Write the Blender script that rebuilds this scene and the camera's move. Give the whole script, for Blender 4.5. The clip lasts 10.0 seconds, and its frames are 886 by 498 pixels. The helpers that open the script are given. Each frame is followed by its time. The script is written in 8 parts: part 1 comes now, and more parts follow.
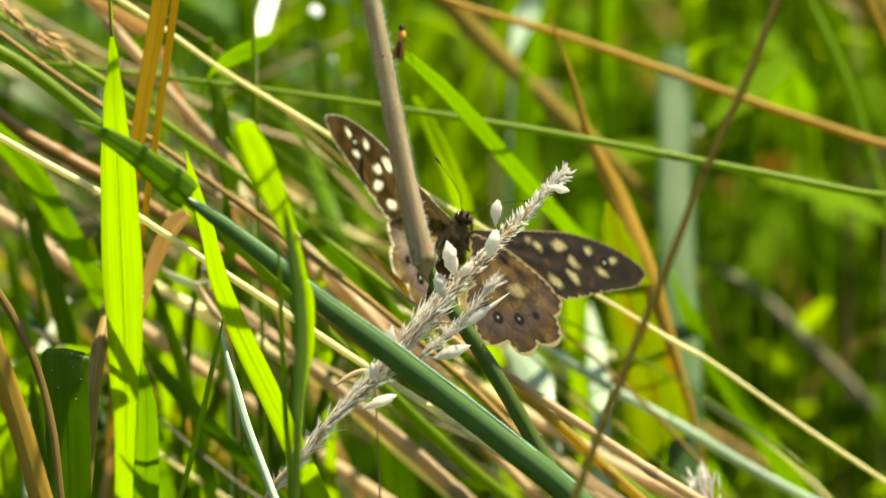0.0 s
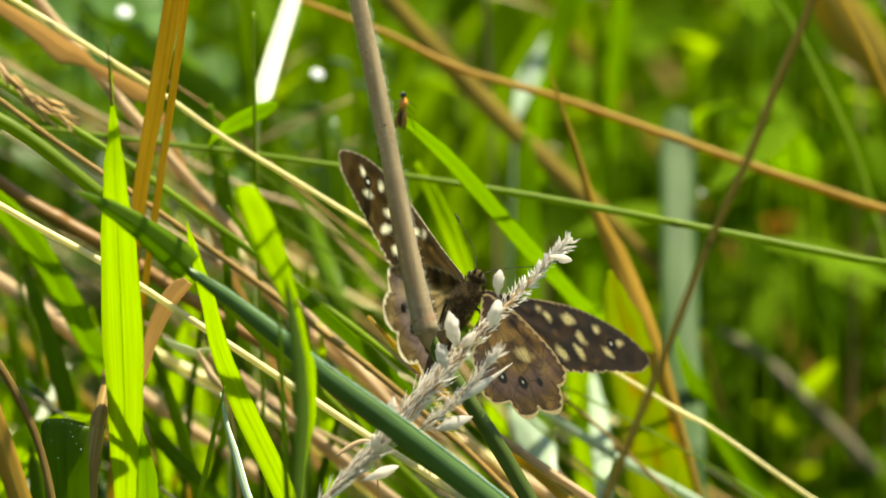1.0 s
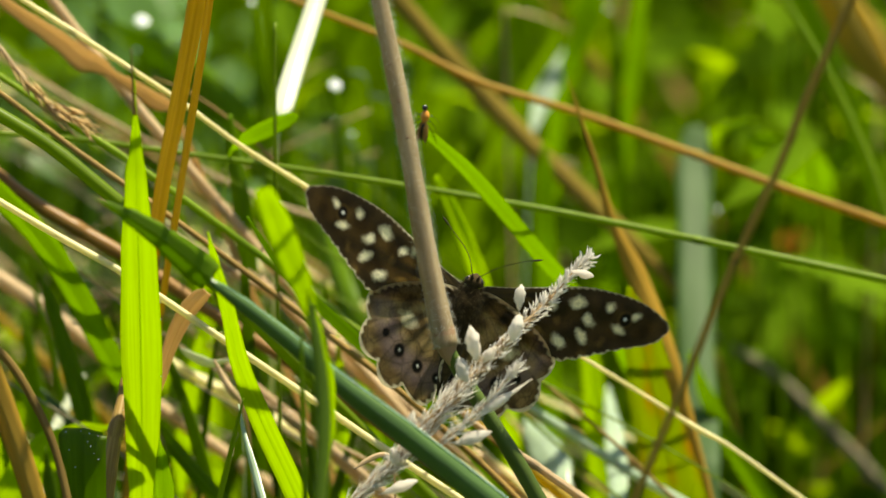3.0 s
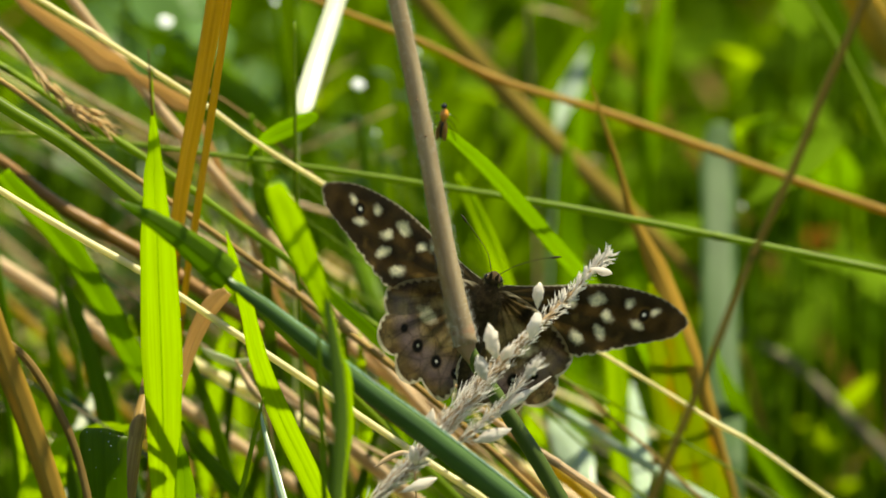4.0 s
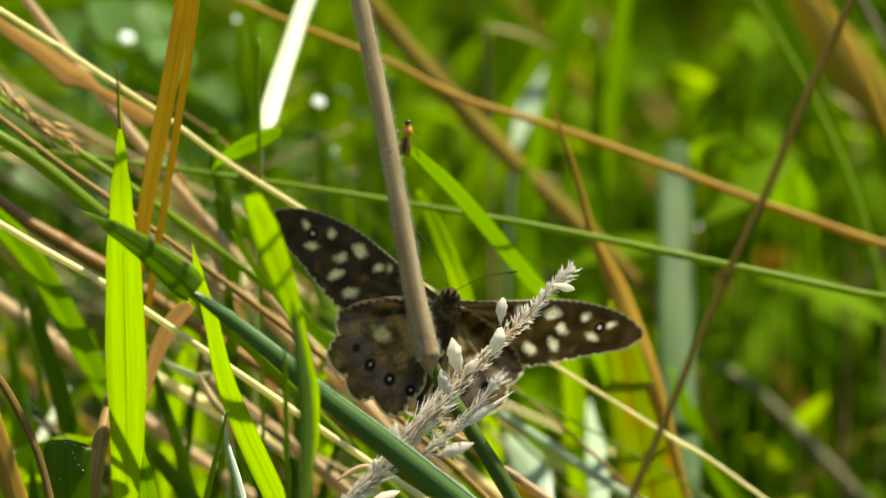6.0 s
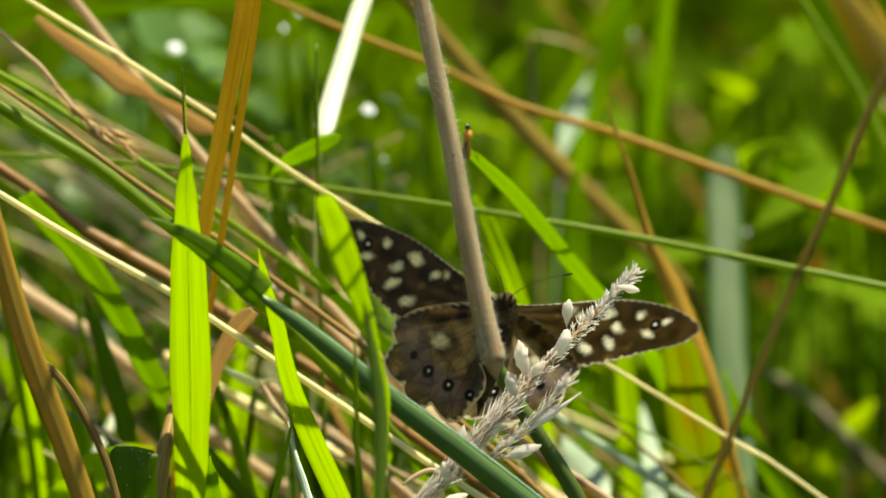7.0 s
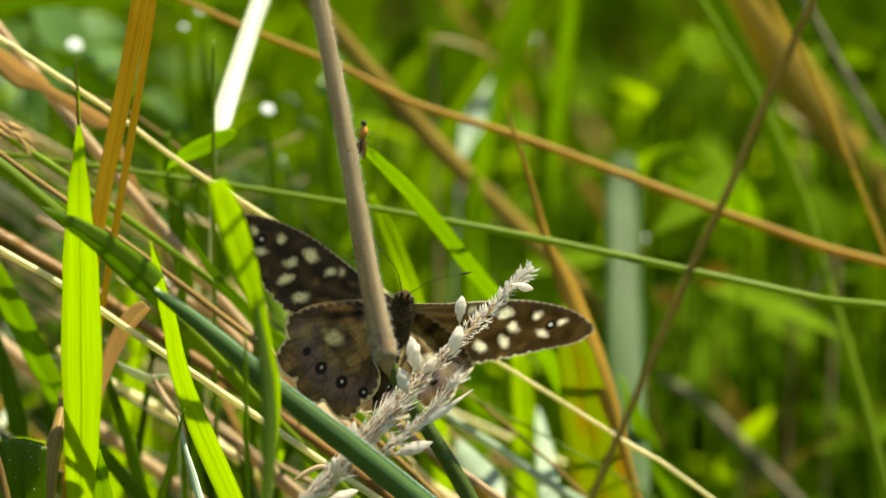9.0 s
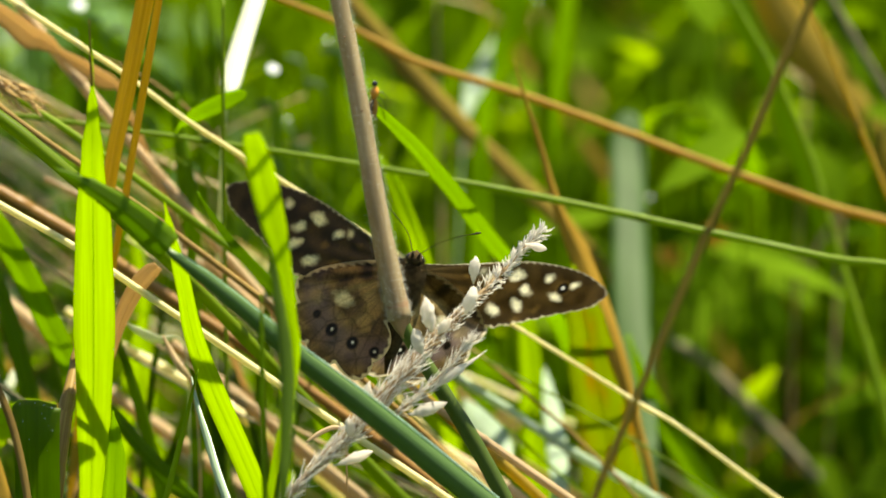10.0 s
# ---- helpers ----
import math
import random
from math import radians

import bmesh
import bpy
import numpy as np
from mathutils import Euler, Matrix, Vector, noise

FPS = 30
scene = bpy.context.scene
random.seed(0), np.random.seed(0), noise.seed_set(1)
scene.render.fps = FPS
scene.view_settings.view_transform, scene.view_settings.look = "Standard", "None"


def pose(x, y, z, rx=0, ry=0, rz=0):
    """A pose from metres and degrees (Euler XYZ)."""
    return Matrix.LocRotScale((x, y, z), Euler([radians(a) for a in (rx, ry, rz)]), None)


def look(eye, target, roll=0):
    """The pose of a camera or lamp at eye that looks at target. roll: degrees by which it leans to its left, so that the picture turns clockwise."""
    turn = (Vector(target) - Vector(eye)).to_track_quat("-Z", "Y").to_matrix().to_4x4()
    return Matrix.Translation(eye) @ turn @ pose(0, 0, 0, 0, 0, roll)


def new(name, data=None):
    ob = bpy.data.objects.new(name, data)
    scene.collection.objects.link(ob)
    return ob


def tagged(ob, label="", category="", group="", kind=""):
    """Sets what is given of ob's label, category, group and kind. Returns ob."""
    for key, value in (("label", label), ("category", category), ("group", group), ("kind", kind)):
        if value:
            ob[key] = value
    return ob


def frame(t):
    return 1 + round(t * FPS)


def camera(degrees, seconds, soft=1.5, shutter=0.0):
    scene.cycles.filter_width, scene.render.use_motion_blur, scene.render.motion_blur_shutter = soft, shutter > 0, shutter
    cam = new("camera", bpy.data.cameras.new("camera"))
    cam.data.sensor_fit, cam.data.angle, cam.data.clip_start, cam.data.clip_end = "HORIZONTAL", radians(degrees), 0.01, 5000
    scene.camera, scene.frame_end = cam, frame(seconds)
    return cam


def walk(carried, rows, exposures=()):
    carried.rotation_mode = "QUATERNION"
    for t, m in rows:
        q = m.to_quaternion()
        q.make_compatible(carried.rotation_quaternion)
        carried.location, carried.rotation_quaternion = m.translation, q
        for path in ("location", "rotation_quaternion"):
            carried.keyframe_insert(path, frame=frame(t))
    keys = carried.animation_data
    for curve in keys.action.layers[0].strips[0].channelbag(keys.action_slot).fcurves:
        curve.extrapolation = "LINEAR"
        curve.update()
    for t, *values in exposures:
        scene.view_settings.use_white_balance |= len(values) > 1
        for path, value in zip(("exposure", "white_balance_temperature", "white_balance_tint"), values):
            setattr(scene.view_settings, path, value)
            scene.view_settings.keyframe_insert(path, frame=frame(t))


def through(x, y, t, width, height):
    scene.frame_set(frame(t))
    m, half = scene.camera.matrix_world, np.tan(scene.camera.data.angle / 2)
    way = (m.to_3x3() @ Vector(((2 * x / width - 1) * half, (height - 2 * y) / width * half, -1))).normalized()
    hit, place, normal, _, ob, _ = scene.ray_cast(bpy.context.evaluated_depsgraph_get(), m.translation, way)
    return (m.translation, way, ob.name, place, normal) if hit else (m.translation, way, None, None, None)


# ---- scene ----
# ---- camera and its way ----
cam = camera(7.0, 10.0, soft=1.5)
PATH = [
    (0, 0.0095, -0.8287, 0.4046, 75.572, 0.740, 0.231),
    (0.5, 0.0116, -0.8276, 0.4063, 75.872, 0.725, 0.081),
    (1, 0.0095, -0.8227, 0.4092, 75.722, 0.695, 0.257),
    (1.5, 0.0088, -0.8192, 0.4112, 75.532, 0.321, 0.327),
    (2, 0.0091, -0.8218, 0.4073, 75.623, 0.248, 0.391),
    (2.5, 0.0062, -0.8189, 0.4074, 75.759, -0.052, 0.428),
    (2.7, 0.0034, -0.8192, 0.4089, 75.839, -0.150, 0.143),
    (3.8, 0.0089, -0.8224, 0.4080, 75.741, 0.369, 0.708),
    (4, 0.0097, -0.8215, 0.4090, 75.812, 0.413, 0.669),
    (4.5, 0.0090, -0.8211, 0.4091, 75.909, 0.211, 0.768),
    (5, 0.0102, -0.8270, 0.4084, 75.710, 0.445, 1.146),
    (5.2, 0.0089, -0.8263, 0.4099, 75.387, 0.297, 0.913),
    (5.5, 0.0094, -0.8267, 0.4118, 75.635, -0.142, 0.692),
    (6, 0.0042, -0.8273, 0.4084, 76.066, -0.154, 0.129),
    (6.2, 0.0031, -0.8299, 0.4038, 76.381, 0.074, 0.367),
    (7.3, -0.0138, -0.8262, 0.4039, 76.411, -0.074, -0.970),
    (7.5, -0.0141, -0.8201, 0.4070, 76.108, -0.656, -1.077),
    (8, -0.0170, -0.8169, 0.4054, 75.878, -0.884, -0.713),
    (8.5, -0.0131, -0.8215, 0.4038, 76.461, -1.043, -0.679),
    (9, -0.0061, -0.8268, 0.3978, 76.750, -0.572, -0.831),
    (9.5, -0.0075, -0.8397, 0.3952, 77.289, -0.178, -1.203),
    (9.9, -0.0123, -0.8275, 0.3993, 76.724, 0.044, -1.223),
    (10, -0.0143, -0.8254, 0.3978, 76.416, -0.547, -1.301),
]
walk(cam, [(t, pose(x, y, z, rx, ry, rz)) for t, x, y, z, rx, ry, rz in PATH],
     [(t, e, 7900, -3) for t, e in ((0, 1.31), (1, 1.18), (1.5, 1.06), (2.5, 0.95), (4, 0.94), (4.5, 0.96), (6, 0.98), (7.5, 0.95), (8, 0.87), (8.5, 0.92), (9, 1.05), (9.5, 1.2), (10, 1.19))])
cam.data.dof.use_dof = True
cam.data.dof.focus_distance = 0.85
cam.data.dof.aperture_fstop = 21.0
cam.data.dof.aperture_blades = 0

# ---- light ----
SUN_TO = Vector((0.33, 0.16, 0.93)).normalized()
world = bpy.data.worlds.new("world")
scene.world = world
world.use_nodes = True
sky = world.node_tree.nodes.new("ShaderNodeTexSky")
sky.sky_type = "NISHITA"
sky.sun_disc = False
sky.sun_elevation = math.asin(SUN_TO.z)
sky.sun_rotation = math.atan2(SUN_TO.x, SUN_TO.y)
background = world.node_tree.nodes["Background"]
background.inputs["Strength"].default_value = 0.078
world.node_tree.links.new(sky.outputs[0], background.inputs[0])
sun_lamp = bpy.data.lights.new("sun", "SUN")
sun_lamp.energy = 5.0
sun_lamp.angle = radians(0.53)
sun_lamp.color = (1.0, 0.95, 0.85)
sun = new("sun", sun_lamp)
sun.matrix_world = look(SUN_TO * 3, (0, 0, 0))

# ---- materials ----
MM = 0.001


def nodes_of(name):
    mat = bpy.data.materials.new(name)
    mat.use_nodes = True
    tree = mat.node_tree
    tree.nodes.clear()
    return mat, tree.nodes, tree.links


def ramp(nodes, links, source, stops):
    r = nodes.new("ShaderNodeValToRGB")
    while len(r.color_ramp.elements) < len(stops):
        r.color_ramp.elements.new(0.5)
    for e, (at, c) in zip(r.color_ramp.elements, stops):
        e.position, e.color = at, (*c, 1)
    links.new(source, r.inputs[0])
    return r.outputs[0]


def fibre_noise(nodes, links, across, along, detail=3):
    """Streaks that run along a blade or stem: its UV map has x across and y along, in centimetres."""
    uv = nodes.new("ShaderNodeUVMap")
    mapping = nodes.new("ShaderNodeMapping")
    mapping.inputs["Scale"].default_value = (across, along, 1)
    links.new(uv.outputs[0], mapping.inputs[0])
    n = nodes.new("ShaderNodeTexNoise")
    n.inputs["Scale"].default_value = 1
    n.inputs["Detail"].default_value = detail
    info = nodes.new("ShaderNodeObjectInfo")
    add = nodes.new("ShaderNodeVectorMath")
    links.new(mapping.outputs[0], add.inputs[0])
    shift = nodes.new("ShaderNodeVectorMath")
    shift.operation = "SCALE"
    shift.inputs[0].default_value = (37, 91, 13)
    links.new(info.outputs["Random"], shift.inputs["Scale"])
    links.new(shift.outputs[0], add.inputs[1])
    links.new(add.outputs[0], n.inputs["Vector"])
    return n.outputs["Fac"]


def spot_noise(nodes, links, scale, detail=4):
    geo = nodes.new("ShaderNodeTexCoord")
    n = nodes.new("ShaderNodeTexNoise")
    n.inputs["Scale"].default_value = scale
    n.inputs["Detail"].default_value = detail
    links.new(geo.outputs["Object"], n.inputs["Vector"])
    return n.outputs["Fac"]


def mixed(nodes, links, a, b, fac, blend="MIX"):
    m = nodes.new("ShaderNodeMix")
    m.data_type, m.blend_type = "RGBA", blend
    for socket, v in ((m.inputs[6], a), (m.inputs[7], b), (m.inputs[0], fac)):
        if isinstance(v, (tuple, list)):
            socket.default_value = (*v, 1)
        elif isinstance(v, (int, float)):
            socket.default_value = v
        else:
            links.new(v, socket)
    return m.outputs[2]


def plant(name, low, high, through=(0.3, 0.5, 0.03), see=0.45, rough=0.45, across=14.0, along=0.6, blotch=None, blotch_at=(0.55, 0.7), island=False, bump=0.25, spec=0.2):
    """A leaf or straw: veins along it, blotches, and light that passes through it."""
    mat, nodes, links = nodes_of(name)
    out = nodes.new("ShaderNodeOutputMaterial")
    fibre = fibre_noise(nodes, links, across, along)
    colour = ramp(nodes, links, fibre, [(0.3, low), (0.7, high)])
    patches = spot_noise(nodes, links, 140)
    colour = mixed(nodes, links, colour, tuple(c * 0.55 for c in low), ramp(nodes, links, patches, [(0.5, (0, 0, 0)), (0.85, (0.6, 0.6, 0.6))]))
    passing = mixed(nodes, links, through, tuple(c * 0.87 for c in through), ramp(nodes, links, fibre, [(0.3, (1, 1, 1)), (0.7, (0, 0, 0))]))
    if blotch:
        streak = fibre_noise(nodes, links, 5.0, 0.9, 5)
        mask = ramp(nodes, links, streak, [(blotch_at[0], (0, 0, 0)), (blotch_at[1], (1, 1, 1))])
        colour = mixed(nodes, links, colour, blotch, mask)
        passing = mixed(nodes, links, passing, blotch, mask)
    if island:
        geo = nodes.new("ShaderNodeNewGeometry")
        rand = geo.outputs["Random Per Island"]
    else:
        rand = nodes.new("ShaderNodeObjectInfo").outputs["Random"]
    hsv = nodes.new("ShaderNodeHueSaturation")
    vary = nodes.new("ShaderNodeMapRange")
    vary.inputs["To Min"].default_value, vary.inputs["To Max"].default_value = 0.75, 1.25
    links.new(rand, vary.inputs[0])
    links.new(vary.outputs[0], hsv.inputs["Value"])
    links.new(colour, hsv.inputs["Color"])
    b = nodes.new("ShaderNodeBsdfPrincipled")
    b.inputs["Roughness"].default_value = rough
    b.inputs["Specular IOR Level"].default_value = spec
    links.new(hsv.outputs[0], b.inputs["Base Color"])
    bm = nodes.new("ShaderNodeBump")
    bm.inputs["Strength"].default_value = bump
    bm.inputs["Distance"].default_value = 0.0002
    links.new(fibre, bm.inputs["Height"])
    links.new(bm.outputs[0], b.inputs["Normal"])
    if see > 0:
        tr = nodes.new("ShaderNodeBsdfTranslucent")
        links.new(passing, tr.inputs["Color"])
        mix = nodes.new("ShaderNodeMixShader")
        mix.inputs[0].default_value = see
        links.new(b.outputs[0], mix.inputs[1])
        links.new(tr.outputs[0], mix.inputs[2])
        links.new(mix.outputs[0], out.inputs[0])
    else:
        links.new(b.outputs[0], out.inputs[0])
    return mat


LEAF_LIME = plant("lime_leaf", (0.11, 0.21, 0.008), (0.17, 0.29, 0.012), (0.73, 0.92, 0.075), 0.67, 0.45, across=36, along=0.5)
LEAF_MID = plant("fresh_leaf", (0.09, 0.17, 0.007), (0.145, 0.25, 0.011), (0.56, 0.78, 0.008), 0.58, 0.45, across=36, along=0.5)
LEAF_GREEN = plant("green_leaf", (0.075, 0.14, 0.006), (0.13, 0.22, 0.010), (0.38, 0.56, 0.008), 0.5, 0.45, across=36, along=0.5)
LEAF_DARK = plant("dark_leaf", (0.045, 0.085, 0.006), (0.075, 0.125, 0.010), (0.26, 0.42, 0.006), 0.42, 0.38, across=36, along=0.5)
LEAF_BLUE = plant("deep_green_leaf", (0.046, 0.102, 0.020), (0.084, 0.158, 0.038), (0.17, 0.29, 0.02), 0.14, 0.36, across=9, spec=0.5)
# pale colour for the light along the rush's upper edge
LEAF_LIT_EDGE = plant("lit_rush_edge", (0.26, 0.44, 0.33), (0.44, 0.62, 0.50), (0.3, 0.45, 0.3), 0.2, 0.3, across=9, spec=0.6)
LEAF_STEM = plant("green_stalk", (0.12, 0.20, 0.010), (0.21, 0.30, 0.018), (0.38, 0.52, 0.018), 0.4, 0.4, across=6)
LEAF_PALE = plant("pale_leaf", (0.056, 0.112, 0.034), (0.092, 0.165, 0.052), (0.24, 0.38, 0.15), 0.46, 0.55, across=36, spec=0.25)
# near-white for pale leaves; on the blades this paints the sun's reflection
LEAF_WHITE = plant("pale_gleam_leaf", (0.60, 0.63, 0.50), (0.78, 0.80, 0.68), (0.75, 0.8, 0.4), 0.4, 0.22)
# grey-green leaves whose silvery sheen is put into the base colour
LEAF_SILVER_SHEEN = plant("silver_sheen_leaf", (0.36, 0.47, 0.34), (0.56, 0.66, 0.52), (0.5, 0.62, 0.36), 0.4, 0.25, spec=0.5)
LEAF_SILVER_LOW = plant("dull_leaf", (0.062, 0.130, 0.030), (0.105, 0.195, 0.048), (0.28, 0.48, 0.05), 0.4, 0.4, across=20, spec=0.3)
LEAF_DYING = plant("dying_leaf", (0.13, 0.20, 0.012), (0.20, 0.28, 0.018), (0.54, 0.63, 0.055), 0.62, 0.6, across=40, blotch=(0.58, 0.38, 0.07), blotch_at=(0.53, 0.72), spec=0.2)
STRAW_PALE = plant("pale_straw", (0.80, 0.70, 0.34), (0.97, 0.91, 0.60), (0.95, 0.85, 0.42), 0.42, 0.24, across=8, spec=0.6)
STRAW_AMBER = plant("amber_straw", (0.30, 0.21, 0.040), (0.51, 0.375, 0.080), (0.74, 0.54, 0.060), 0.55, 0.4, across=30)
STRAW_OLIVE = plant("olive_brown_straw", (0.15, 0.105, 0.018), (0.31, 0.225, 0.040), (0.48, 0.33, 0.03), 0.42, 0.5, across=9)
STRAW_BROWN = plant("brown_straw", (0.20, 0.12, 0.034), (0.42, 0.27, 0.085), (0.42, 0.25, 0.05), 0.22, 0.5, across=9)
STRAW_PINK = plant("pale_tan_straw", (0.38, 0.25, 0.14), (0.76, 0.60, 0.40), (0.70, 0.50, 0.26), 0.4, 0.33, across=9)
STRAW_RUSSET = plant("russet_straw", (0.17, 0.075, 0.014), (0.40, 0.21, 0.055), (0.36, 0.16, 0.03), 0.2, 0.35, across=9, spec=0.4)
STRAW_ORANGE = plant("tan_straw", (0.32, 0.19, 0.025), (0.50, 0.31, 0.05), (0.58, 0.34, 0.035), 0.42, 0.5, across=9)
STRAW_TAN = plant("pale_tan_leaf", (0.48, 0.32, 0.16), (0.74, 0.55, 0.33), (0.82, 0.60, 0.33), 0.55, 0.5, across=16)
STRAW_RUST = plant("rusty_leaf", (0.36, 0.11, 0.01), (0.50, 0.18, 0.018), (0.6, 0.22, 0.02), 0.4, 0.5)
STRAW_GREY = plant("grey_straw", (0.15, 0.130, 0.080), (0.26, 0.225, 0.145), (0.25, 0.2, 0.1), 0.15, 0.6, across=6)
HUSK = plant("bleached_husk", (0.76, 0.67, 0.60), (0.96, 0.91, 0.86), (0.95, 0.88, 0.80), 0.5, 0.5, across=6)
SPIKELET = plant("weathered_spikelet", (0.87, 0.83, 0.79), (0.97, 0.94, 0.91), (0.96, 0.92, 0.87), 0.58, 0.5, across=5, island=True)
TAN_SPIKELET = plant("tan_spikelet", (0.50, 0.35, 0.15), (0.74, 0.55, 0.28), (0.8, 0.56, 0.22), 0.4, 0.6, across=5, island=True)
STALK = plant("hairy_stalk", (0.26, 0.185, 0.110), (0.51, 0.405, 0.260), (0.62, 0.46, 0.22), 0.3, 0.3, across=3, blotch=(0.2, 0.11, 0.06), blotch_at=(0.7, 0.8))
# the foot is green; its shade is darkened into the colour
STALK_LOW_SHADED = plant("shaded_green_foot", (0.075, 0.12, 0.022), (0.135, 0.19, 0.045), (0.26, 0.33, 0.06), 0.15, 0.4, across=3)
NODE = plant("stalk_joint", (0.22, 0.13, 0.075), (0.38, 0.245, 0.15), (0.5, 0.28, 0.12), 0.15, 0.45, across=3)
HAIR = plant("white_hair", (0.82, 0.80, 0.74), (0.92, 0.90, 0.85), (0.92, 0.90, 0.84), 0.5, 0.4)
GRASS_FAR = plant("meadow_grass", (0.042, 0.092, 0.002), (0.088, 0.162, 0.004), (0.20, 0.35, 0.003), 0.42, 0.75, island=True, spec=0.05)
GRASS_DRY = plant("meadow_straw", (0.24, 0.15, 0.04), (0.42, 0.28, 0.10), (0.45, 0.27, 0.05), 0.3, 0.6, island=True, spec=0.2)
# one low leaf in a lit and a darker copy; the shade is in the colour
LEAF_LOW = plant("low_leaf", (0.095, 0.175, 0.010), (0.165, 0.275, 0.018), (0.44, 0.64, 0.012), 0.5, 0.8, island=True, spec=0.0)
LEAF_LOW_SHADE = plant("low_shaded_leaf", (0.030, 0.062, 0.003), (0.055, 0.100, 0.006), (0.16, 0.27, 0.004), 0.4, 0.8, island=True, spec=0.0)
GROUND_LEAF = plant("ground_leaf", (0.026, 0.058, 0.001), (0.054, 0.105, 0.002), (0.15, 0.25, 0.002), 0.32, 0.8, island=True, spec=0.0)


def plain(name, colour, rough=0.6, spec=0.4, noise_scale=900, dark=0.6, transmission=0.0, sheen=0.0):
    mat, nodes, links = nodes_of(name)
    out = nodes.new("ShaderNodeOutputMaterial")
    b = nodes.new("ShaderNodeBsdfPrincipled")
    n = spot_noise(nodes, links, noise_scale)
    c = ramp(nodes, links, n, [(0.35, tuple(v * dark for v in colour)), (0.65, colour)])
    links.new(c, b.inputs["Base Color"])
    b.inputs["Roughness"].default_value = rough
    b.inputs["Specular IOR Level"].default_value = spec
    b.inputs["Transmission Weight"].default_value = transmission
    b.inputs["Sheen Weight"].default_value = sheen
    links.new(b.outputs[0], out.inputs[0])
    return mat


FUR = plain("brown_fur", (0.068, 0.044, 0.018), 0.9, 0.1, 1500, 0.4, sheen=0.05)
FUR_PALE = plain("pale_fur", (0.26, 0.18, 0.09), 0.9, 0.2, 1500, 0.5)
CHITIN = plain("dark_chitin", (0.03, 0.022, 0.012), 0.6, 0.2)
EYE = plain("insect_eye", (0.015, 0.01, 0.008), 0.2, 0.6)
FLY_ORANGE = plain("orange_chitin", (0.90, 0.36, 0.05), 0.35, 0.5)
FLY_WING = plain("smoky_wing", (0.36, 0.17, 0.05), 0.3, 0.5, 1500, 0.5)
FLY_DARK = plain("black_chitin", (0.012, 0.010, 0.010), 0.3, 0.5)
# nearly opaque white: the glint of the drops is in the colour
DEW = plain("dew", (0.93, 0.95, 0.97), 0.1, 0.8, 300, 0.97, transmission=0.12)


def wing_material():
    """Scales whose colours the mesh carries; the light passes through the thin membrane."""
    mat, nodes, links = nodes_of("wing_scales")
    out = nodes.new("ShaderNodeOutputMaterial")
    at = nodes.new("ShaderNodeAttribute")
    at.attribute_name = "pattern"
    grain = spot_noise(nodes, links, 5000, 2)
    colour = mixed(nodes, links, at.outputs["Color"], ramp(nodes, links, grain, [(0.3, (0.7, 0.7, 0.7)), (0.7, (1, 1, 1))]), 1.0, "MULTIPLY")
    b = nodes.new("ShaderNodeBsdfPrincipled")
    b.inputs["Roughness"].default_value = 0.55
    b.inputs["Specular IOR Level"].default_value = 0.25
    b.inputs["Sheen Weight"].default_value = 0.05
    b.inputs["Sheen Roughness"].default_value = 0.45
    b.inputs["Sheen Tint"].default_value = (0.62, 0.52, 0.85, 1)
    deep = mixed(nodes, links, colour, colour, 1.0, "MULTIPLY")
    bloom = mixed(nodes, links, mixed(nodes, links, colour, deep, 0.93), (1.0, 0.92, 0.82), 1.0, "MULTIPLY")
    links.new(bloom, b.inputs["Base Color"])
    bump = nodes.new("ShaderNodeBump")
    bump.inputs["Strength"].default_value = 0.3
    bump.inputs["Distance"].default_value = 0.00005
    links.new(grain, bump.inputs["Height"])
    links.new(bump.outputs[0], b.inputs["Normal"])
    tr = nodes.new("ShaderNodeBsdfTranslucent")
    links.new(colour, tr.inputs["Color"])
    mix = nodes.new("ShaderNodeMixShader")
    thin = nodes.new("ShaderNodeMapRange")
    thin.inputs["To Min"].default_value, thin.inputs["To Max"].default_value = 0.46, 0.90
    links.new(colour, thin.inputs[0])
    links.new(thin.outputs[0], mix.inputs[0])
    links.new(b.outputs[0], mix.inputs[1])
    links.new(tr.outputs[0], mix.inputs[2])
    links.new(mix.outputs[0], out.inputs[0])
    return mat


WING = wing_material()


def ground_material():
    mat, nodes, links = nodes_of("meadow_soil")
    out = nodes.new("ShaderNodeOutputMaterial")
    b = nodes.new("ShaderNodeBsdfPrincipled")
    b.inputs["Roughness"].default_value = 0.9
    fine = spot_noise(nodes, links, 60, 8)
    coarse = spot_noise(nodes, links, 3, 5)
    soil = ramp(nodes, links, fine, [(0.3, (0.03, 0.035, 0.012)), (0.5, (0.06, 0.08, 0.02)), (0.7, (0.14, 0.11, 0.05))])
    colour = mixed(nodes, links, soil, (0.06, 0.11, 0.02), ramp(nodes, links, coarse, [(0.4, (0, 0, 0)), (0.6, (0.8, 0.8, 0.8))]))
    links.new(colour, b.inputs["Base Color"])
    bump = nodes.new("ShaderNodeBump")
    bump.inputs["Distance"].default_value = 0.01
    links.new(fine, bump.inputs["Height"])
    links.new(bump.outputs[0], b.inputs["Normal"])
    links.new(b.outputs[0], out.inputs[0])
    return mat


SOIL = ground_material()


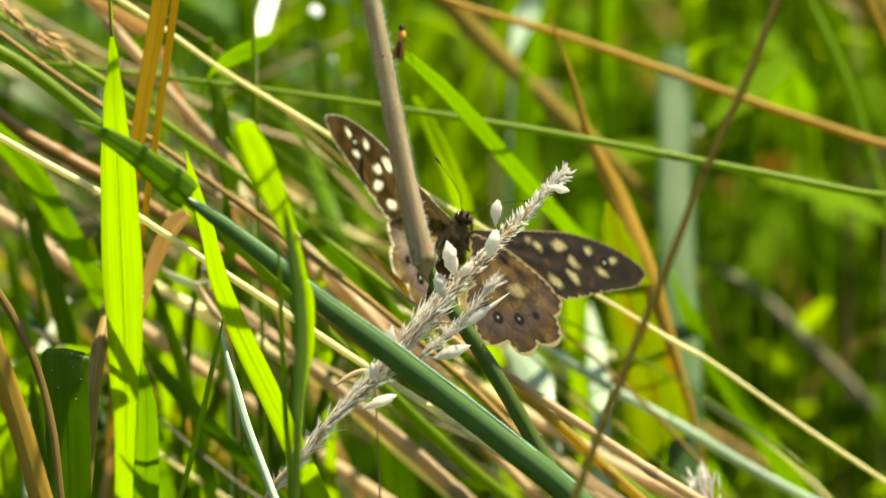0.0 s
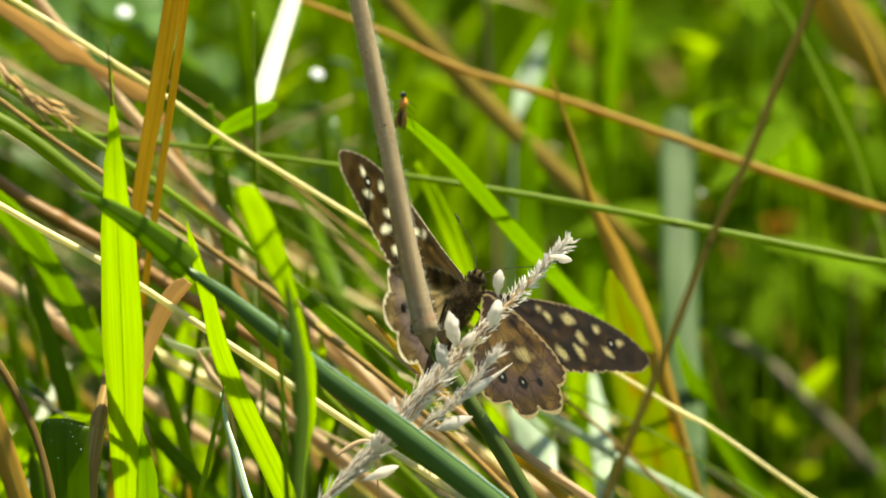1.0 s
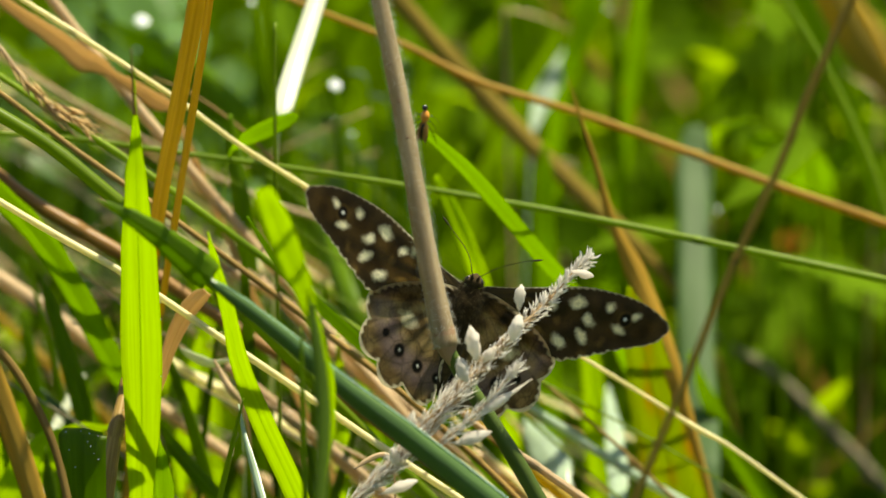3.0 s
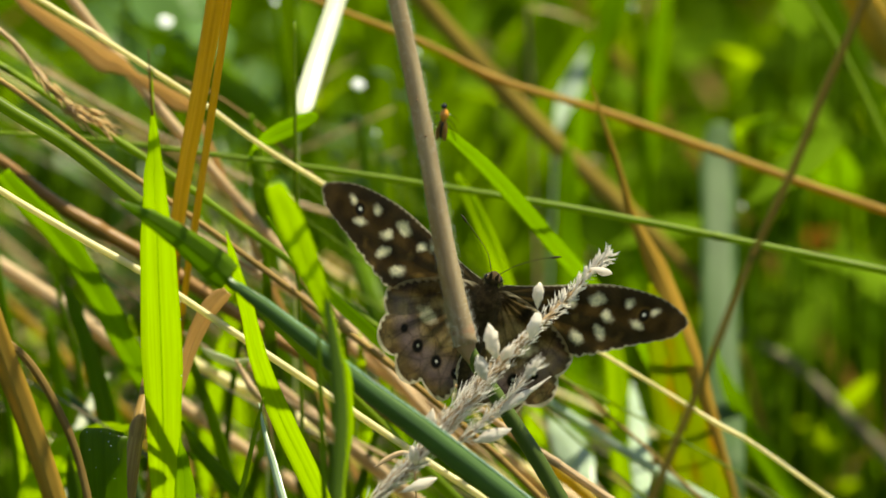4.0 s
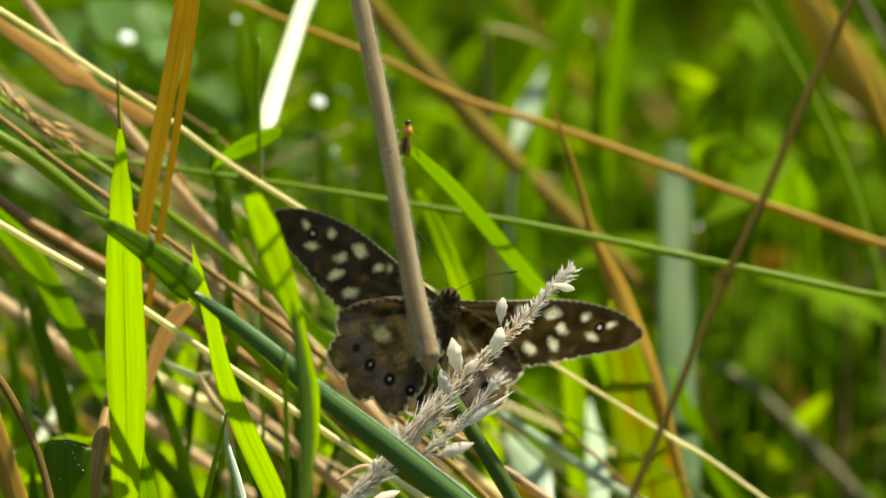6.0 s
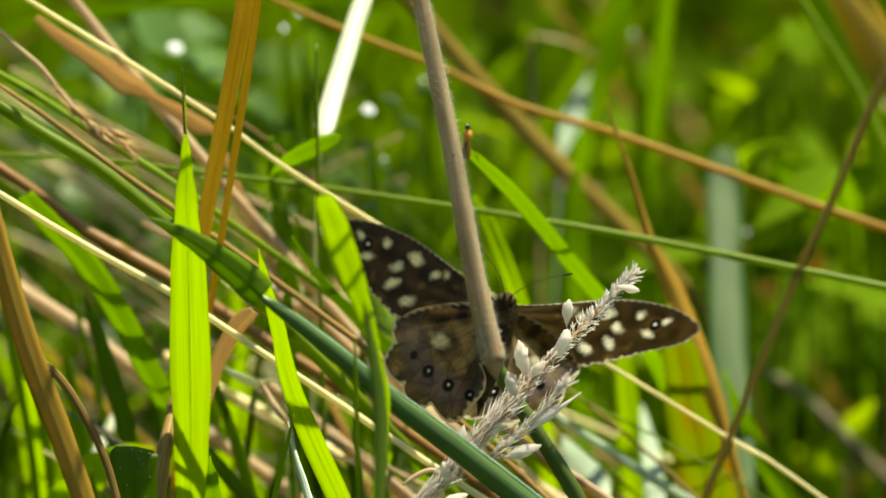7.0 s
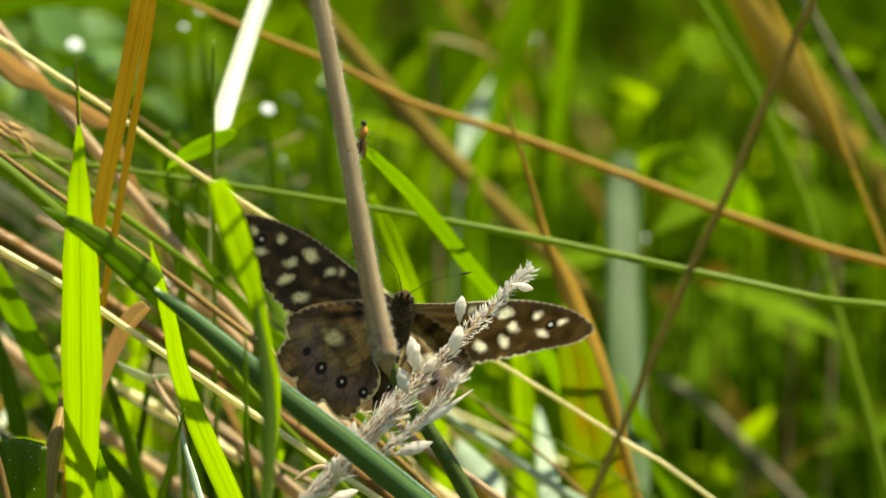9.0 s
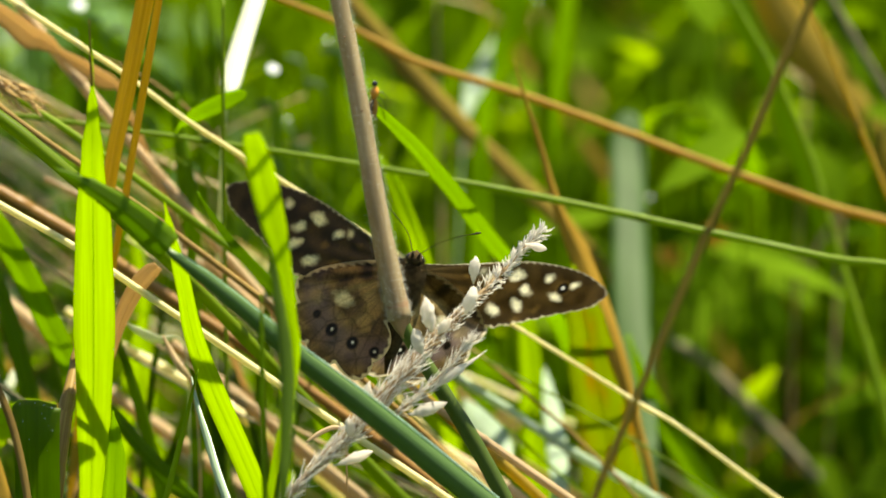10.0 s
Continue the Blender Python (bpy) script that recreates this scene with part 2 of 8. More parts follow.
# ---- building ----
def mesh_from(name, verts, faces, uvs=None, smooth=True):
    me = bpy.data.meshes.new(name)
    me.from_pydata(verts, [], faces)
    if uvs is not None:
        layer = me.uv_layers.new(name="UVMap")
        of = np.empty(len(me.loops), dtype=np.int32)
        me.loops.foreach_get("vertex_index", of)
        layer.data.foreach_set("uv", np.asarray(uvs, dtype=np.float32)[of].ravel())
    if smooth:
        me.polygons.foreach_set("use_smooth", [True] * len(me.polygons))
    me.update()
    return me


def part(name, me, material, parent, label=""):
    ob = new(name, me)
    if not me.materials:
        me.materials.append(material)
    ob.parent = parent
    return tagged(ob, label)


def curve_through(points, widths, per=6):
    """Catmull-Rom through control points in millimetres; gives places, ways and widths in metres."""
    p = [Vector(q) * MM for q in points]
    n = len(p)
    places, wide = [], []
    for i in range(n - 1):
        a, b, c, d = p[max(i - 1, 0)], p[i], p[i + 1], p[min(i + 2, n - 1)]
        steps = per if (c - b).length < 0.03 else per + 4
        for k in range(steps + (i == n - 2)):
            t = k / steps
            m0 = (c - a) * 0.5 if i else (c - b)
            m1 = (d - b) * 0.5 if i < n - 2 else (c - b)
            la = max((c - b).length, 1e-6)
            m0 = m0.normalized() * la
            m1 = m1.normalized() * la
            h = (2 * t**3 - 3 * t**2 + 1, t**3 - 2 * t**2 + t, -2 * t**3 + 3 * t**2, t**3 - t**2)
            places.append(b * h[0] + m0 * h[1] + c * h[2] + m1 * h[3])
            e = t * t * (3 - 2 * t)
            wide.append((widths[i] * (1 - e) + widths[i + 1] * e) * MM)
    ways = [(places[min(k + 1, len(places) - 1)] - places[max(k - 1, 0)]).normalized() for k in range(len(places))]
    return places, ways, wide


def tube_mesh(name, points, widths, sides=10, ridge=0.04, per=6, seed=0):
    places, ways, wide = curve_through(points, widths, per)
    rng = random.Random(seed)
    verts, faces, uvs = [], [], []
    side = ways[0].orthogonal().normalized()
    run = 0.0
    for k, (p, w, d) in enumerate(zip(places, wide, ways)):
        side = (side - d * side.dot(d)).normalized()
        other = d.cross(side)
        run += (p - places[k - 1]).length if k else 0
        wob = 1 + rng.uniform(-0.03, 0.03)
        for s in range(sides):
            a = 2 * math.pi * s / sides
            r = w / 2 * wob * (1 + ridge * (s % 2))
            verts.append(p + (side * math.cos(a) + other * math.sin(a)) * r)
            uvs.append((abs(s / sides - 0.5) * 2, run * 100))
    n = len(places)
    for k in range(n - 1):
        for s in range(sides):
            t = (s + 1) % sides
            faces.append((k * sides + s, k * sides + t, (k + 1) * sides + t, (k + 1) * sides + s))
    faces.append(tuple(range(sides))[::-1])
    faces.append(tuple((n - 1) * sides + s for s in range(sides)))
    return mesh_from(name, verts, faces, uvs)


def blade_mesh(name, points, widths, turn=0.0, fold=0.25, thick=0.16, per=6, seed=0):
    """A leaf blade: a folded strip with a midrib and a thickness."""
    places, ways, wide = curve_through(points, widths, per)
    rng = random.Random(seed)
    toward = Vector((0, -0.97, 0.24))
    verts, faces, uvs = [], [], []
    across = (-1.0, -0.55, -0.12, 0.0, 0.12, 0.55, 1.0)
    m, run = len(across), 0.0
    wave, phase = rng.uniform(0.02, 0.05), rng.uniform(0, 6)
    for k, (p, w, d) in enumerate(zip(places, wide, ways)):
        run += (p - places[k - 1]).length if k else 0
        wide_way = d.cross(toward)
        wide_way = wide_way.normalized() if wide_way.length > 0.05 else d.orthogonal().normalized()
        up = wide_way.cross(d).normalized()
        a = radians(turn) + wave * 3 * math.sin(run * 90 + phase)
        sideways = wide_way * math.cos(a) + up * math.sin(a)
        out = up * math.cos(a) - wide_way * math.sin(a)
        edge = 1 + wave * math.sin(run * 260 + phase * 2) + rng.uniform(-0.012, 0.012)
        for layer in (0.5, -0.5):
            for u in across:
                rib = 0.12 if u == 0.0 else 0.0
                t = thick * MM * (1 + rib) * (1 - 0.6 * abs(u)) * min(1, w / (1.2 * MM) + 0.25)
                verts.append(p + sideways * (u * w / 2 * edge) + out * (-fold * abs(u) * w / 2 + layer * t))
                uvs.append((u * w * 50 + 3, run * 100))
    n, row = len(places), 2 * m
    for k in range(n - 1):
        a, b = k * row, (k + 1) * row
        for j in range(m - 1):
            faces.append((a + j, a + j + 1, b + j + 1, b + j))
            faces.append((a + m + j + 1, a + m + j, b + m + j, b + m + j + 1))
        faces.append((a + m, a, b, b + m))
        faces.append((a + m - 1, a + row - 1, b + row - 1, b + m - 1))
    for k in (0, n - 1):
        for j in range(m - 1):
            q = (k * row + j, k * row + m + j, k * row + m + j + 1, k * row + j + 1)
            faces.append(q if k == 0 else q[::-1])
    return mesh_from(name, verts, faces, uvs)


made = [0]


def stem(name, points, widths, material, label, group="", joints=2):
    """A stalk with one or two swollen joints."""
    made[0] += 1
    me = tube_mesh(name, points, widths, seed=made[0])
    me.materials.append(material)
    ob = tagged(new(name, me), label, name.replace("_", " "), group)
    rng = random.Random(made[0] * 3)
    for k in sorted(rng.sample(range(1, len(points) - 2), joints)):
        p = Vector(points[k])
        d = (Vector(points[k + 1]) - Vector(points[k - 1])).normalized()
        w = widths[k]
        joint = tube_mesh("joint", [tuple(p + d * w * f) for f in (-1.0, -0.55, -0.1, 0.3, 0.8)], [w * 0.9, w * 1.1, w * 1.16, w * 1.08, w * 0.9], 10, 0.03, 2, made[0])
        part("joint", joint, material, ob)
    return ob


def blade(name, points, widths, material, label, turn=0.0, fold=0.25, group=""):
    made[0] += 1
    me = blade_mesh(name, points, widths, turn, fold, seed=made[0])
    me.materials.append(material)
    ob = tagged(new(name, me), label, name.replace("_", " "), group)
    if max(widths) > 2.0:
        rib = tube_mesh("midrib", points[1:], [max(0.05, w * 0.022) for w in widths[1:]], 6, 0.0, 6, made[0])
        part("midrib", rib, material, ob)
    return ob


def pod(verts, faces, uvs, base, tip, width, flat=0.7, bulge=0.4, sides=7, rings=6, keel=None):
    """Adds a pointed husk from base to tip to the lists; bulge: where along it is widest."""
    d = tip - base
    length = d.length
    d = d / length
    s = d.orthogonal().normalized() if keel is None else (keel - d * keel.dot(d)).normalized()
    o = d.cross(s)
    first = len(verts)
    for k in range(rings + 1):
        t = k / rings
        r = width / 2 * (math.sin(math.pi * t ** (math.log(0.5) / math.log(bulge))) ** 0.8 if 0 < t < 1 else 0.06)
        for j in range(sides):
            a = 2 * math.pi * j / sides
            verts.append(base + d * (length * t) + s * (math.cos(a) * r) + o * (math.sin(a) * r * flat))
            uvs.append((j / sides, t * length * 100))
    for k in range(rings):
        for j in range(sides):
            i = (j + 1) % sides
            faces.append((first + k * sides + j, first + k * sides + i, first + (k + 1) * sides + i, first + (k + 1) * sides + j))
    faces.append(tuple(first + j for j in range(sides))[::-1])
    faces.append(tuple(first + rings * sides + j for j in range(sides)))


def pod_mesh(name, base, tip, width, flat=0.7, bulge=0.4, sides=12, rings=10, keel=None):
    v, f, u = [], [], []
    pod(v, f, u, Vector(base) * MM, Vector(tip) * MM, width * MM, flat, bulge, sides, rings, keel)
    return mesh_from(name, v, f, u)

# ---- ground ----
def ground():
    verts, faces = [], []
    rings = [0.0, 0.15, 0.3, 0.5, 0.8, 1.3, 2.2, 4, 8, 20, 60, 200, 800, 2500]
    for r in rings:
        for s in range(48):
            a = 2 * math.pi * s / 48
            x, y = r * math.cos(a), r * math.sin(a)
            verts.append((x, y, 0.006 * (noise.noise((x * 6, y * 6, 0)) - 0.6) if r < 5 else -0.005))
    for k in range(len(rings) - 1):
        for s in range(48):
            t = (s + 1) % 48
            faces.append((k * 48 + s, (k + 1) * 48 + s, (k + 1) * 48 + t, k * 48 + t))
    me = mesh_from("ground", verts, faces)
    me.materials.append(SOIL)
    tagged(new("ground", me), "dark mossy meadow soil with dry litter", "ground", kind="structure")


ground()


# ---- the meadow behind and around ----
def strips(name, roots, material, label, category, rng, bent=1.0):
    """Many curved blades in one sheet mesh. roots: x, y, height, width, lean x, lean y, turn."""
    verts, faces, uvs = [], [], []
    steps = 6
    for x, y, h, w, lx, ly, turn in roots:
        first = len(verts)
        c, s = math.cos(turn), math.sin(turn)
        droop = rng.uniform(0.0, 0.35) * bent
        for k in range(steps + 1):
            t = k / steps
            z = h * (t - droop * t**3)
            px, py = x + lx * h * (t * 0.4 + 0.6 * t * t), y + ly * h * (t * 0.4 + 0.6 * t * t)
            ww = w / 2 * (0.75 + 0.25 * min(1, t * 3)) * (1 - t**3 * 0.97)
            for u in (-1, 0, 1):
                verts.append((px + u * ww * c - (abs(u) - 0.5) * 0.25 * ww * -s, py + u * ww * s - (abs(u) - 0.5) * 0.25 * ww * c, z - 0.008))
                uvs.append((u * ww * 100 + 3, t * h * 100))
        for k in range(steps):
            for j in range(2):
                a = first + k * 3 + j
                faces.append((a, a + 1, a + 4, a + 3))
    me = mesh_from(name, verts, faces, uvs)
    me.materials.append(material)
    return tagged(new(name, me), label, category, kind="stuff")


def meadow():
    rng = random.Random(11)
    green, dry, low = [], [], []
    # the wedge behind the butterfly
    for _ in range(6500):
        y = 0.17 + 1.25 * rng.random() ** 1.2
        x = rng.uniform(-1, 1) * (0.10 + 0.10 * (y + 0.8))
        h = rng.uniform(0.10, 0.30) * (1.0 if y > 0.3 else 0.85)
        if x > 0.025 and y < 0.65 and rng.random() < 0.8:
            h *= 0.45
        loose = 2.6 if x > 0.012 else 1.0
        green.append((x, y, h, rng.uniform(0.002, 0.0055), rng.gauss(0, 0.22) * loose, rng.gauss(-0.05, 0.2) * loose, rng.gauss(0, 0.7)))
    for _ in range(300):
        y = 0.17 + 1.1 * rng.random()
        x = rng.uniform(-1, 1) * (0.10 + 0.10 * (y + 0.8))
        dry.append((x - 0.05, y, rng.uniform(0.12, 0.26), rng.uniform(0.0015, 0.004), rng.choice((-1, -1, 1)) * rng.uniform(0.3, 0.9), rng.gauss(0, 0.15), rng.gauss(0, 0.7)))
    for _ in range(1300):
        x, y = rng.uniform(0.03, 0.32), rng.uniform(0.45, 1.25)
        green.append((x, y, rng.uniform(0.16, 0.36), rng.uniform(0.004, 0.010), rng.gauss(0, 0.55), rng.gauss(0, 0.4), rng.gauss(0, 0.8)))
    # short growth under the butterfly, and the field around
    for _ in range(1500):
        x, y = rng.uniform(-0.35, 0.35), rng.uniform(-0.45, 0.22)
        green.append((x, y, rng.uniform(0.04, 0.12), rng.uniform(0.0025, 0.005), rng.gauss(0, 0.2), rng.gauss(0, 0.2), rng.uniform(0, 3.1)))
    for _ in range(26000):
        a, r = rng.uniform(0, 2 * math.pi), abs(rng.gauss(0, 1.3))
        x, y = r * math.cos(a), r * math.sin(a) + 0.75
        if abs(x) < 0.10 + 0.10 * (y + 0.8) and 0.1 < y < 1.3:
            continue
        if y < 0.19 and abs(x) < 0.30 or (x * x + (y + 0.83) ** 2) < 0.12:
            continue
        (green if rng.random() < 0.85 else dry).append((x, y, rng.uniform(0.1, 0.28), rng.uniform(0.004, 0.009), rng.gauss(0, 0.25), rng.gauss(0, 0.25), rng.uniform(0, 3.1)))
    more = random.Random(31)
    for _ in range(3600):
        x, y = more.uniform(-0.4, 0.4), more.uniform(-1.5, -0.05)
        green.append((x, y, more.uniform(0.04, 0.12), more.uniform(0.003, 0.006), more.gauss(0, 0.25), more.gauss(0, 0.25), more.uniform(0, 3.1)))
    for _ in range(16000):
        a, r = more.uniform(0, 2 * math.pi), 1.2 + 4.5 * more.random()
        x, y = r * math.cos(a), r * math.sin(a)
        if y < 1.3 and abs(x) < 0.4:
            continue
        (green if more.random() < 0.85 else dry).append((x, y, more.uniform(0.08, 0.24), more.uniform(0.005, 0.011), more.gauss(0, 0.25), more.gauss(0, 0.25), more.uniform(0, 3.1)))
    strips("meadow_grass", green, GRASS_FAR, "dense lush green meadow grass lit by the sun", "grass", rng)
    strips("meadow_straw", dry, GRASS_DRY, "scattered tan dry grass leaning in the meadow", "dry grass", rng, 0.5)
    young = random.Random(58)
    fresh = []
    for _ in range(115):
        x, y = young.uniform(0.025, 0.125), young.uniform(0.15, 0.34)
        fresh.append((x, y, young.uniform(0.09, 0.20) * (1 - 1.2 * (y - 0.15)), young.uniform(0.0018, 0.0045), young.gauss(0, 0.45), young.gauss(-0.25, 0.3), young.gauss(0, 0.9)))
    strips("fresh_grass", fresh, LEAF_MID, "short bright green grass in a gap of the meadow", "grass", young, 1.4)
    # small rounded leaves of low plants
    verts, faces, uvs = [], [], []
    for _ in range(5200):
        y = 0.16 + 1.0 * rng.random()
        x = rng.uniform(-1, 1) * (0.10 + 0.10 * (y + 0.8))
        z = rng.uniform(0.0, 0.16) * (1.0 if rng.random() < 0.7 else 0.6)
        if rng.random() < 0.6:
            x, y, z = rng.uniform(0.015, 0.17), rng.uniform(0.2, 0.7), rng.uniform(0.02, 0.16)
        base = Vector((x, y, z))
        d = Vector((rng.uniform(-1, 1), rng.uniform(-1, 0.6), rng.uniform(-0.2, 0.9))).normalized()
        side = d.cross(Vector((rng.gauss(0, 0.4), rng.gauss(-0.3, 0.4), 1))).normalized()
        up = side.cross(d)
        length, wide = rng.uniform(0.008, 0.022), rng.uniform(0.004, 0.010)
        first = len(verts)
        for k in range(7):
            t = k / 6
            ww = wide / 2 * math.sin(math.pi * (0.06 + 0.92 * t) ** 0.8)
            for u in (-1, 0, 1):
                verts.append(base + d * (length * t) + side * (u * ww) + up * (abs(u) * ww * 0.3 - length * 0.25 * t * t))
                uvs.append((u * ww * 100 + 3, t * length * 100))
        for k in range(6):
            for j in range(2):
                a = first + k * 3 + j
                faces.append((a, a + 1, a + 4, a + 3))
        # its stalk
        first = len(verts)
        foot = Vector((x + rng.gauss(0, 0.012), y + rng.gauss(0, 0.012), -0.008))
        for q in (foot, base):
            for a in (0, 2.1, 4.2):
                verts.append(q + Vector((math.cos(a), math.sin(a), 0)) * 0.0005)
                uvs.append((0.5, q.z * 100))
        faces += [(first, first + 1, first + 4, first + 3), (first + 1, first + 2, first + 5, first + 4), (first + 2, first, first + 3, first + 5)]
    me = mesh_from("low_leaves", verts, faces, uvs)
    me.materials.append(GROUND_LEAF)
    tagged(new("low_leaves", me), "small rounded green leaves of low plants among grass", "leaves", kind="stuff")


meadow()


def clover():
    """Small leaves of low plants in the gaps behind, with sunlit and shaded tones in their colour."""
    rng = random.Random(77)
    for name, material, label, count in (("clover_leaves", LEAF_LOW, "small leaves of low plants behind the grass, coloured bright as sunlit", 780), ("dead_litter", STRAW_PINK, "bits of pale dead leaf among low plants", 60), ("shaded_leaves", LEAF_LOW_SHADE, "small leaves of low plants behind the grass, coloured dark as in shade", 900), ("broad_leaves", LEAF_SILVER_LOW, "dull blue-green leaves of low plants behind the straw", 110), ("curled_leaves", LEAF_LOW, "narrow curling green leaves of low plants", 110)):
        verts, faces, uvs = [], [], []
        broad, curled = name == "broad_leaves", name == "curled_leaves"
        for _ in range(count):
            y = rng.uniform(0.13, 0.42)
            wide_at = 0.055 + 0.07 * (y + 0.83) * 0.9
            x = rng.uniform(-0.75, 1.0) * wide_at + 0.012
            mid = 0.405 - 0.257 * (y + 0.83)
            base = Vector((x, y, max(0.012, mid + rng.uniform(-0.055, 0.045))))
            d = Vector((rng.uniform(-1, 1), rng.uniform(-0.6, 0.4), rng.uniform(-0.5, 0.8))).normalized()
            side = d.cross(Vector((rng.gauss(0, 0.5), rng.gauss(-0.5, 0.5), 1))).normalized()
            if broad:
                x = rng.uniform(-0.105, -0.022)
                base = Vector((x, y, max(0.012, mid + rng.uniform(0.0, 0.05))))
                d = Vector((rng.uniform(-1, 1), rng.uniform(-0.7, 0.1), rng.uniform(-0.7, 0.1))).normalized()
                side = d.cross(Vector((rng.gauss(0.1, 0.25), rng.gauss(-0.4, 0.25), 0.9))).normalized()
            if curled:
                x, y = rng.uniform(0.03, 0.125), rng.uniform(0.12, 0.30)
                base = Vector((x, y, max(0.012, 0.405 - 0.257 * (y + 0.83) + rng.uniform(-0.05, 0.035))))
                d = Vector((rng.uniform(-1, 1), rng.uniform(-0.9, 0.2), rng.uniform(-0.9, 0.7))).normalized()
                side = d.cross(Vector((rng.gauss(0.1, 0.4), rng.gauss(-0.4, 0.4), 0.9))).normalized()
            up = side.cross(d)
            slim = name == "dead_litter"
            length = rng.uniform(0.005, 0.013) * (1.7 if curled else 1.4 if slim or broad else 1)
            wide = length * (rng.uniform(0.08, 0.2) if slim else rng.uniform(0.16, 0.32) if curled else rng.uniform(0.35, 0.7))
            first = len(verts)
            for k in range(7):
                t = k / 6
                ww = wide / 2 * math.sin(math.pi * (0.05 + 0.93 * t) ** 0.85)
                for u in (-1, 0, 1):
                    verts.append(base + d * (length * t) + side * (u * ww) + up * (abs(u) * ww * 0.35 - length * 0.2 * t * t))
                    uvs.append((u * ww * 100 + 3, t * length * 100))
            for k in range(6):
                for j in range(2):
                    a = first + k * 3 + j
                    faces.append((a, a + 1, a + 4, a + 3))
            first = len(verts)
            foot = Vector((x + rng.gauss(0, 0.010), y + rng.gauss(0.008, 0.010), -0.008))
            for q in (foot, base):
                for a in (0, 2.1, 4.2):
                    verts.append(q + Vector((math.cos(a), math.sin(a), 0)) * 0.00035)
                    uvs.append((0.5, q.z * 100))
            faces += [(first, first + 1, first + 4, first + 3), (first + 1, first + 2, first + 5, first + 4), (first + 2, first, first + 3, first + 5)]
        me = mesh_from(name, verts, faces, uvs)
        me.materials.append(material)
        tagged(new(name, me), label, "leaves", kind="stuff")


clover()

# ---- blades, straws and stalks one by one ----
tall_blade = blade("grass_blade", [(-34.4, -13.1, 226.1), (-34.4, -12.6, 221.3), (-34.4, -11.2, 216.6), (-34.5, -9.9, 211.9), (-34.5, -4.6, 200.4), (-34.6, 0.7, 188.7), (-34.8, 5.9, 176.8), (-35.3, 12.0, 164.4), (-36.2, 19.0, 151.6), (-40.2, 51.7, 91.8), (-42.2, 68.0, -12.0)],
    [0.15, 0.37, 1.49, 2.68, 4.62, 5.06, 4.47, 2.98, 2.54, 2.54, 2.29], LEAF_LIME, "broad bright lime green grass blade lit from behind", turn=-18, fold=0.06, group="upright green blades")
part("awn", tube_mesh("awn", [(-34.4, -13.2, 220.6), (-34.5, -13.4, 222.5), (-34.6, -13.7, 225.3), (-34.7, -14.0, 228.5)], [0.39, 0.33, 0.23, 0.13], 6, 0.0), STRAW_BROWN, tall_blade, "thin dark withered tip")
swaying_blade = blade("grass_blade", [(-18.2, -48.0, 221.1), (-17.8, -47.2, 219.5), (-17.0, -46.0, 217.1), (-16.4, -44.8, 214.9), (-14.9, -42.4, 209.8), (-14.0, -41.0, 206.8), (-13.1, -39.4, 203.1), (-12.3, -37.4, 198.6), (-11.9, -36.2, 195.7), (-11.9, -34.6, 191.9), (-11.9, -33.4, 188.9), (-12.2, -32.2, 185.9), (-12.8, -30.5, 181.4), (-20.8, -7.8, 90.7), (-22.8, -2.1, -12.0)],
    [1.88, 2.63, 3.01, 3.08, 2.72, 2.03, 1.59, 1.40, 1.79, 1.73, 1.54, 1.03, 0.91, 0.91, 0.82], LEAF_LIME, "short blunt lime green blade striped with shadow, leaning before the wing", turn=-3, fold=0.1, group="upright green blades")
blade("grass_blade", [(-26.1, -14.4, 207.2), (-25.4, -12.6, 203.2), (-24.0, -9.4, 196.2), (-22.8, -6.2, 189.2), (-20.4, -2.7, 181.4), (-17.4, 0.8, 173.4), (-14.8, 4.0, 166.2), (-11.2, 8.1, 156.5), (11.5, 34.4, 95.2), (22.9, 47.5, -12.0)],
    [0.18, 1.12, 2.07, 2.61, 2.93, 3.02, 2.97, 2.79, 2.79, 2.52], LEAF_LIME, "narrow pointed lime green blade leaning to one side", turn=-24, fold=0.08, group="upright green blades")
blade("dry_leaf", [(-26.8, 14.5, 237.0), (-28.4, 16.7, 226.9), (-30.6, 19.2, 215.3), (-32.9, 21.7, 203.5), (-34.3, 23.8, 193.1), (-35.2, 26.4, 180.3), (-37.2, 29.4, 165.1), (-38.1, 31.3, 155.1), (-44.1, 44.3, 86.8), (-47.1, 50.8, -12.0)],
    [2.45, 2.31, 2.04, 1.90, 1.63, 1.90, 1.90, 1.90, 1.90, 1.71], STRAW_AMBER, "thick amber dry leaf sheath standing behind the green blade", turn=0, fold=0.25, group="dry stems lying through the grass")
blade("dry_leaf", [(-25.6, 11.6, 237.6), (-26.8, 13.8, 227.6), (-28.9, 16.6, 214.5), (-30.8, 19.1, 202.7), (-32.4, 21.1, 193.1), (-34.1, 23.5, 181.1), (-35.7, 26.5, 165.9), (-36.6, 28.4, 156.0), (-42.5, 41.6, 87.3), (-45.5, 48.2, -12.0)],
    [0.81, 0.88, 0.95, 0.88, 0.81, 0.88, 0.88, 0.88, 0.88, 0.79], STRAW_AMBER, "slender amber dry leaf beside a thicker one", turn=0, fold=0.25, group="dry stems lying through the grass")
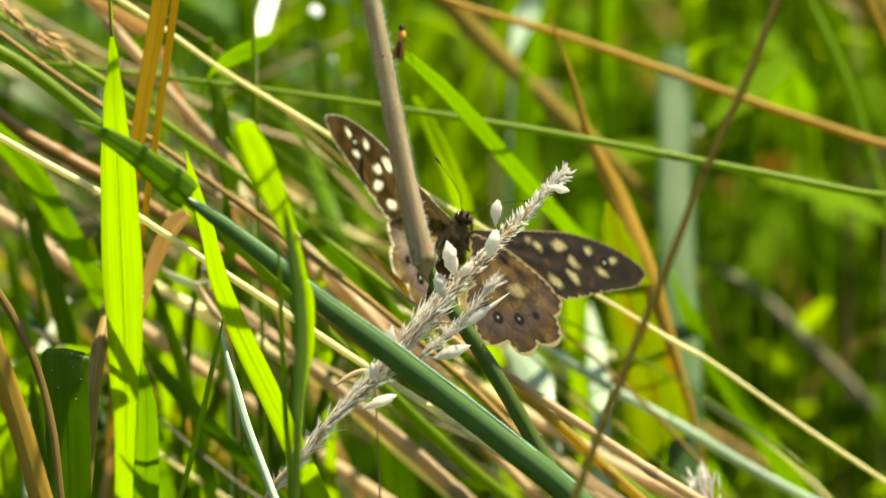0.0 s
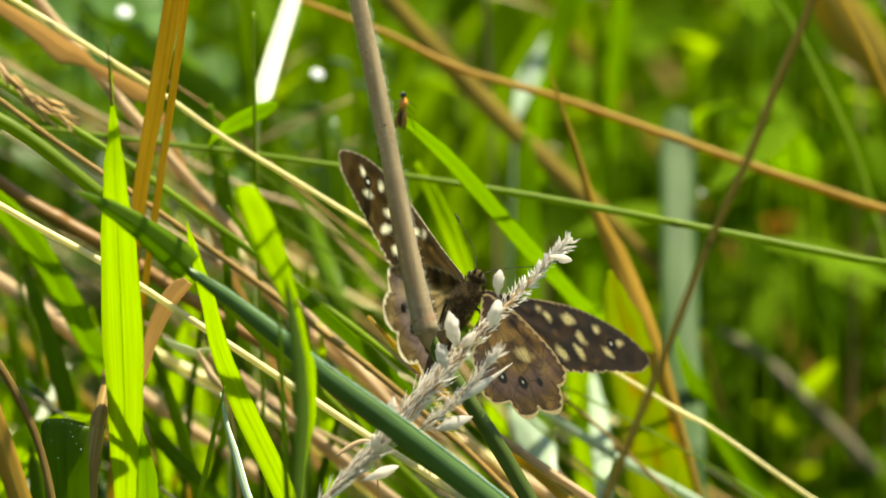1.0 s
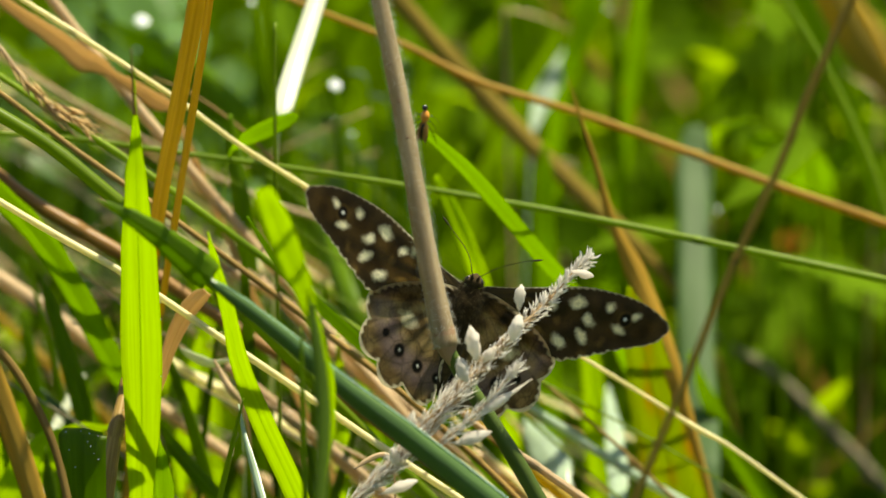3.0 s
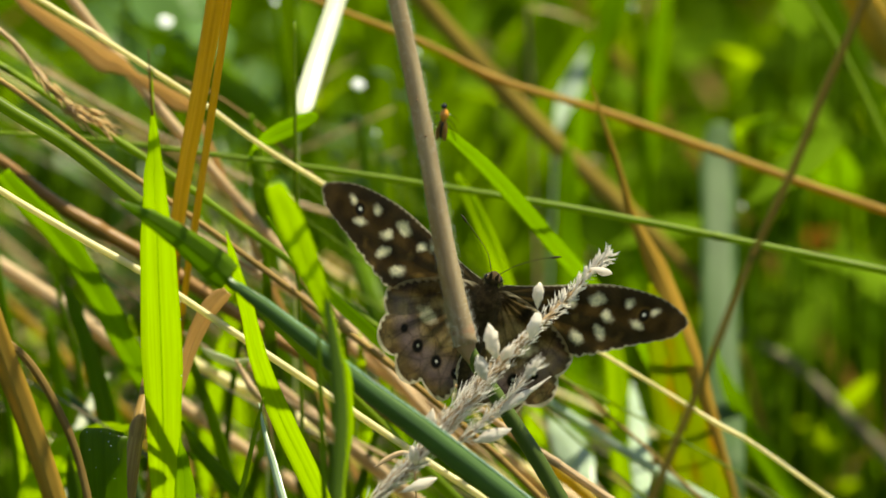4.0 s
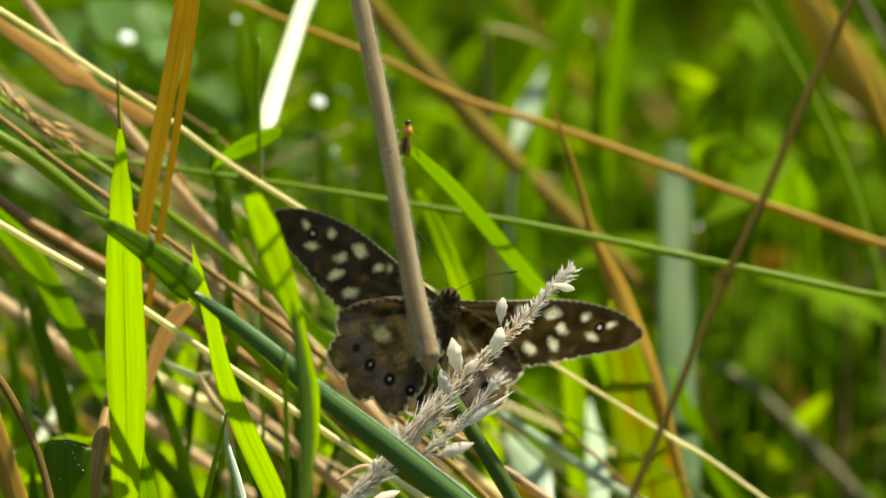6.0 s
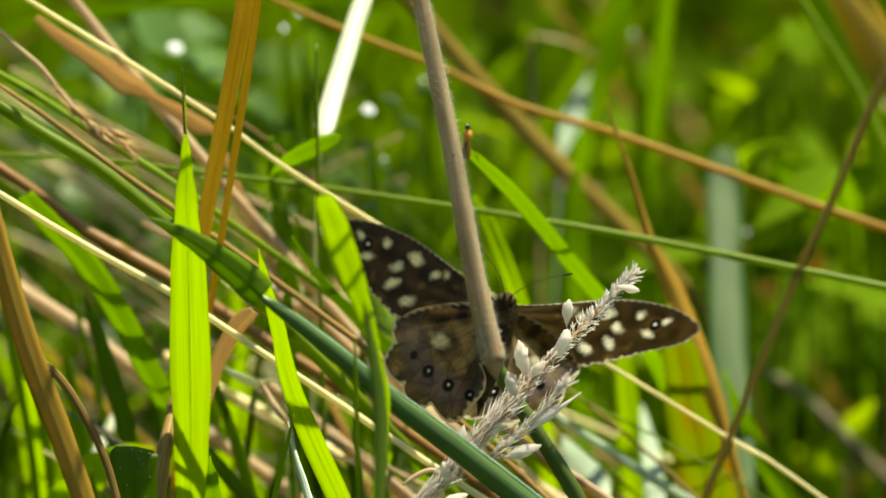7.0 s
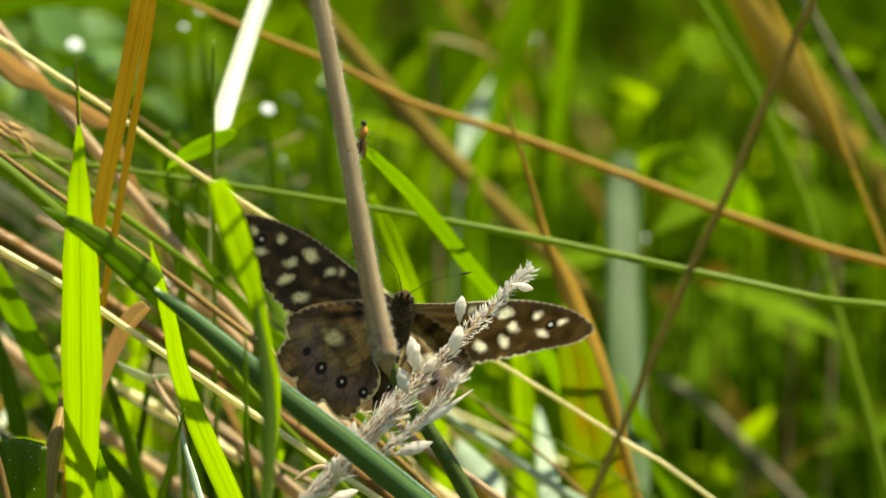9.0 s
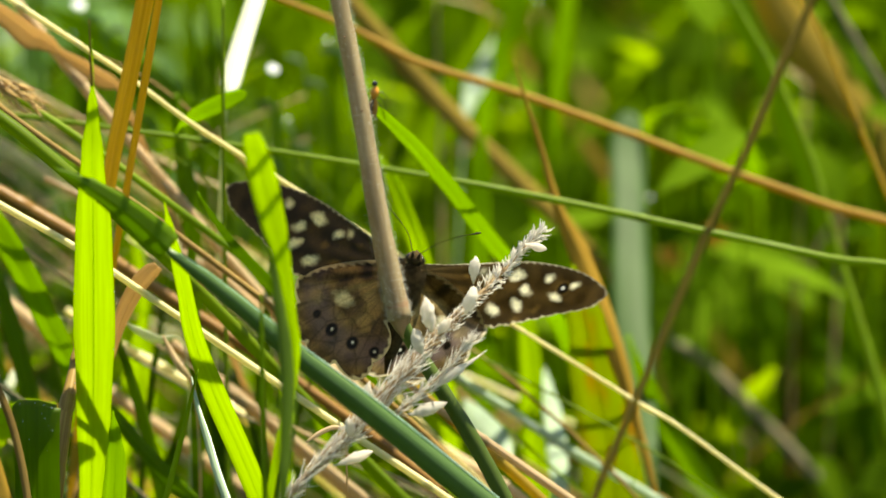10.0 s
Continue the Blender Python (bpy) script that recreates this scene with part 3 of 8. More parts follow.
stem("dry_straw", [(-58.4, 34.2, 229.2), (-50.1, 33.0, 224.1), (-43.9, 32.1, 220.3), (-37.0, 31.0, 216.0), (-30.8, 31.1, 211.8), (-24.0, 30.9, 206.7), (-15.8, 31.6, 201.2), (0.8, 31.2, 190.6), (16.1, 31.0, 181.1), (28.7, 31.1, 173.1), (31.8, 30.7, 171.2), (35.6, 30.2, 169.2), (46.2, 30.4, 161.3), (59.5, 30.2, 151.9), (115.7, 29.5, 112.9), (143.7, 29.1, -12.0)],
    [0.47, 0.62, 0.75, 0.66, 0.62, 0.62, 0.62, 0.52, 0.50, 0.50, 0.67, 0.50, 0.53, 0.53, 0.53, 0.47], STRAW_PALE, "long thin pale yellow straw slanting behind the butterfly", group="dry stems lying through the grass")
stem("green_straw", [(-69.0, 40.7, 206.8), (-55.1, 40.6, 205.8), (-44.7, 40.5, 205.1), (-30.8, 40.2, 203.3), (-16.1, 39.9, 201.3), (-2.2, 39.5, 199.2), (14.5, 39.0, 196.4), (31.9, 38.3, 193.0), (54.1, 37.4, 188.4), (70.2, 36.6, 184.6), (119.2, 34.3, 120.0), (140.2, 33.3, -12.0)],
    [0.49, 0.54, 0.60, 0.65, 0.71, 0.76, 0.87, 0.92, 0.98, 0.98, 0.98, 0.88], LEAF_STEM, "long thin green stalk crossing almost level")
stem("dry_straw", [(-65.4, 15.3, 212.2), (-53.2, 13.5, 204.7), (-45.1, 12.4, 200.0), (-36.9, 11.3, 195.5), (-26.1, 9.7, 188.5), (-15.2, 8.0, 181.4), (-5.8, 6.5, 175.2), (5.1, 4.8, 168.2), (15.3, 3.2, 161.4), (75.0, -6.4, 121.2), (104.8, -11.2, -12.0)],
    [0.70, 0.81, 0.87, 0.87, 0.87, 0.87, 0.87, 0.87, 0.87, 0.87, 0.78], STRAW_PALE, "thin pale straw lying low among the blades", group="dry stems lying through the grass")
brown_stem = stem("brown_straw", [(49.4, -45.8, 250.6), (45.3, -48.2, 241.5), (40.8, -50.7, 231.9), (37.0, -53.1, 222.9), (32.9, -55.3, 214.4), (26.7, -59.0, 200.0), (21.3, -62.3, 187.6), (17.5, -64.7, 178.3), (-11.9, -83.5, 106.1), (-26.5, -93.0, -12.0)],
    [0.87, 0.92, 0.97, 0.92, 0.87, 0.92, 0.92, 0.92, 0.92, 0.83], STRAW_OLIVE, "slim dark brown stem leaning across")
stem("dry_straw", [(-33.5, 72.0, 222.6), (-17.0, 70.4, 215.4), (-4.1, 69.2, 210.4), (4.5, 68.2, 206.2), (18.2, 67.3, 202.0), (32.5, 66.2, 197.0), (43.3, 65.3, 193.1), (55.3, 64.4, 189.0), (72.0, 63.0, 182.7), (120.8, 58.8, 118.7), (141.7, 57.0, -12.0)],
    [0.62, 0.68, 0.77, 0.87, 0.93, 0.99, 1.05, 1.11, 1.11, 1.11, 1.00], STRAW_ORANGE, "soft tan-brown dry stem slanting far behind", group="soft grass behind")
blade("dry_leaf", [(-12.1, 105.8, 217.0), (-4.6, 106.4, 207.4), (3.6, 107.0, 197.7), (11.9, 107.6, 188.8), (20.2, 108.1, 180.6), (28.5, 108.7, 172.0), (32.4, 109.0, 166.5), (37.8, 109.5, 156.2), (41.9, 110.7, 132.2), (52.0, 113.4, 73.6), (57.1, 114.8, -12.0)],
    [2.34, 2.46, 2.70, 2.81, 2.70, 1.99, 1.17, 0.47, 0.47, 0.47, 0.42], STRAW_OLIVE, "broad orange-brown dead blade out of focus behind", turn=20, fold=0.25, group="soft grass behind")
blade("dry_leaf", [(16.1, 50.9, 210.2), (17.5, 51.2, 205.7), (19.6, 51.7, 199.2), (21.7, 52.2, 191.9), (25.1, 52.7, 184.4), (28.7, 51.4, 175.3), (33.2, 52.3, 160.2), (36.1, 53.0, 148.2), (51.0, 56.4, 89.0), (60.1, 58.1, -12.0)],
    [0.12, 0.45, 0.80, 1.30, 2.90, 3.00, 1.10, 0.45, 0.40, 0.40], STRAW_ORANGE, "thin brown withered blade tip pointing upwards", turn=25, fold=0.25, group="soft grass behind")
blade("yellowing_leaf", [(23.5, 42.0, 186.2), (24.2, 44.0, 182.4), (25.3, 47.0, 178.0), (27.1, 54.0, 168.8), (28.9, 61.0, 159.4), (30.5, 69.0, 148.9), (39.6, 105.0, 74.5), (41.9, 114.0, -12.0)],
    [0.56, 2.81, 4.80, 6.41, 7.48, 8.15, 8.15, 7.34], LEAF_DYING, "broad yellowing blade with orange dead streaks", turn=-4, fold=0.12)
# its dark material stands for the shade on the blunt blade's lower half
blade("grass_blade", [(-13.8, -50.0, 209.7), (-13.4, -51.0, 207.3), (-12.8, -53.0, 203.9), (-12.3, -55.0, 200.6), (-12.0, -57.0, 197.2), (-12.0, -59.0, 193.9), (-12.2, -61.0, 190.6), (-12.4, -63.0, 187.3), (-16.0, -99.0, 93.7), (-16.9, -108.0, -12.0)],
    [0.16, 0.85, 1.44, 1.75, 1.80, 1.64, 1.43, 1.16, 1.16, 1.05], LEAF_DARK, "slim green blade with a sharp tip, coloured dark for shade", turn=0, fold=0.2, group="upright green blades")
blade("grass_blade", [(34.2, 122.0, 187.8), (34.1, 121.0, 186.8), (34.0, 119.0, 184.7), (33.8, 116.0, 182.3), (33.7, 109.0, 177.8), (33.6, 101.0, 172.1), (33.5, 92.0, 165.2), (33.7, 81.0, 157.5), (33.7, 73.0, 152.9), (33.7, 37.0, 76.5), (33.7, 28.0, -12.0)],
    [1.67, 3.65, 4.55, 4.85, 4.82, 4.79, 4.90, 4.85, 4.82, 4.82, 4.34], LEAF_PALE, "broad pale blue-green blade, soft behind", turn=4, fold=0.03, group="soft grass behind")
blade("grass_blade", [(42.1, 112.0, 191.0), (40.4, 114.0, 190.1), (38.5, 116.5, 188.9), (37.0, 119.0, 187.4), (35.9, 122.0, 185.3), (35.4, 125.0, 182.9), (35.3, 127.0, 179.7), (35.2, 128.0, 175.5), (33.8, 142.3, 87.8), (33.4, 145.9, -12.0)],
    [0.23, 0.91, 1.51, 1.97, 2.28, 1.68, 0.61, 0.31, 0.31, 0.28], LEAF_LIME, "small curved green blade bending away", turn=-30, fold=0.05, group="soft grass behind")
blade("grass_blade", [(41.6, 132.0, 184.1), (43.3, 133.0, 182.6), (46.0, 135.0, 180.5), (48.4, 138.0, 178.1), (50.7, 141.0, 175.3), (52.7, 144.0, 172.6), (53.6, 146.0, 170.6), (54.1, 148.0, 166.7), (54.9, 152.0, 159.2), (61.3, 184.0, 79.6), (62.9, 192.0, -12.0)],
    [1.02, 4.48, 7.35, 7.79, 6.18, 2.47, 0.62, 0.41, 0.43, 0.43, 0.38], LEAF_MID, "broad bright leaf blade, out of focus", turn=-35, fold=0.12, group="soft grass behind")
stem("green_straw", [(36.6, 95.6, 222.8), (44.0, 92.9, 212.1), (49.9, 90.5, 202.6), (55.8, 87.4, 190.1), (58.8, 84.9, 180.2), (63.3, 81.3, 166.0), (67.0, 78.1, 153.2), (70.8, 74.9, 140.4), (88.0, 60.0, 81.5), (96.6, 52.5, -12.0)],
    [0.82, 0.90, 0.90, 0.97, 1.05, 1.27, 1.34, 1.34, 1.34, 1.22], LEAF_STEM, "grey-green stalk leaning, soft behind", group="soft grass behind")
stem("dry_straw", [(46.0, 76.4, 228.2), (50.4, 74.0, 218.5), (55.3, 71.9, 210.2), (60.6, 68.9, 198.3), (66.4, 65.4, 184.5), (72.2, 61.8, 169.9), (99.8, 44.4, 100.7), (113.6, 35.7, -12.0)],
    [0.56, 0.60, 0.60, 0.65, 0.65, 0.65, 0.65, 0.58], STRAW_AMBER, "thin tan straw leaning, soft behind", group="soft grass behind")
blade("dry_leaf", [(45.8, 146.4, 210.8), (51.4, 146.8, 202.8), (57.0, 147.2, 194.8), (63.4, 147.6, 186.8), (69.8, 148.0, 178.7), (76.4, 148.7, 164.1), (80.8, 149.4, 146.0), (96.2, 152.0, 82.2), (104.0, 153.3, -12.0)],
    [2.15, 4.84, 6.46, 5.92, 4.30, 3.23, 3.23, 3.23, 2.91], STRAW_AMBER, "broad tan dead leaf behind", turn=5, fold=0.25, group="soft grass behind")
stem("dry_straw", [(50.6, 115.7, 220.2), (56.7, 113.6, 211.5), (62.7, 111.0, 201.4), (70.3, 108.0, 189.1), (77.8, 104.5, 175.3), (114.9, 87.7, 107.8), (133.5, 79.2, -12.0)],
    [0.81, 0.90, 0.90, 0.90, 0.90, 0.90, 0.81], STRAW_GREY, "grey-green stalk leaning steeply, soft behind", group="soft grass behind")
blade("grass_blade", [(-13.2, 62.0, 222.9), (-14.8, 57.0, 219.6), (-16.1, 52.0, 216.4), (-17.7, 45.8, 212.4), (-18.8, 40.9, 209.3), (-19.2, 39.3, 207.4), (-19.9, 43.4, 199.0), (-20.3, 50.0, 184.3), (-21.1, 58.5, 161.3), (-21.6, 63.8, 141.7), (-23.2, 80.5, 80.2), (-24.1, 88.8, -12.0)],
    [1.87, 2.29, 2.46, 2.46, 2.42, 0.38, 0.34, 0.42, 0.42, 0.43, 0.43, 0.39], LEAF_WHITE, "upright pale blade, its white sun gleam put into the colour", turn=-6, fold=0.1, group="upright green blades")
blade("grass_blade", [(-16.9, 35.0, 209.3), (-17.6, 35.0, 209.0), (-19.2, 35.3, 208.2), (-21.0, 35.8, 207.2), (-22.7, 36.5, 206.2), (-24.1, 38.0, 205.0), (-25.3, 41.0, 203.3), (-26.0, 46.0, 199.7), (-37.7, 82.0, 99.8), (-40.6, 91.0, -12.0)],
    [0.55, 1.66, 2.35, 2.49, 2.08, 1.11, 0.35, 0.21, 0.21, 0.19], LEAF_MID, "small bright leaf tip pointing sideways", turn=32, fold=0.12, group="upright green blades")
stem("green_straw", [(-19.7, 36.5, 220.5), (-19.7, 34.8, 213.9), (-19.6, 32.6, 205.2), (-19.5, 31.6, 193.3), (-19.2, 29.8, 178.1), (-18.9, 26.2, 156.0), (-17.8, 15.0, 86.7), (-17.3, 9.3, -12.0)],
    [0.38, 0.43, 0.48, 0.49, 0.49, 0.49, 0.49, 0.44], LEAF_STEM, "thin upright green stalk")
blade("grass_blade", [(-2.2, 24.0, 210.5), (-0.5, 25.0, 208.8), (3.4, 29.0, 204.1), (8.1, 35.0, 197.3), (12.2, 42.0, 190.5), (16.1, 50.0, 184.1), (19.6, 58.0, 178.0), (22.9, 66.0, 172.2), (57.0, 102.0, 86.1), (65.5, 111.0, -12.0)],
    [0.61, 1.60, 2.09, 2.23, 2.26, 2.28, 2.31, 2.32, 2.32, 2.09], LEAF_MID, "green blade slanting below a small perched fly", turn=-35, fold=0.15, group="upright green blades")
stem("dry_straw", [(-54.4, 54.7, 228.5), (-46.7, 52.3, 218.7), (-37.5, 49.5, 207.5), (-32.5, 48.1, 201.7), (-26.2, 46.3, 194.6), (-19.1, 44.3, 186.5), (-12.0, 42.4, 178.7), (-2.1, 39.8, 168.1), (7.7, 37.2, 157.3), (13.4, 35.7, 151.2), (58.9, 23.6, 102.0), (81.6, 17.6, -12.0)],
    [1.10, 1.31, 1.42, 1.37, 1.31, 1.20, 1.20, 1.20, 1.20, 1.20, 1.20, 1.08], STRAW_PINK, "pale pinkish dry stem, soft, slanting down", group="dry stems lying through the grass")
stem("green_straw", [(-62.9, 11.7, 222.4), (-52.8, 10.2, 216.0), (-45.4, 9.1, 211.5), (-36.7, 7.5, 204.6), (-30.7, 8.2, 199.2), (-23.5, 12.5, 191.2), (-12.8, 17.6, 178.6), (0.9, 22.1, 163.1), (48.4, 37.6, 109.4), (72.2, 45.3, -12.0)],
    [1.38, 1.58, 1.68, 1.68, 1.58, 1.49, 1.51, 1.52, 1.52, 1.36], LEAF_STEM, "green stalk slanting down through the straw")
stem("green_straw", [(-65.7, 36.2, 221.4), (-54.6, 34.8, 215.2), (-47.7, 33.7, 210.8), (-37.3, 32.2, 204.3), (-26.9, 30.5, 197.1), (-15.9, 30.5, 188.6), (-6.2, 28.7, 181.3), (4.9, 28.5, 172.1), (14.7, 28.5, 163.5), (23.8, 26.7, 156.1), (77.6, 16.1, 112.3), (104.6, 10.8, -12.0)],
    [0.81, 0.86, 0.86, 0.91, 0.91, 0.92, 0.97, 0.97, 0.97, 0.97, 0.97, 0.88], LEAF_STEM, "faded green stalk slanting behind")
stem("dry_straw", [(-64.5, 44.9, 207.0), (-55.4, 43.5, 201.1), (-50.5, 42.6, 197.2), (-44.2, 41.7, 193.4), (-37.2, 40.8, 189.5), (-28.7, 39.5, 184.1), (-18.9, 38.0, 178.0), (-7.7, 36.3, 170.6), (3.5, 34.3, 162.5), (12.0, 32.7, 155.7), (66.0, 22.2, 112.4), (93.1, 17.0, -12.0)],
    [1.31, 1.40, 1.66, 1.83, 1.74, 1.57, 1.48, 1.40, 1.31, 1.31, 1.31, 1.18], STRAW_RUSSET, "thick reddish brown dry stem lying slanted", group="dry stems lying through the grass")
stem("dry_straw", [(-65.6, 63.9, 188.2), (-57.0, 62.6, 182.9), (-49.8, 61.5, 178.2), (-44.0, 60.4, 173.9), (-35.4, 58.6, 166.4), (-25.3, 57.0, 159.5), (-16.7, 55.5, 153.2), (-8.0, 54.0, 147.0), (45.1, 44.8, 108.7), (71.7, 40.2, -12.0)],
    [1.68, 1.90, 2.01, 1.90, 1.68, 1.68, 1.68, 1.68, 1.68, 1.51], STRAW_PINK, "pale pinkish stem lying low", group="dry stems lying through the grass")
blade("dry_leaf", [(-58.4, -8.6, 239.7), (-57.9, -10.5, 232.1), (-57.8, -12.9, 222.6), (-57.2, -15.2, 213.8), (-55.2, -17.4, 204.9), (-52.3, -19.8, 195.4), (-48.9, -22.0, 186.6), (-46.0, -24.1, 178.4), (-43.6, -26.2, 170.2), (-23.3, -44.3, 98.6), (-13.2, -53.3, -12.0)],
    [1.17, 1.53, 1.89, 2.25, 2.79, 3.06, 2.97, 2.79, 2.70, 2.70, 2.34], STRAW_ORANGE, "weathered brown leaf sheath leaning at the edge of the grass", turn=-12, fold=0.3)
blade("dry_leaf", [(-53.4, -13.7, 195.2), (-49.4, -14.5, 192.0), (-46.1, -15.7, 186.9), (-43.8, -17.0, 181.8), (-42.1, -18.8, 174.8), (-41.4, -20.4, 168.5), (-33.4, -39.0, 95.4), (-29.5, -48.3, -12.0)],
    [0.92, 1.02, 1.02, 0.92, 0.92, 0.92, 0.92, 0.83], STRAW_BROWN, "short brown leaf leaning off a thicker one", turn=-12, fold=0.3)
blade("dry_leaf", [(-27.2, 12.0, 193.1), (-28.1, 12.2, 192.3), (-29.2, 12.6, 191.0), (-30.6, 13.5, 188.4), (-31.9, 15.0, 185.0), (-32.9, 17.0, 181.3), (-34.1, 20.0, 176.9), (-50.5, 56.0, 88.5), (-54.6, 65.0, -12.0)],
    [1.35, 2.07, 2.25, 2.16, 1.80, 1.44, 0.99, 0.90, 0.81], STRAW_TAN, "short curled orange-brown dead leaf", turn=28, fold=0.35)
blade("grass_blade", [(-55.5, 34.0, 202.4), (-52.8, 35.0, 198.6), (-50.1, 36.0, 195.5), (-47.3, 37.0, 191.4), (-44.4, 38.0, 186.1), (-41.6, 40.0, 179.8), (-38.8, 42.0, 173.5), (-36.5, 45.0, 166.5), (-35.0, 48.0, 159.8), (-21.6, 74.9, 79.9), (-18.2, 81.6, -12.0)],
    [2.08, 3.05, 3.47, 3.62, 3.49, 3.22, 2.81, 2.40, 2.13, 2.13, 1.92], LEAF_MID, "bright green blade slanting behind the tall blade", turn=-20, fold=0.25, group="upright green blades")
dark_leaf = blade("grass_blade", [(-41.0, -7.3, 181.7), (-41.1, -8.2, 181.1), (-41.1, -8.8, 177.4), (-41.0, -8.3, 171.8), (-41.0, -7.7, 163.9), (-40.8, -1.7, 90.4), (-40.7, 1.4, -12.0)],
    [4.51, 5.56, 5.56, 5.41, 4.95, 4.95, 4.46], LEAF_GREEN, "broad dark green folded leaf with a bent lit top edge", turn=4, fold=0.15, group="upright green blades")
stem("dry_straw", [(-35.7, 15.5, 187.5), (-37.0, 9.9, 182.0), (-37.9, 4.7, 177.8), (-38.7, 1.5, 173.1), (-39.3, 0.1, 167.9), (-39.9, -1.4, 162.0), (-47.6, -19.5, 91.8), (-51.4, -28.5, -12.0)],
    [0.85, 1.27, 1.68, 1.99, 2.10, 2.10, 2.10, 1.89], STRAW_BROWN, "brown shaded stalk beside the broad leaf")
blade("grass_blade", [(-32.2, -7.0, 180.4), (-32.0, -4.0, 176.4), (-32.0, -1.0, 172.1), (-32.3, 3.0, 166.8), (-32.8, 8.0, 159.7), (-37.0, 44.0, 79.8), (-38.1, 53.0, -12.0)],
    [0.20, 1.47, 2.55, 2.97, 3.00, 3.00, 2.70], LEAF_MID, "dark green leaf standing close behind a bright one", turn=0, fold=0.2, group="upright green blades")
blade("grass_blade", [(-22.2, -11.2, 186.5), (-23.2, -10.9, 182.3), (-24.5, -10.4, 176.6), (-25.9, -10.0, 171.0), (-28.1, -9.3, 163.1), (-47.9, -3.8, 92.7), (-57.8, -1.0, -12.0)],
    [0.20, 0.53, 0.66, 0.66, 0.66, 0.66, 0.59], LEAF_STEM, "hair-thin green grass blade", turn=10, fold=0.25, group="upright green blades")
blade("grass_blade", [(-14.9, -37.0, 201.9), (-14.8, -36.5, 196.2), (-14.7, -35.8, 189.3), (-14.5, -35.0, 181.1), (-14.0, -34.1, 170.7), (-10.6, -27.0, 94.3), (-8.9, -23.4, -12.0)],
    [0.25, 0.57, 0.64, 0.64, 0.64, 0.64, 0.57], LEAF_STEM, "thin straight dark green blade", turn=10, fold=0.25, group="upright green blades")
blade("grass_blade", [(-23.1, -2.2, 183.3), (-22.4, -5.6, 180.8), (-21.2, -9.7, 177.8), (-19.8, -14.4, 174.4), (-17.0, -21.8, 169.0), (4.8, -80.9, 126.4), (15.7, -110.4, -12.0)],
    [0.19, 0.60, 0.91, 0.97, 1.05, 1.05, 0.94], LEAF_SILVER_SHEEN, "narrow pale grey-green leaf, striped by thin shadows", turn=-20, fold=0.25, group="upright green blades")
blade("grass_blade", [(-33.7, 25.5, 173.4), (-31.7, 25.8, 169.8), (-27.6, 26.2, 164.6), (-23.5, 26.6, 160.2), (-18.6, 27.0, 154.3), (25.2, 31.3, 100.7), (47.2, 33.4, -12.0)],
    [0.34, 1.78, 2.06, 2.06, 2.06, 2.06, 1.85], LEAF_GREEN, "green blade arching low to the ground", turn=-20, fold=0.25, group="upright green blades")
blade("grass_blade", [(-22.7, 19.7, 200.5), (-19.7, 20.2, 195.5), (-15.6, 20.6, 190.5), (-10.2, 23.0, 184.6), (-4.7, 25.5, 178.6), (0.8, 27.9, 172.2), (7.7, 32.4, 163.1), (14.8, 35.0, 153.6), (55.1, 49.9, 99.4), (75.2, 57.4, -12.0)],
    [0.34, 1.09, 1.78, 2.05, 2.06, 1.93, 1.80, 1.66, 1.66, 1.50], LEAF_GREEN, "sunlit green blade slanting under the wing", turn=-45, fold=0.25, group="upright green blades")
stem("dry_straw", [(-22.0, 46.2, 186.0), (-13.5, 44.2, 177.8), (-6.4, 42.9, 172.4), (2.0, 43.4, 165.7), (11.2, 44.0, 159.7), (21.9, 44.5, 153.0), (80.1, 47.1, 116.4), (109.3, 48.3, -12.0)],
    [1.21, 1.43, 1.76, 1.87, 1.87, 1.88, 1.88, 1.69], STRAW_PINK, "thick pale brown stem lying behind the rush", group="dry stems lying through the grass")
stem("dry_straw", [(-26.0, 39.7, 176.8), (-17.5, 38.1, 170.0), (-9.1, 36.4, 163.2), (-2.1, 35.0, 157.5), (5.0, 33.5, 151.1), (54.5, 22.5, 105.8), (79.3, 16.9, -12.0)],
    [1.31, 1.64, 1.86, 1.97, 1.97, 1.97, 1.77], STRAW_PINK, "pale dry stem lying under the seed head", group="dry stems lying through the grass")
stem("dry_straw", [(-5.9, 15.4, 185.6), (-1.8, 12.6, 182.8), (5.0, 11.2, 176.9), (11.8, 10.1, 172.4), (18.6, 9.0, 167.8), (28.2, 7.5, 161.5), (88.5, -1.9, 122.2), (118.7, -6.6, -12.0)],
    [0.14, 0.38, 0.84, 1.02, 1.12, 1.22, 1.22, 1.10], STRAW_PINK, "pale straw slanting low under the seed head", group="dry stems lying through the grass")
stem("dry_straw", [(-6.0, 17.8, 187.1), (0.9, 16.1, 180.1), (7.7, 14.6, 173.9), (15.3, 13.1, 167.6), (23.5, 11.2, 160.1), (75.8, -0.5, 111.9), (101.9, -6.4, -12.0)],
    [0.43, 0.85, 1.17, 1.28, 1.28, 1.28, 1.15], STRAW_AMBER, "tan dry stem slanting low", group="dry stems lying through the grass")
stem("green_straw", [(4.8, 51.7, 173.7), (9.8, 50.7, 169.6), (16.2, 49.7, 165.5), (23.3, 48.6, 161.0), (32.6, 47.4, 155.9), (41.8, 46.1, 150.4), (99.7, 38.0, 116.2), (128.6, 34.0, -12.0)],
    [0.68, 0.94, 1.11, 1.19, 1.19, 1.19, 1.19, 1.07], LEAF_SILVER_SHEEN, "grey-green stalk slanting low behind", group="soft grass behind")
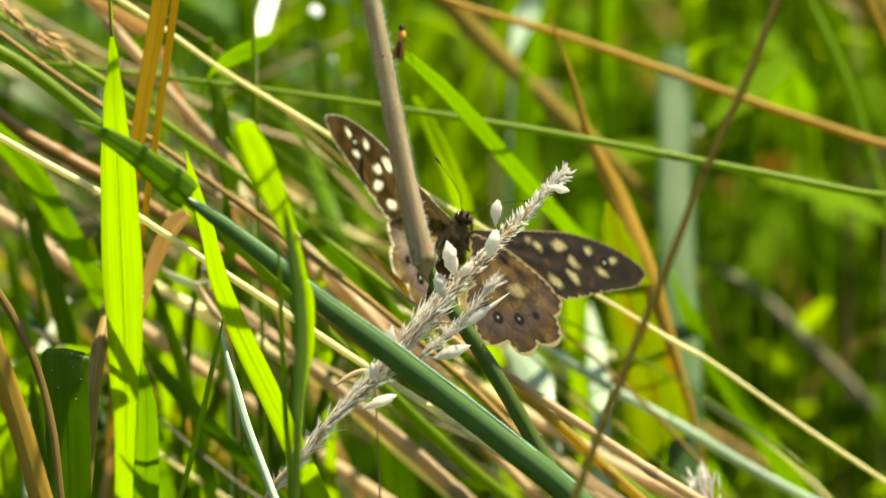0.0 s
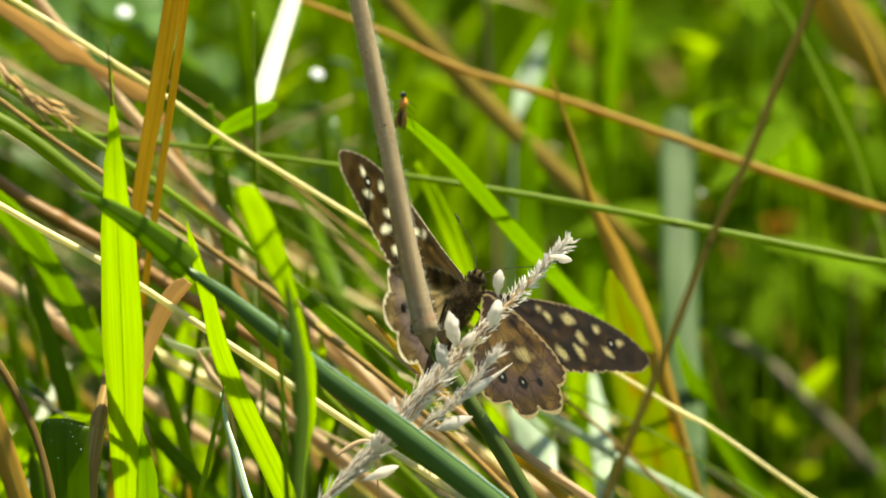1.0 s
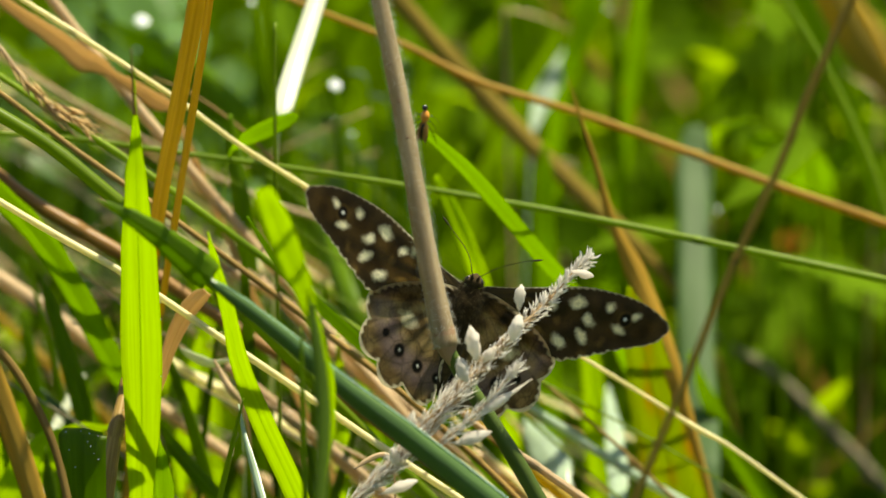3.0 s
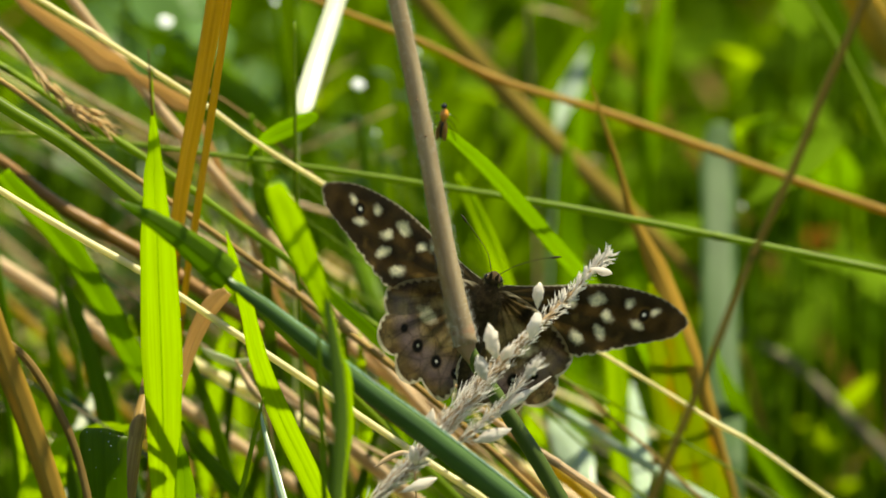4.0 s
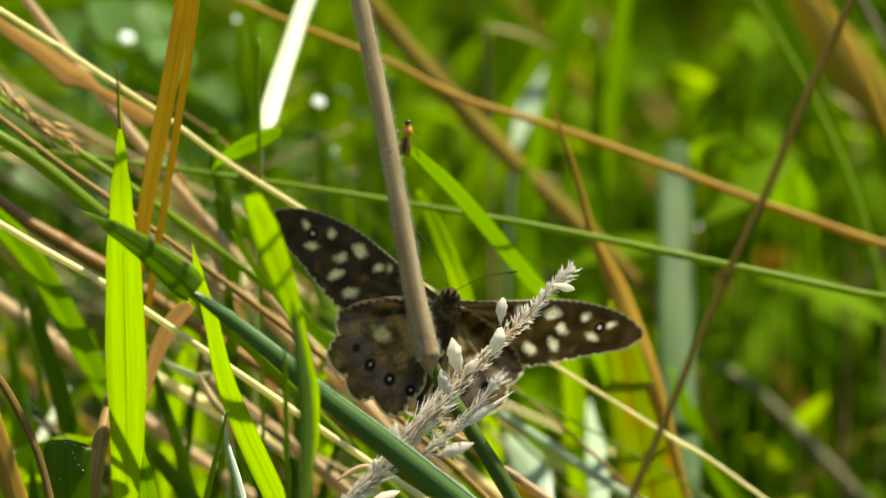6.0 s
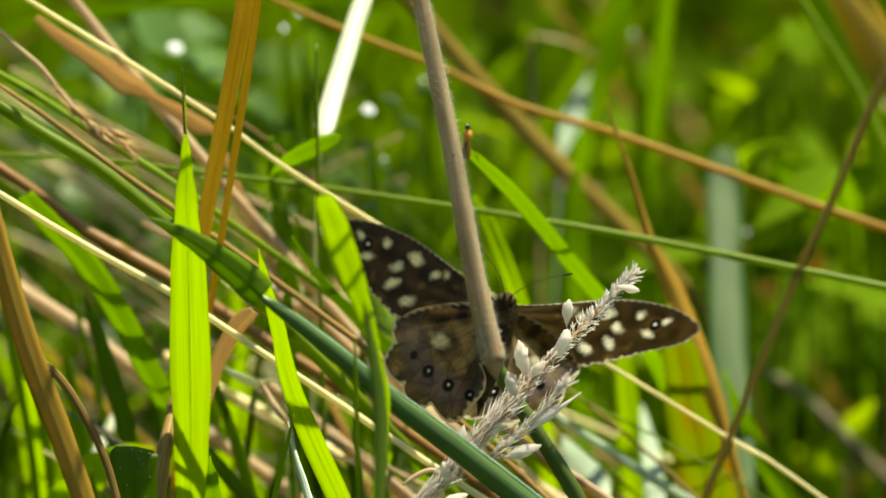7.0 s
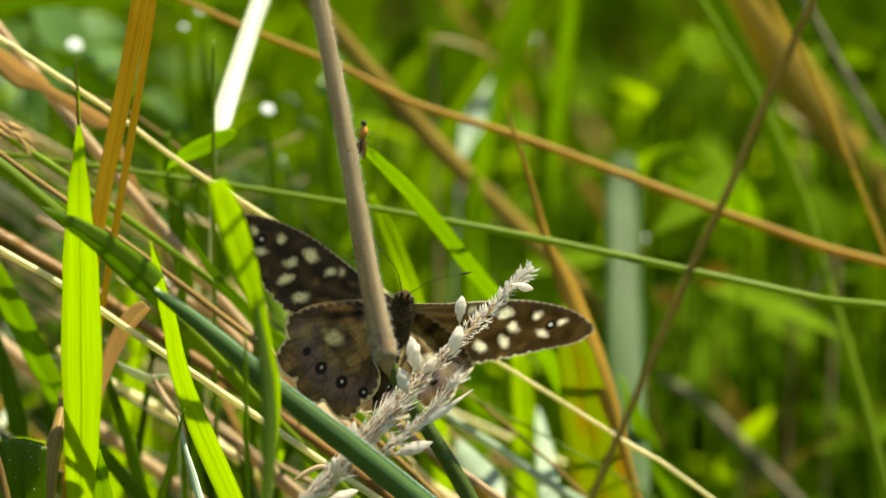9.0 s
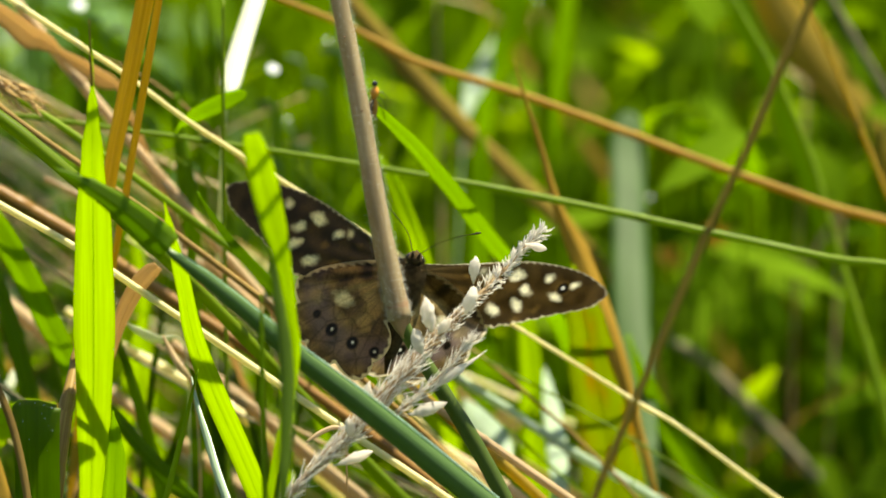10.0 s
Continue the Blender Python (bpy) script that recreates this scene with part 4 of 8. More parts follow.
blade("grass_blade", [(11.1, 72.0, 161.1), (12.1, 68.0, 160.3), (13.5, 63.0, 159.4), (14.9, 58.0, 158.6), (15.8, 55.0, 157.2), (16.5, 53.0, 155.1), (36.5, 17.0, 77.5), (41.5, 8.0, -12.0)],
    [0.58, 2.90, 4.47, 4.02, 2.15, 0.57, 0.57, 0.51], LEAF_SILVER_SHEEN, "short broad leaf, silvery sheen put into its colour, soft behind", turn=0, fold=0.1, group="soft grass behind")
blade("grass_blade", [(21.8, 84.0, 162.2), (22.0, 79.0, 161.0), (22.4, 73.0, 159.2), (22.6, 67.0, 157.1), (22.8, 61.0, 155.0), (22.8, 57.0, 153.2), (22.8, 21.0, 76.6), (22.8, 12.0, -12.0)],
    [0.37, 1.32, 2.33, 2.75, 2.45, 2.15, 2.15, 1.94], LEAF_SILVER_SHEEN, "pale leaf blade with a gleam in its colour, soft behind", turn=0, fold=0.1, group="soft grass behind")
blade("grass_blade", [(18.8, 76.7, 171.5), (19.7, 79.4, 164.8), (20.5, 82.7, 156.2), (21.3, 86.4, 146.7), (22.2, 90.6, 135.4), (26.7, 112.0, 78.5), (28.9, 122.7, -12.0)],
    [1.98, 2.97, 3.47, 3.47, 3.30, 3.30, 2.97], LEAF_LIME, "tall bright green blade, soft behind", turn=5, fold=0.25, group="soft grass behind")
blade("grass_blade", [(28.1, 147.5, 207.3), (27.1, 151.4, 196.9), (26.1, 156.0, 184.7), (24.7, 161.2, 170.4), (23.4, 168.8, 153.7), (22.1, 181.5, 126.8), (21.6, 192.1, 104.8), (20.5, 212.6, 62.4), (20.0, 222.9, -12.0)],
    [1.43, 2.08, 2.27, 2.17, 1.99, 1.91, 1.91, 1.91, 1.72], LEAF_MID, "tall green blade, soft behind", turn=8, fold=0.25, group="soft grass behind")
blade("grass_blade", [(21.1, 144.0, 208.0), (20.0, 144.4, 199.2), (17.7, 144.7, 191.2), (16.0, 146.9, 185.1), (15.1, 151.2, 172.8), (14.5, 155.9, 150.5), (14.0, 166.5, 114.2), (13.3, 181.0, 64.9), (12.9, 188.2, -12.0)],
    [3.50, 3.84, 3.15, 2.28, 2.29, 2.47, 2.50, 2.50, 2.25], LEAF_MID, "tall green blade bending, soft behind", turn=-15, fold=0.25, group="soft grass behind")
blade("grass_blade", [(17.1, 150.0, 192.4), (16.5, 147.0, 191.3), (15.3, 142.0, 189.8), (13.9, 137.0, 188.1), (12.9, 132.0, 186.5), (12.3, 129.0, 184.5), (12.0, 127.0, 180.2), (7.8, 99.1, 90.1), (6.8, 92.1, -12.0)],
    [0.31, 1.56, 2.64, 2.78, 1.69, 0.46, 0.31, 0.31, 0.28], LEAF_SILVER_SHEEN, "pale grey-green blade, soft behind", turn=0, fold=0.25, group="soft grass behind")
blade("grass_blade", [(-0.3, 53.3, 197.4), (1.5, 55.0, 193.3), (3.6, 57.4, 187.6), (5.4, 61.8, 181.4), (7.6, 67.8, 170.9), (9.8, 80.2, 152.3), (11.4, 90.0, 135.5), (16.3, 120.6, 83.0), (18.8, 135.9, -12.0)],
    [0.57, 1.87, 2.44, 2.45, 2.31, 2.18, 2.19, 2.19, 1.97], LEAF_LIME, "slim bright green blade, soft behind", turn=8, fold=0.25, group="soft grass behind")
blade("grass_blade", [(13.7, 100.4, 190.6), (13.7, 100.7, 185.1), (13.8, 101.1, 177.4), (14.2, 103.6, 167.5), (15.1, 108.4, 147.4), (16.0, 113.0, 128.6), (18.8, 126.8, 72.5), (20.1, 133.7, -12.0)],
    [0.75, 2.40, 2.70, 2.55, 2.41, 2.27, 2.27, 2.04], LEAF_MID, "slim upright green blade, soft behind", turn=5, fold=0.25, group="soft grass behind")
stem("dry_straw", [(35.4, 134.0, 157.6), (38.2, 133.0, 155.2), (45.2, 132.0, 150.9), (50.8, 131.0, 145.4), (57.1, 130.0, 139.1), (60.7, 129.0, 135.4), (67.7, 128.0, 128.3), (103.7, 119.5, 64.2), (112.7, 117.4, -12.0)],
    [0.40, 0.92, 1.45, 1.84, 1.78, 1.72, 1.72, 1.72, 1.55], STRAW_GREY, "grey-brown weathered stem, soft behind", group="soft grass behind")
blade("dry_leaf", [(44.3, 218.6, 141.8), (47.6, 218.6, 144.4), (51.8, 218.6, 146.6), (56.0, 218.6, 147.0), (60.3, 220.7, 143.9), (64.9, 224.8, 132.4), (67.2, 229.0, 110.0), (72.2, 238.1, 61.6), (74.7, 242.7, -12.0)],
    [1.26, 4.42, 5.06, 2.53, 1.52, 1.27, 1.28, 1.28, 1.15], STRAW_RUST, "rusty orange dead leaf, soft behind", turn=20, fold=0.25, group="soft grass behind")
blade("grass_blade", [(32.3, 81.7, 167.2), (35.2, 82.2, 159.5), (39.3, 81.7, 152.0), (43.4, 80.2, 145.6), (48.3, 80.7, 137.8), (81.4, 83.8, 85.4), (97.9, 85.4, -12.0)],
    [0.59, 2.51, 3.24, 3.38, 3.38, 3.38, 3.04], LEAF_MID, "green blade slanting low, soft behind", turn=-35, fold=0.25, group="soft grass behind")
blade("grass_blade", [(-43.0, 112.5, 203.6), (-38.5, 112.7, 200.5), (-33.3, 113.0, 195.8), (-28.1, 113.3, 191.5), (-22.9, 115.6, 186.0), (-18.4, 117.9, 178.4), (-11.4, 76.2, 174.5), (-5.7, 87.1, 150.2), (-2.7, 87.8, 136.1), (9.9, 91.0, 76.3), (16.2, 92.6, -12.0)],
    [1.02, 4.09, 5.72, 5.11, 3.69, 2.87, 2.94, 2.97, 2.97, 2.97, 2.67], LEAF_GREEN, "broad green blade behind the slanting straw", turn=-20, fold=0.25, group="soft grass behind")
blade("dry_leaf", [(-54.2, 44.0, 222.6), (-51.8, 44.4, 220.5), (-48.9, 44.8, 218.4), (-46.0, 45.2, 216.3), (-43.3, 45.6, 214.0), (-41.7, 46.0, 213.3), (-39.7, 46.4, 211.8), (-37.2, 46.8, 210.2), (-34.5, 47.2, 208.3), (-32.3, 47.6, 206.8), (3.7, 63.6, 103.4), (12.7, 67.6, -12.0)],
    [1.09, 1.88, 2.47, 3.17, 3.97, 2.98, 1.39, 2.19, 2.68, 0.99, 0.99, 0.89], STRAW_TAN, "crumpled tan dead leaf hanging behind the straw", turn=-35, fold=-0.2, group="soft grass behind")
blade("grass_blade", [(-58.7, 49.4, 192.9), (-58.2, 49.9, 185.5), (-56.6, 50.6, 175.1), (-55.0, 51.3, 164.6), (-53.9, 52.5, 146.4), (-49.8, 56.6, 80.8), (-47.7, 58.7, -12.0)],
    [1.59, 2.70, 3.18, 3.18, 3.18, 3.18, 2.86], LEAF_GREEN, "tall green blade at the side, soft behind", turn=10, fold=0.25, group="soft grass behind")
blade("grass_blade", [(-25.6, 48.6, 206.3), (-25.1, 49.0, 201.2), (-24.3, 49.4, 195.3), (-23.5, 52.0, 185.9), (-22.3, 54.8, 171.2), (-21.2, 60.2, 145.8), (-18.2, 73.7, 81.7), (-16.7, 80.4, -12.0)],
    [0.57, 1.84, 2.40, 2.27, 2.13, 2.14, 2.14, 1.93], LEAF_GREEN, "green upright blade between the dry stems", turn=12, fold=0.25, group="soft grass behind")
stem("dry_straw", [(-39.4, 54.1, 177.2), (-32.9, 53.1, 173.1), (-26.5, 52.3, 169.7), (-18.0, 51.2, 164.9), (-9.4, 49.7, 158.7), (-0.8, 47.9, 151.1), (49.6, 37.1, 106.7), (74.8, 31.7, -12.0)],
    [0.86, 1.22, 1.47, 1.47, 1.47, 1.47, 1.47, 1.32], STRAW_PALE, "weathered straw lying slanted behind the blades", group="dry stems lying through the grass")
stem("dry_straw", [(-61.0, 29.5, 219.1), (-52.8, 28.2, 213.8), (-43.8, 26.6, 207.2), (-33.5, 25.0, 200.2), (-24.6, 23.5, 193.9), (-15.6, 21.9, 187.3), (-6.0, 20.1, 180.1), (5.0, 17.9, 170.8), (14.6, 15.6, 161.5), (66.3, 3.5, 111.9), (92.2, -2.6, -12.0)],
    [0.53, 0.64, 0.69, 0.75, 0.75, 0.80, 0.80, 0.80, 0.80, 0.80, 0.72], STRAW_BROWN, "dark brown straw slanting through the tangle", group="dry stems lying through the grass")
stem("dry_straw", [(-42.0, 52.3, 194.5), (-32.7, 51.3, 190.1), (-25.7, 50.3, 186.0), (-17.9, 49.3, 181.5), (-10.8, 48.0, 176.1), (-3.7, 46.5, 169.9), (6.3, 44.7, 162.4), (16.2, 42.7, 154.2), (69.2, 32.1, 110.6), (95.6, 26.8, -12.0)],
    [0.66, 0.88, 0.99, 1.10, 1.21, 1.21, 1.21, 1.21, 1.21, 1.09], STRAW_PINK, "speckled pinkish straw slanting through the tangle", group="dry stems lying through the grass")
blade("grass_blade", [(43.9, 134.9, 211.6), (47.8, 135.4, 203.7), (51.1, 135.8, 195.8), (55.1, 136.2, 187.0), (59.2, 138.7, 176.1), (65.2, 143.4, 157.3), (70.9, 148.4, 124.9), (80.4, 156.9, 70.2), (85.1, 161.2, -12.0)],
    [2.32, 3.09, 3.40, 3.09, 2.79, 2.64, 2.65, 2.65, 2.39], LEAF_GREEN, "green blade leaning at the top, soft behind", turn=-15, fold=0.25, group="soft grass behind")
blade("grass_blade", [(-13.8, 116.6, 209.0), (-24.4, 116.5, 209.7), (-35.6, 116.4, 209.1), (-48.4, 116.3, 208.0), (-60.5, 116.2, 205.8), (-71.4, 118.4, 199.0), (-79.4, 121.0, 184.4), (-82.5, 124.2, 155.1), (-84.0, 125.4, 124.3), (-86.6, 127.6, 68.5), (-87.9, 128.7, -12.0)],
    [0.61, 2.27, 3.03, 3.03, 2.57, 2.27, 1.98, 1.98, 1.98, 1.98, 1.78], LEAF_GREEN, "long pale green blade arching at the top, soft behind", turn=60, fold=0.25, group="soft grass behind")
blade("grass_blade", [(-40.2, 35.9, 169.9), (-43.7, 36.3, 168.7), (-47.7, 37.4, 166.0), (-51.0, 39.2, 161.5), (-54.1, 41.9, 154.8), (-56.9, 44.9, 147.2), (-78.4, 67.9, 88.9), (-89.1, 79.4, -12.0)],
    [0.41, 3.17, 5.52, 5.93, 4.14, 2.76, 2.76, 2.48], LEAF_LIME, "sunlit leaf lying low, crossed by thin shadows", turn=32, fold=0.25, group="upright green blades")
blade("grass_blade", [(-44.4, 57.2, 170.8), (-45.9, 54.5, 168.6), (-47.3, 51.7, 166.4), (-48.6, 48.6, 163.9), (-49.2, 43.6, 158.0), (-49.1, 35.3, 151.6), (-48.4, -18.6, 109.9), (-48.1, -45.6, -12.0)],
    [0.28, 1.14, 1.28, 0.85, 0.57, 0.57, 0.57, 0.51], LEAF_WHITE, "narrow pale leaf low in the tangle, its gleam put into the colour", turn=-10, fold=0.25, group="soft grass behind")
blade("grass_blade", [(-49.1, 44.5, 172.4), (-47.3, 43.0, 170.6), (-45.1, 41.5, 168.9), (-42.7, 41.5, 166.0), (-39.4, 38.5, 159.5), (-37.7, 32.6, 152.5), (-25.5, -10.9, 100.9), (-19.4, -32.6, -12.0)],
    [0.28, 1.12, 1.26, 0.99, 0.71, 0.71, 0.71, 0.63], LEAF_PALE, "grey-green leaf with a sharp tip low in the tangle", turn=10, fold=0.25, group="soft grass behind")
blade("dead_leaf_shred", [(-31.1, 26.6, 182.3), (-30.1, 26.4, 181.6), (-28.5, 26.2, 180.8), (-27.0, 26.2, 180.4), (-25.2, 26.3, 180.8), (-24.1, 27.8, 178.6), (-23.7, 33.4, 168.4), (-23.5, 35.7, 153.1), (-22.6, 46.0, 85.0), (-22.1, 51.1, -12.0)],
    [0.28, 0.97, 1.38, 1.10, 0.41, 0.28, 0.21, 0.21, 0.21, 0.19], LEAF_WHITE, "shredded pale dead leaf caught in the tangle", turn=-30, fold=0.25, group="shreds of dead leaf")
blade("dead_leaf_shred", [(-26.8, 22.5, 182.0), (-25.8, 22.0, 180.1), (-24.6, 21.5, 178.3), (-23.5, 23.1, 176.3), (-22.6, 25.8, 170.5), (-22.2, 30.0, 154.9), (-20.7, 48.2, 87.6), (-20.0, 57.3, -12.0)],
    [0.27, 0.82, 0.96, 0.55, 0.28, 0.21, 0.21, 0.19], STRAW_PINK, "shredded tan dead leaf caught in the tangle", turn=20, fold=0.25, group="shreds of dead leaf")
blade("dead_leaf_shred", [(-9.6, -3.7, 175.8), (-8.1, -3.4, 176.8), (-6.4, -3.3, 177.5), (-5.2, -3.3, 177.2), (-4.8, -0.4, 172.5), (-4.6, 1.5, 163.5), (-2.6, 16.3, 91.5), (-1.6, 23.7, -12.0)],
    [0.27, 0.67, 0.67, 0.33, 0.20, 0.20, 0.20, 0.18], STRAW_PINK, "curled brown dead leaf low in the tangle", turn=30, fold=0.25, group="shreds of dead leaf")
stem("dry_straw", [(-59.5, 80.8, 208.4), (-50.1, 79.5, 202.9), (-40.7, 78.3, 197.8), (-31.4, 77.2, 193.0), (-22.0, 76.1, 188.6), (-12.6, 75.2, 184.5), (36.2, 70.3, 119.9), (57.1, 68.2, -12.0)],
    [0.42, 0.45, 0.48, 0.51, 0.54, 0.57, 0.57, 0.51], STRAW_PINK, "tan dry straw lying slanted in the tangle", group="dry stems lying through the grass")
stem("dry_straw", [(-55.7, 89.9, 195.8), (-47.5, 88.5, 190.2), (-39.3, 87.3, 185.1), (-31.1, 86.2, 180.6), (-22.9, 85.3, 176.5), (-14.7, 84.5, 173.0), (34.1, 79.6, 112.4), (55.0, 77.6, -12.0)],
    [0.34, 0.37, 0.39, 0.41, 0.44, 0.46, 0.46, 0.41], STRAW_GREY, "grey weathered straw lying slanted in the tangle", group="dry stems lying through the grass")
stem("dry_straw", [(-68.2, 131.7, 191.1), (-58.8, 130.4, 185.3), (-49.3, 129.1, 179.9), (-39.9, 127.9, 174.7), (-30.5, 126.7, 169.7), (-21.1, 125.6, 165.1), (27.6, 120.0, 107.3), (48.5, 117.6, -12.0)],
    [1.09, 1.16, 1.23, 1.31, 1.38, 1.45, 1.45, 1.31], STRAW_PALE, "pale dry straw lying slanted in the tangle", group="dry stems lying through the grass")
stem("dry_straw", [(-76.1, 149.9, 165.8), (-65.4, 148.1, 158.2), (-54.7, 146.1, 150.2), (-44.0, 144.2, 142.0), (-33.3, 142.1, 133.4), (-22.7, 139.9, 124.6), (20.0, 131.4, 89.2), (41.3, 127.1, -12.0)],
    [0.37, 0.39, 0.42, 0.44, 0.47, 0.49, 0.49, 0.44], STRAW_GREY, "grey weathered straw lying slanted in the tangle", group="dry stems lying through the grass")
stem("dry_straw", [(-50.4, 147.3, 128.5), (-42.0, 145.5, 121.2), (-33.6, 143.8, 114.0), (-25.3, 142.1, 107.0), (-16.9, 140.4, 100.0), (-8.5, 138.7, 93.1), (23.5, 132.3, 66.8), (39.4, 129.1, -12.0)],
    [0.46, 0.49, 0.52, 0.56, 0.59, 0.62, 0.62, 0.56], STRAW_BROWN, "brown dry straw lying slanted in the tangle", group="dry stems lying through the grass")
stem("dry_straw", [(-61.0, 148.5, 172.5), (-50.7, 146.8, 165.5), (-40.4, 145.1, 158.2), (-30.1, 143.2, 150.6), (-19.8, 141.3, 142.7), (-9.5, 139.3, 134.4), (37.1, 130.2, 97.0), (60.5, 125.7, -12.0)],
    [0.37, 0.39, 0.42, 0.44, 0.46, 0.49, 0.49, 0.44], STRAW_GREY, "grey weathered straw lying slanted in the tangle", group="dry stems lying through the grass")
stem("dry_straw", [(-75.7, 144.4, 177.6), (-65.0, 142.0, 168.0), (-54.3, 139.7, 158.3), (-43.6, 137.3, 148.5), (-33.0, 134.9, 138.8), (-22.3, 132.5, 129.0), (19.9, 123.1, 90.2), (41.0, 118.4, -12.0)],
    [0.82, 0.88, 0.93, 0.99, 1.04, 1.10, 1.10, 0.99], STRAW_PINK, "tan dry straw lying slanted in the tangle", group="dry stems lying through the grass")
stem("dry_straw", [(-73.3, 164.2, 174.4), (-61.9, 162.9, 168.7), (-50.5, 161.5, 162.6), (-39.0, 159.9, 156.2), (-27.6, 158.3, 149.3), (-16.2, 156.6, 142.0), (37.2, 148.5, 108.0), (64.0, 144.4, -12.0)],
    [0.47, 0.50, 0.53, 0.56, 0.59, 0.62, 0.62, 0.56], STRAW_BROWN, "brown dry straw lying slanted in the tangle", group="dry stems lying through the grass")
stem("dry_straw", [(-54.9, 126.5, 190.9), (-43.0, 124.9, 184.2), (-31.1, 123.2, 177.1), (-19.2, 121.5, 169.7), (-7.3, 119.6, 162.0), (4.6, 117.7, 154.0), (61.6, 108.5, 115.6), (90.0, 103.9, -12.0)],
    [0.80, 0.86, 0.91, 0.96, 1.02, 1.07, 1.07, 0.96], STRAW_BROWN, "brown dry straw lying slanted in the tangle", group="dry stems lying through the grass")
stem("dry_straw", [(-68.8, 128.4, 188.1), (-58.6, 127.1, 182.7), (-48.4, 125.8, 177.2), (-38.2, 124.5, 171.6), (-28.0, 123.1, 165.7), (-17.9, 121.7, 159.7), (43.6, 113.1, 123.4), (74.3, 108.8, -12.0)],
    [0.31, 0.33, 0.36, 0.38, 0.40, 0.42, 0.42, 0.38], STRAW_GREY, "grey weathered straw lying slanted in the tangle", group="dry stems lying through the grass")
stem("dry_straw", [(-69.7, 156.0, 155.5), (-59.8, 154.3, 148.2), (-49.9, 152.7, 141.5), (-40.0, 151.2, 135.3), (-30.1, 149.9, 129.7), (-20.2, 148.7, 124.7), (28.5, 143.0, 81.1), (49.3, 140.5, -12.0)],
    [0.46, 0.49, 0.53, 0.56, 0.59, 0.62, 0.62, 0.56], STRAW_PINK, "tan dry straw lying slanted in the tangle", group="dry stems lying through the grass")
stem("dry_straw", [(-43.1, 100.9, 162.4), (-33.9, 98.8, 153.7), (-24.7, 96.8, 145.6), (-15.4, 94.9, 137.9), (-6.2, 93.2, 130.6), (3.0, 91.6, 123.8), (47.5, 83.7, 91.1), (69.7, 79.8, -12.0)],
    [0.35, 0.37, 0.40, 0.42, 0.44, 0.47, 0.47, 0.42], STRAW_GREY, "grey weathered straw lying slanted in the tangle", group="dry stems lying through the grass")
stem("dry_straw", [(-53.9, 94.3, 201.7), (-44.5, 92.8, 195.6), (-35.1, 91.3, 189.2), (-25.7, 89.7, 182.3), (-16.3, 87.9, 175.1), (-7.0, 86.1, 167.5), (51.0, 74.7, 120.6), (79.9, 69.1, -12.0)],
    [0.52, 0.55, 0.59, 0.62, 0.66, 0.69, 0.69, 0.62], STRAW_BROWN, "brown dry straw lying slanted in the tangle", group="dry stems lying through the grass")
stem("dry_straw", [(-65.0, 107.5, 208.2), (-55.3, 105.5, 200.2), (-45.5, 103.5, 191.8), (-35.7, 101.3, 183.0), (-25.9, 99.1, 173.7), (-16.1, 96.7, 163.9), (35.4, 84.1, 112.6), (61.1, 77.9, -12.0)],
    [0.35, 0.37, 0.40, 0.42, 0.44, 0.47, 0.47, 0.42], STRAW_GREY, "grey weathered straw lying slanted in the tangle", group="dry stems lying through the grass")
stem("dry_straw", [(-57.0, 127.7, 136.1), (-46.2, 126.0, 128.7), (-35.5, 124.1, 121.0), (-24.8, 122.2, 113.1), (-14.1, 120.2, 104.8), (-3.3, 118.1, 96.2), (30.1, 111.7, 69.5), (46.8, 108.4, -12.0)],
    [0.63, 0.68, 0.72, 0.76, 0.80, 0.85, 0.85, 0.76], STRAW_PINK, "tan dry straw lying slanted in the tangle", group="dry stems lying through the grass")
stem("dry_straw", [(-55.1, 72.1, 166.7), (-43.1, 70.4, 159.4), (-31.1, 68.6, 151.9), (-19.1, 66.7, 144.0), (-7.1, 64.8, 135.8), (4.9, 62.7, 127.2), (51.0, 54.8, 94.3), (74.1, 50.8, -12.0)],
    [0.51, 0.54, 0.58, 0.61, 0.65, 0.68, 0.68, 0.61], STRAW_AMBER, "amber dry straw lying slanted in the tangle", group="dry stems lying through the grass")
stem("dry_straw", [(-68.4, 114.5, 183.8), (-58.4, 112.7, 176.2), (-48.5, 110.9, 168.7), (-38.6, 109.1, 161.1), (-28.7, 107.2, 153.6), (-18.7, 105.4, 146.0), (33.0, 95.9, 106.7), (58.9, 91.2, -12.0)],
    [0.35, 0.38, 0.40, 0.42, 0.45, 0.47, 0.47, 0.42], STRAW_BROWN, "brown dry straw lying slanted in the tangle", group="dry stems lying through the grass")
stem("dry_straw", [(-65.8, 95.2, 204.1), (-54.1, 93.7, 197.8), (-42.5, 92.2, 191.2), (-30.9, 90.6, 184.5), (-19.2, 88.9, 177.5), (-7.6, 87.2, 170.4), (57.2, 77.8, 130.5), (89.6, 73.0, -12.0)],
    [0.38, 0.41, 0.43, 0.46, 0.48, 0.51, 0.51, 0.46], STRAW_PALE, "pale dry straw lying slanted in the tangle", group="dry stems lying through the grass")
stem("dry_straw", [(-70.3, 95.6, 181.4), (-59.6, 93.1, 171.1), (-48.8, 90.6, 161.1), (-38.0, 88.3, 151.5), (-27.3, 86.0, 142.2), (-16.5, 83.8, 133.2), (28.9, 74.6, 95.2), (51.7, 70.0, -12.0)],
    [0.96, 1.02, 1.08, 1.15, 1.21, 1.27, 1.27, 1.15], STRAW_AMBER, "amber dry straw lying slanted in the tangle", group="dry stems lying through the grass")
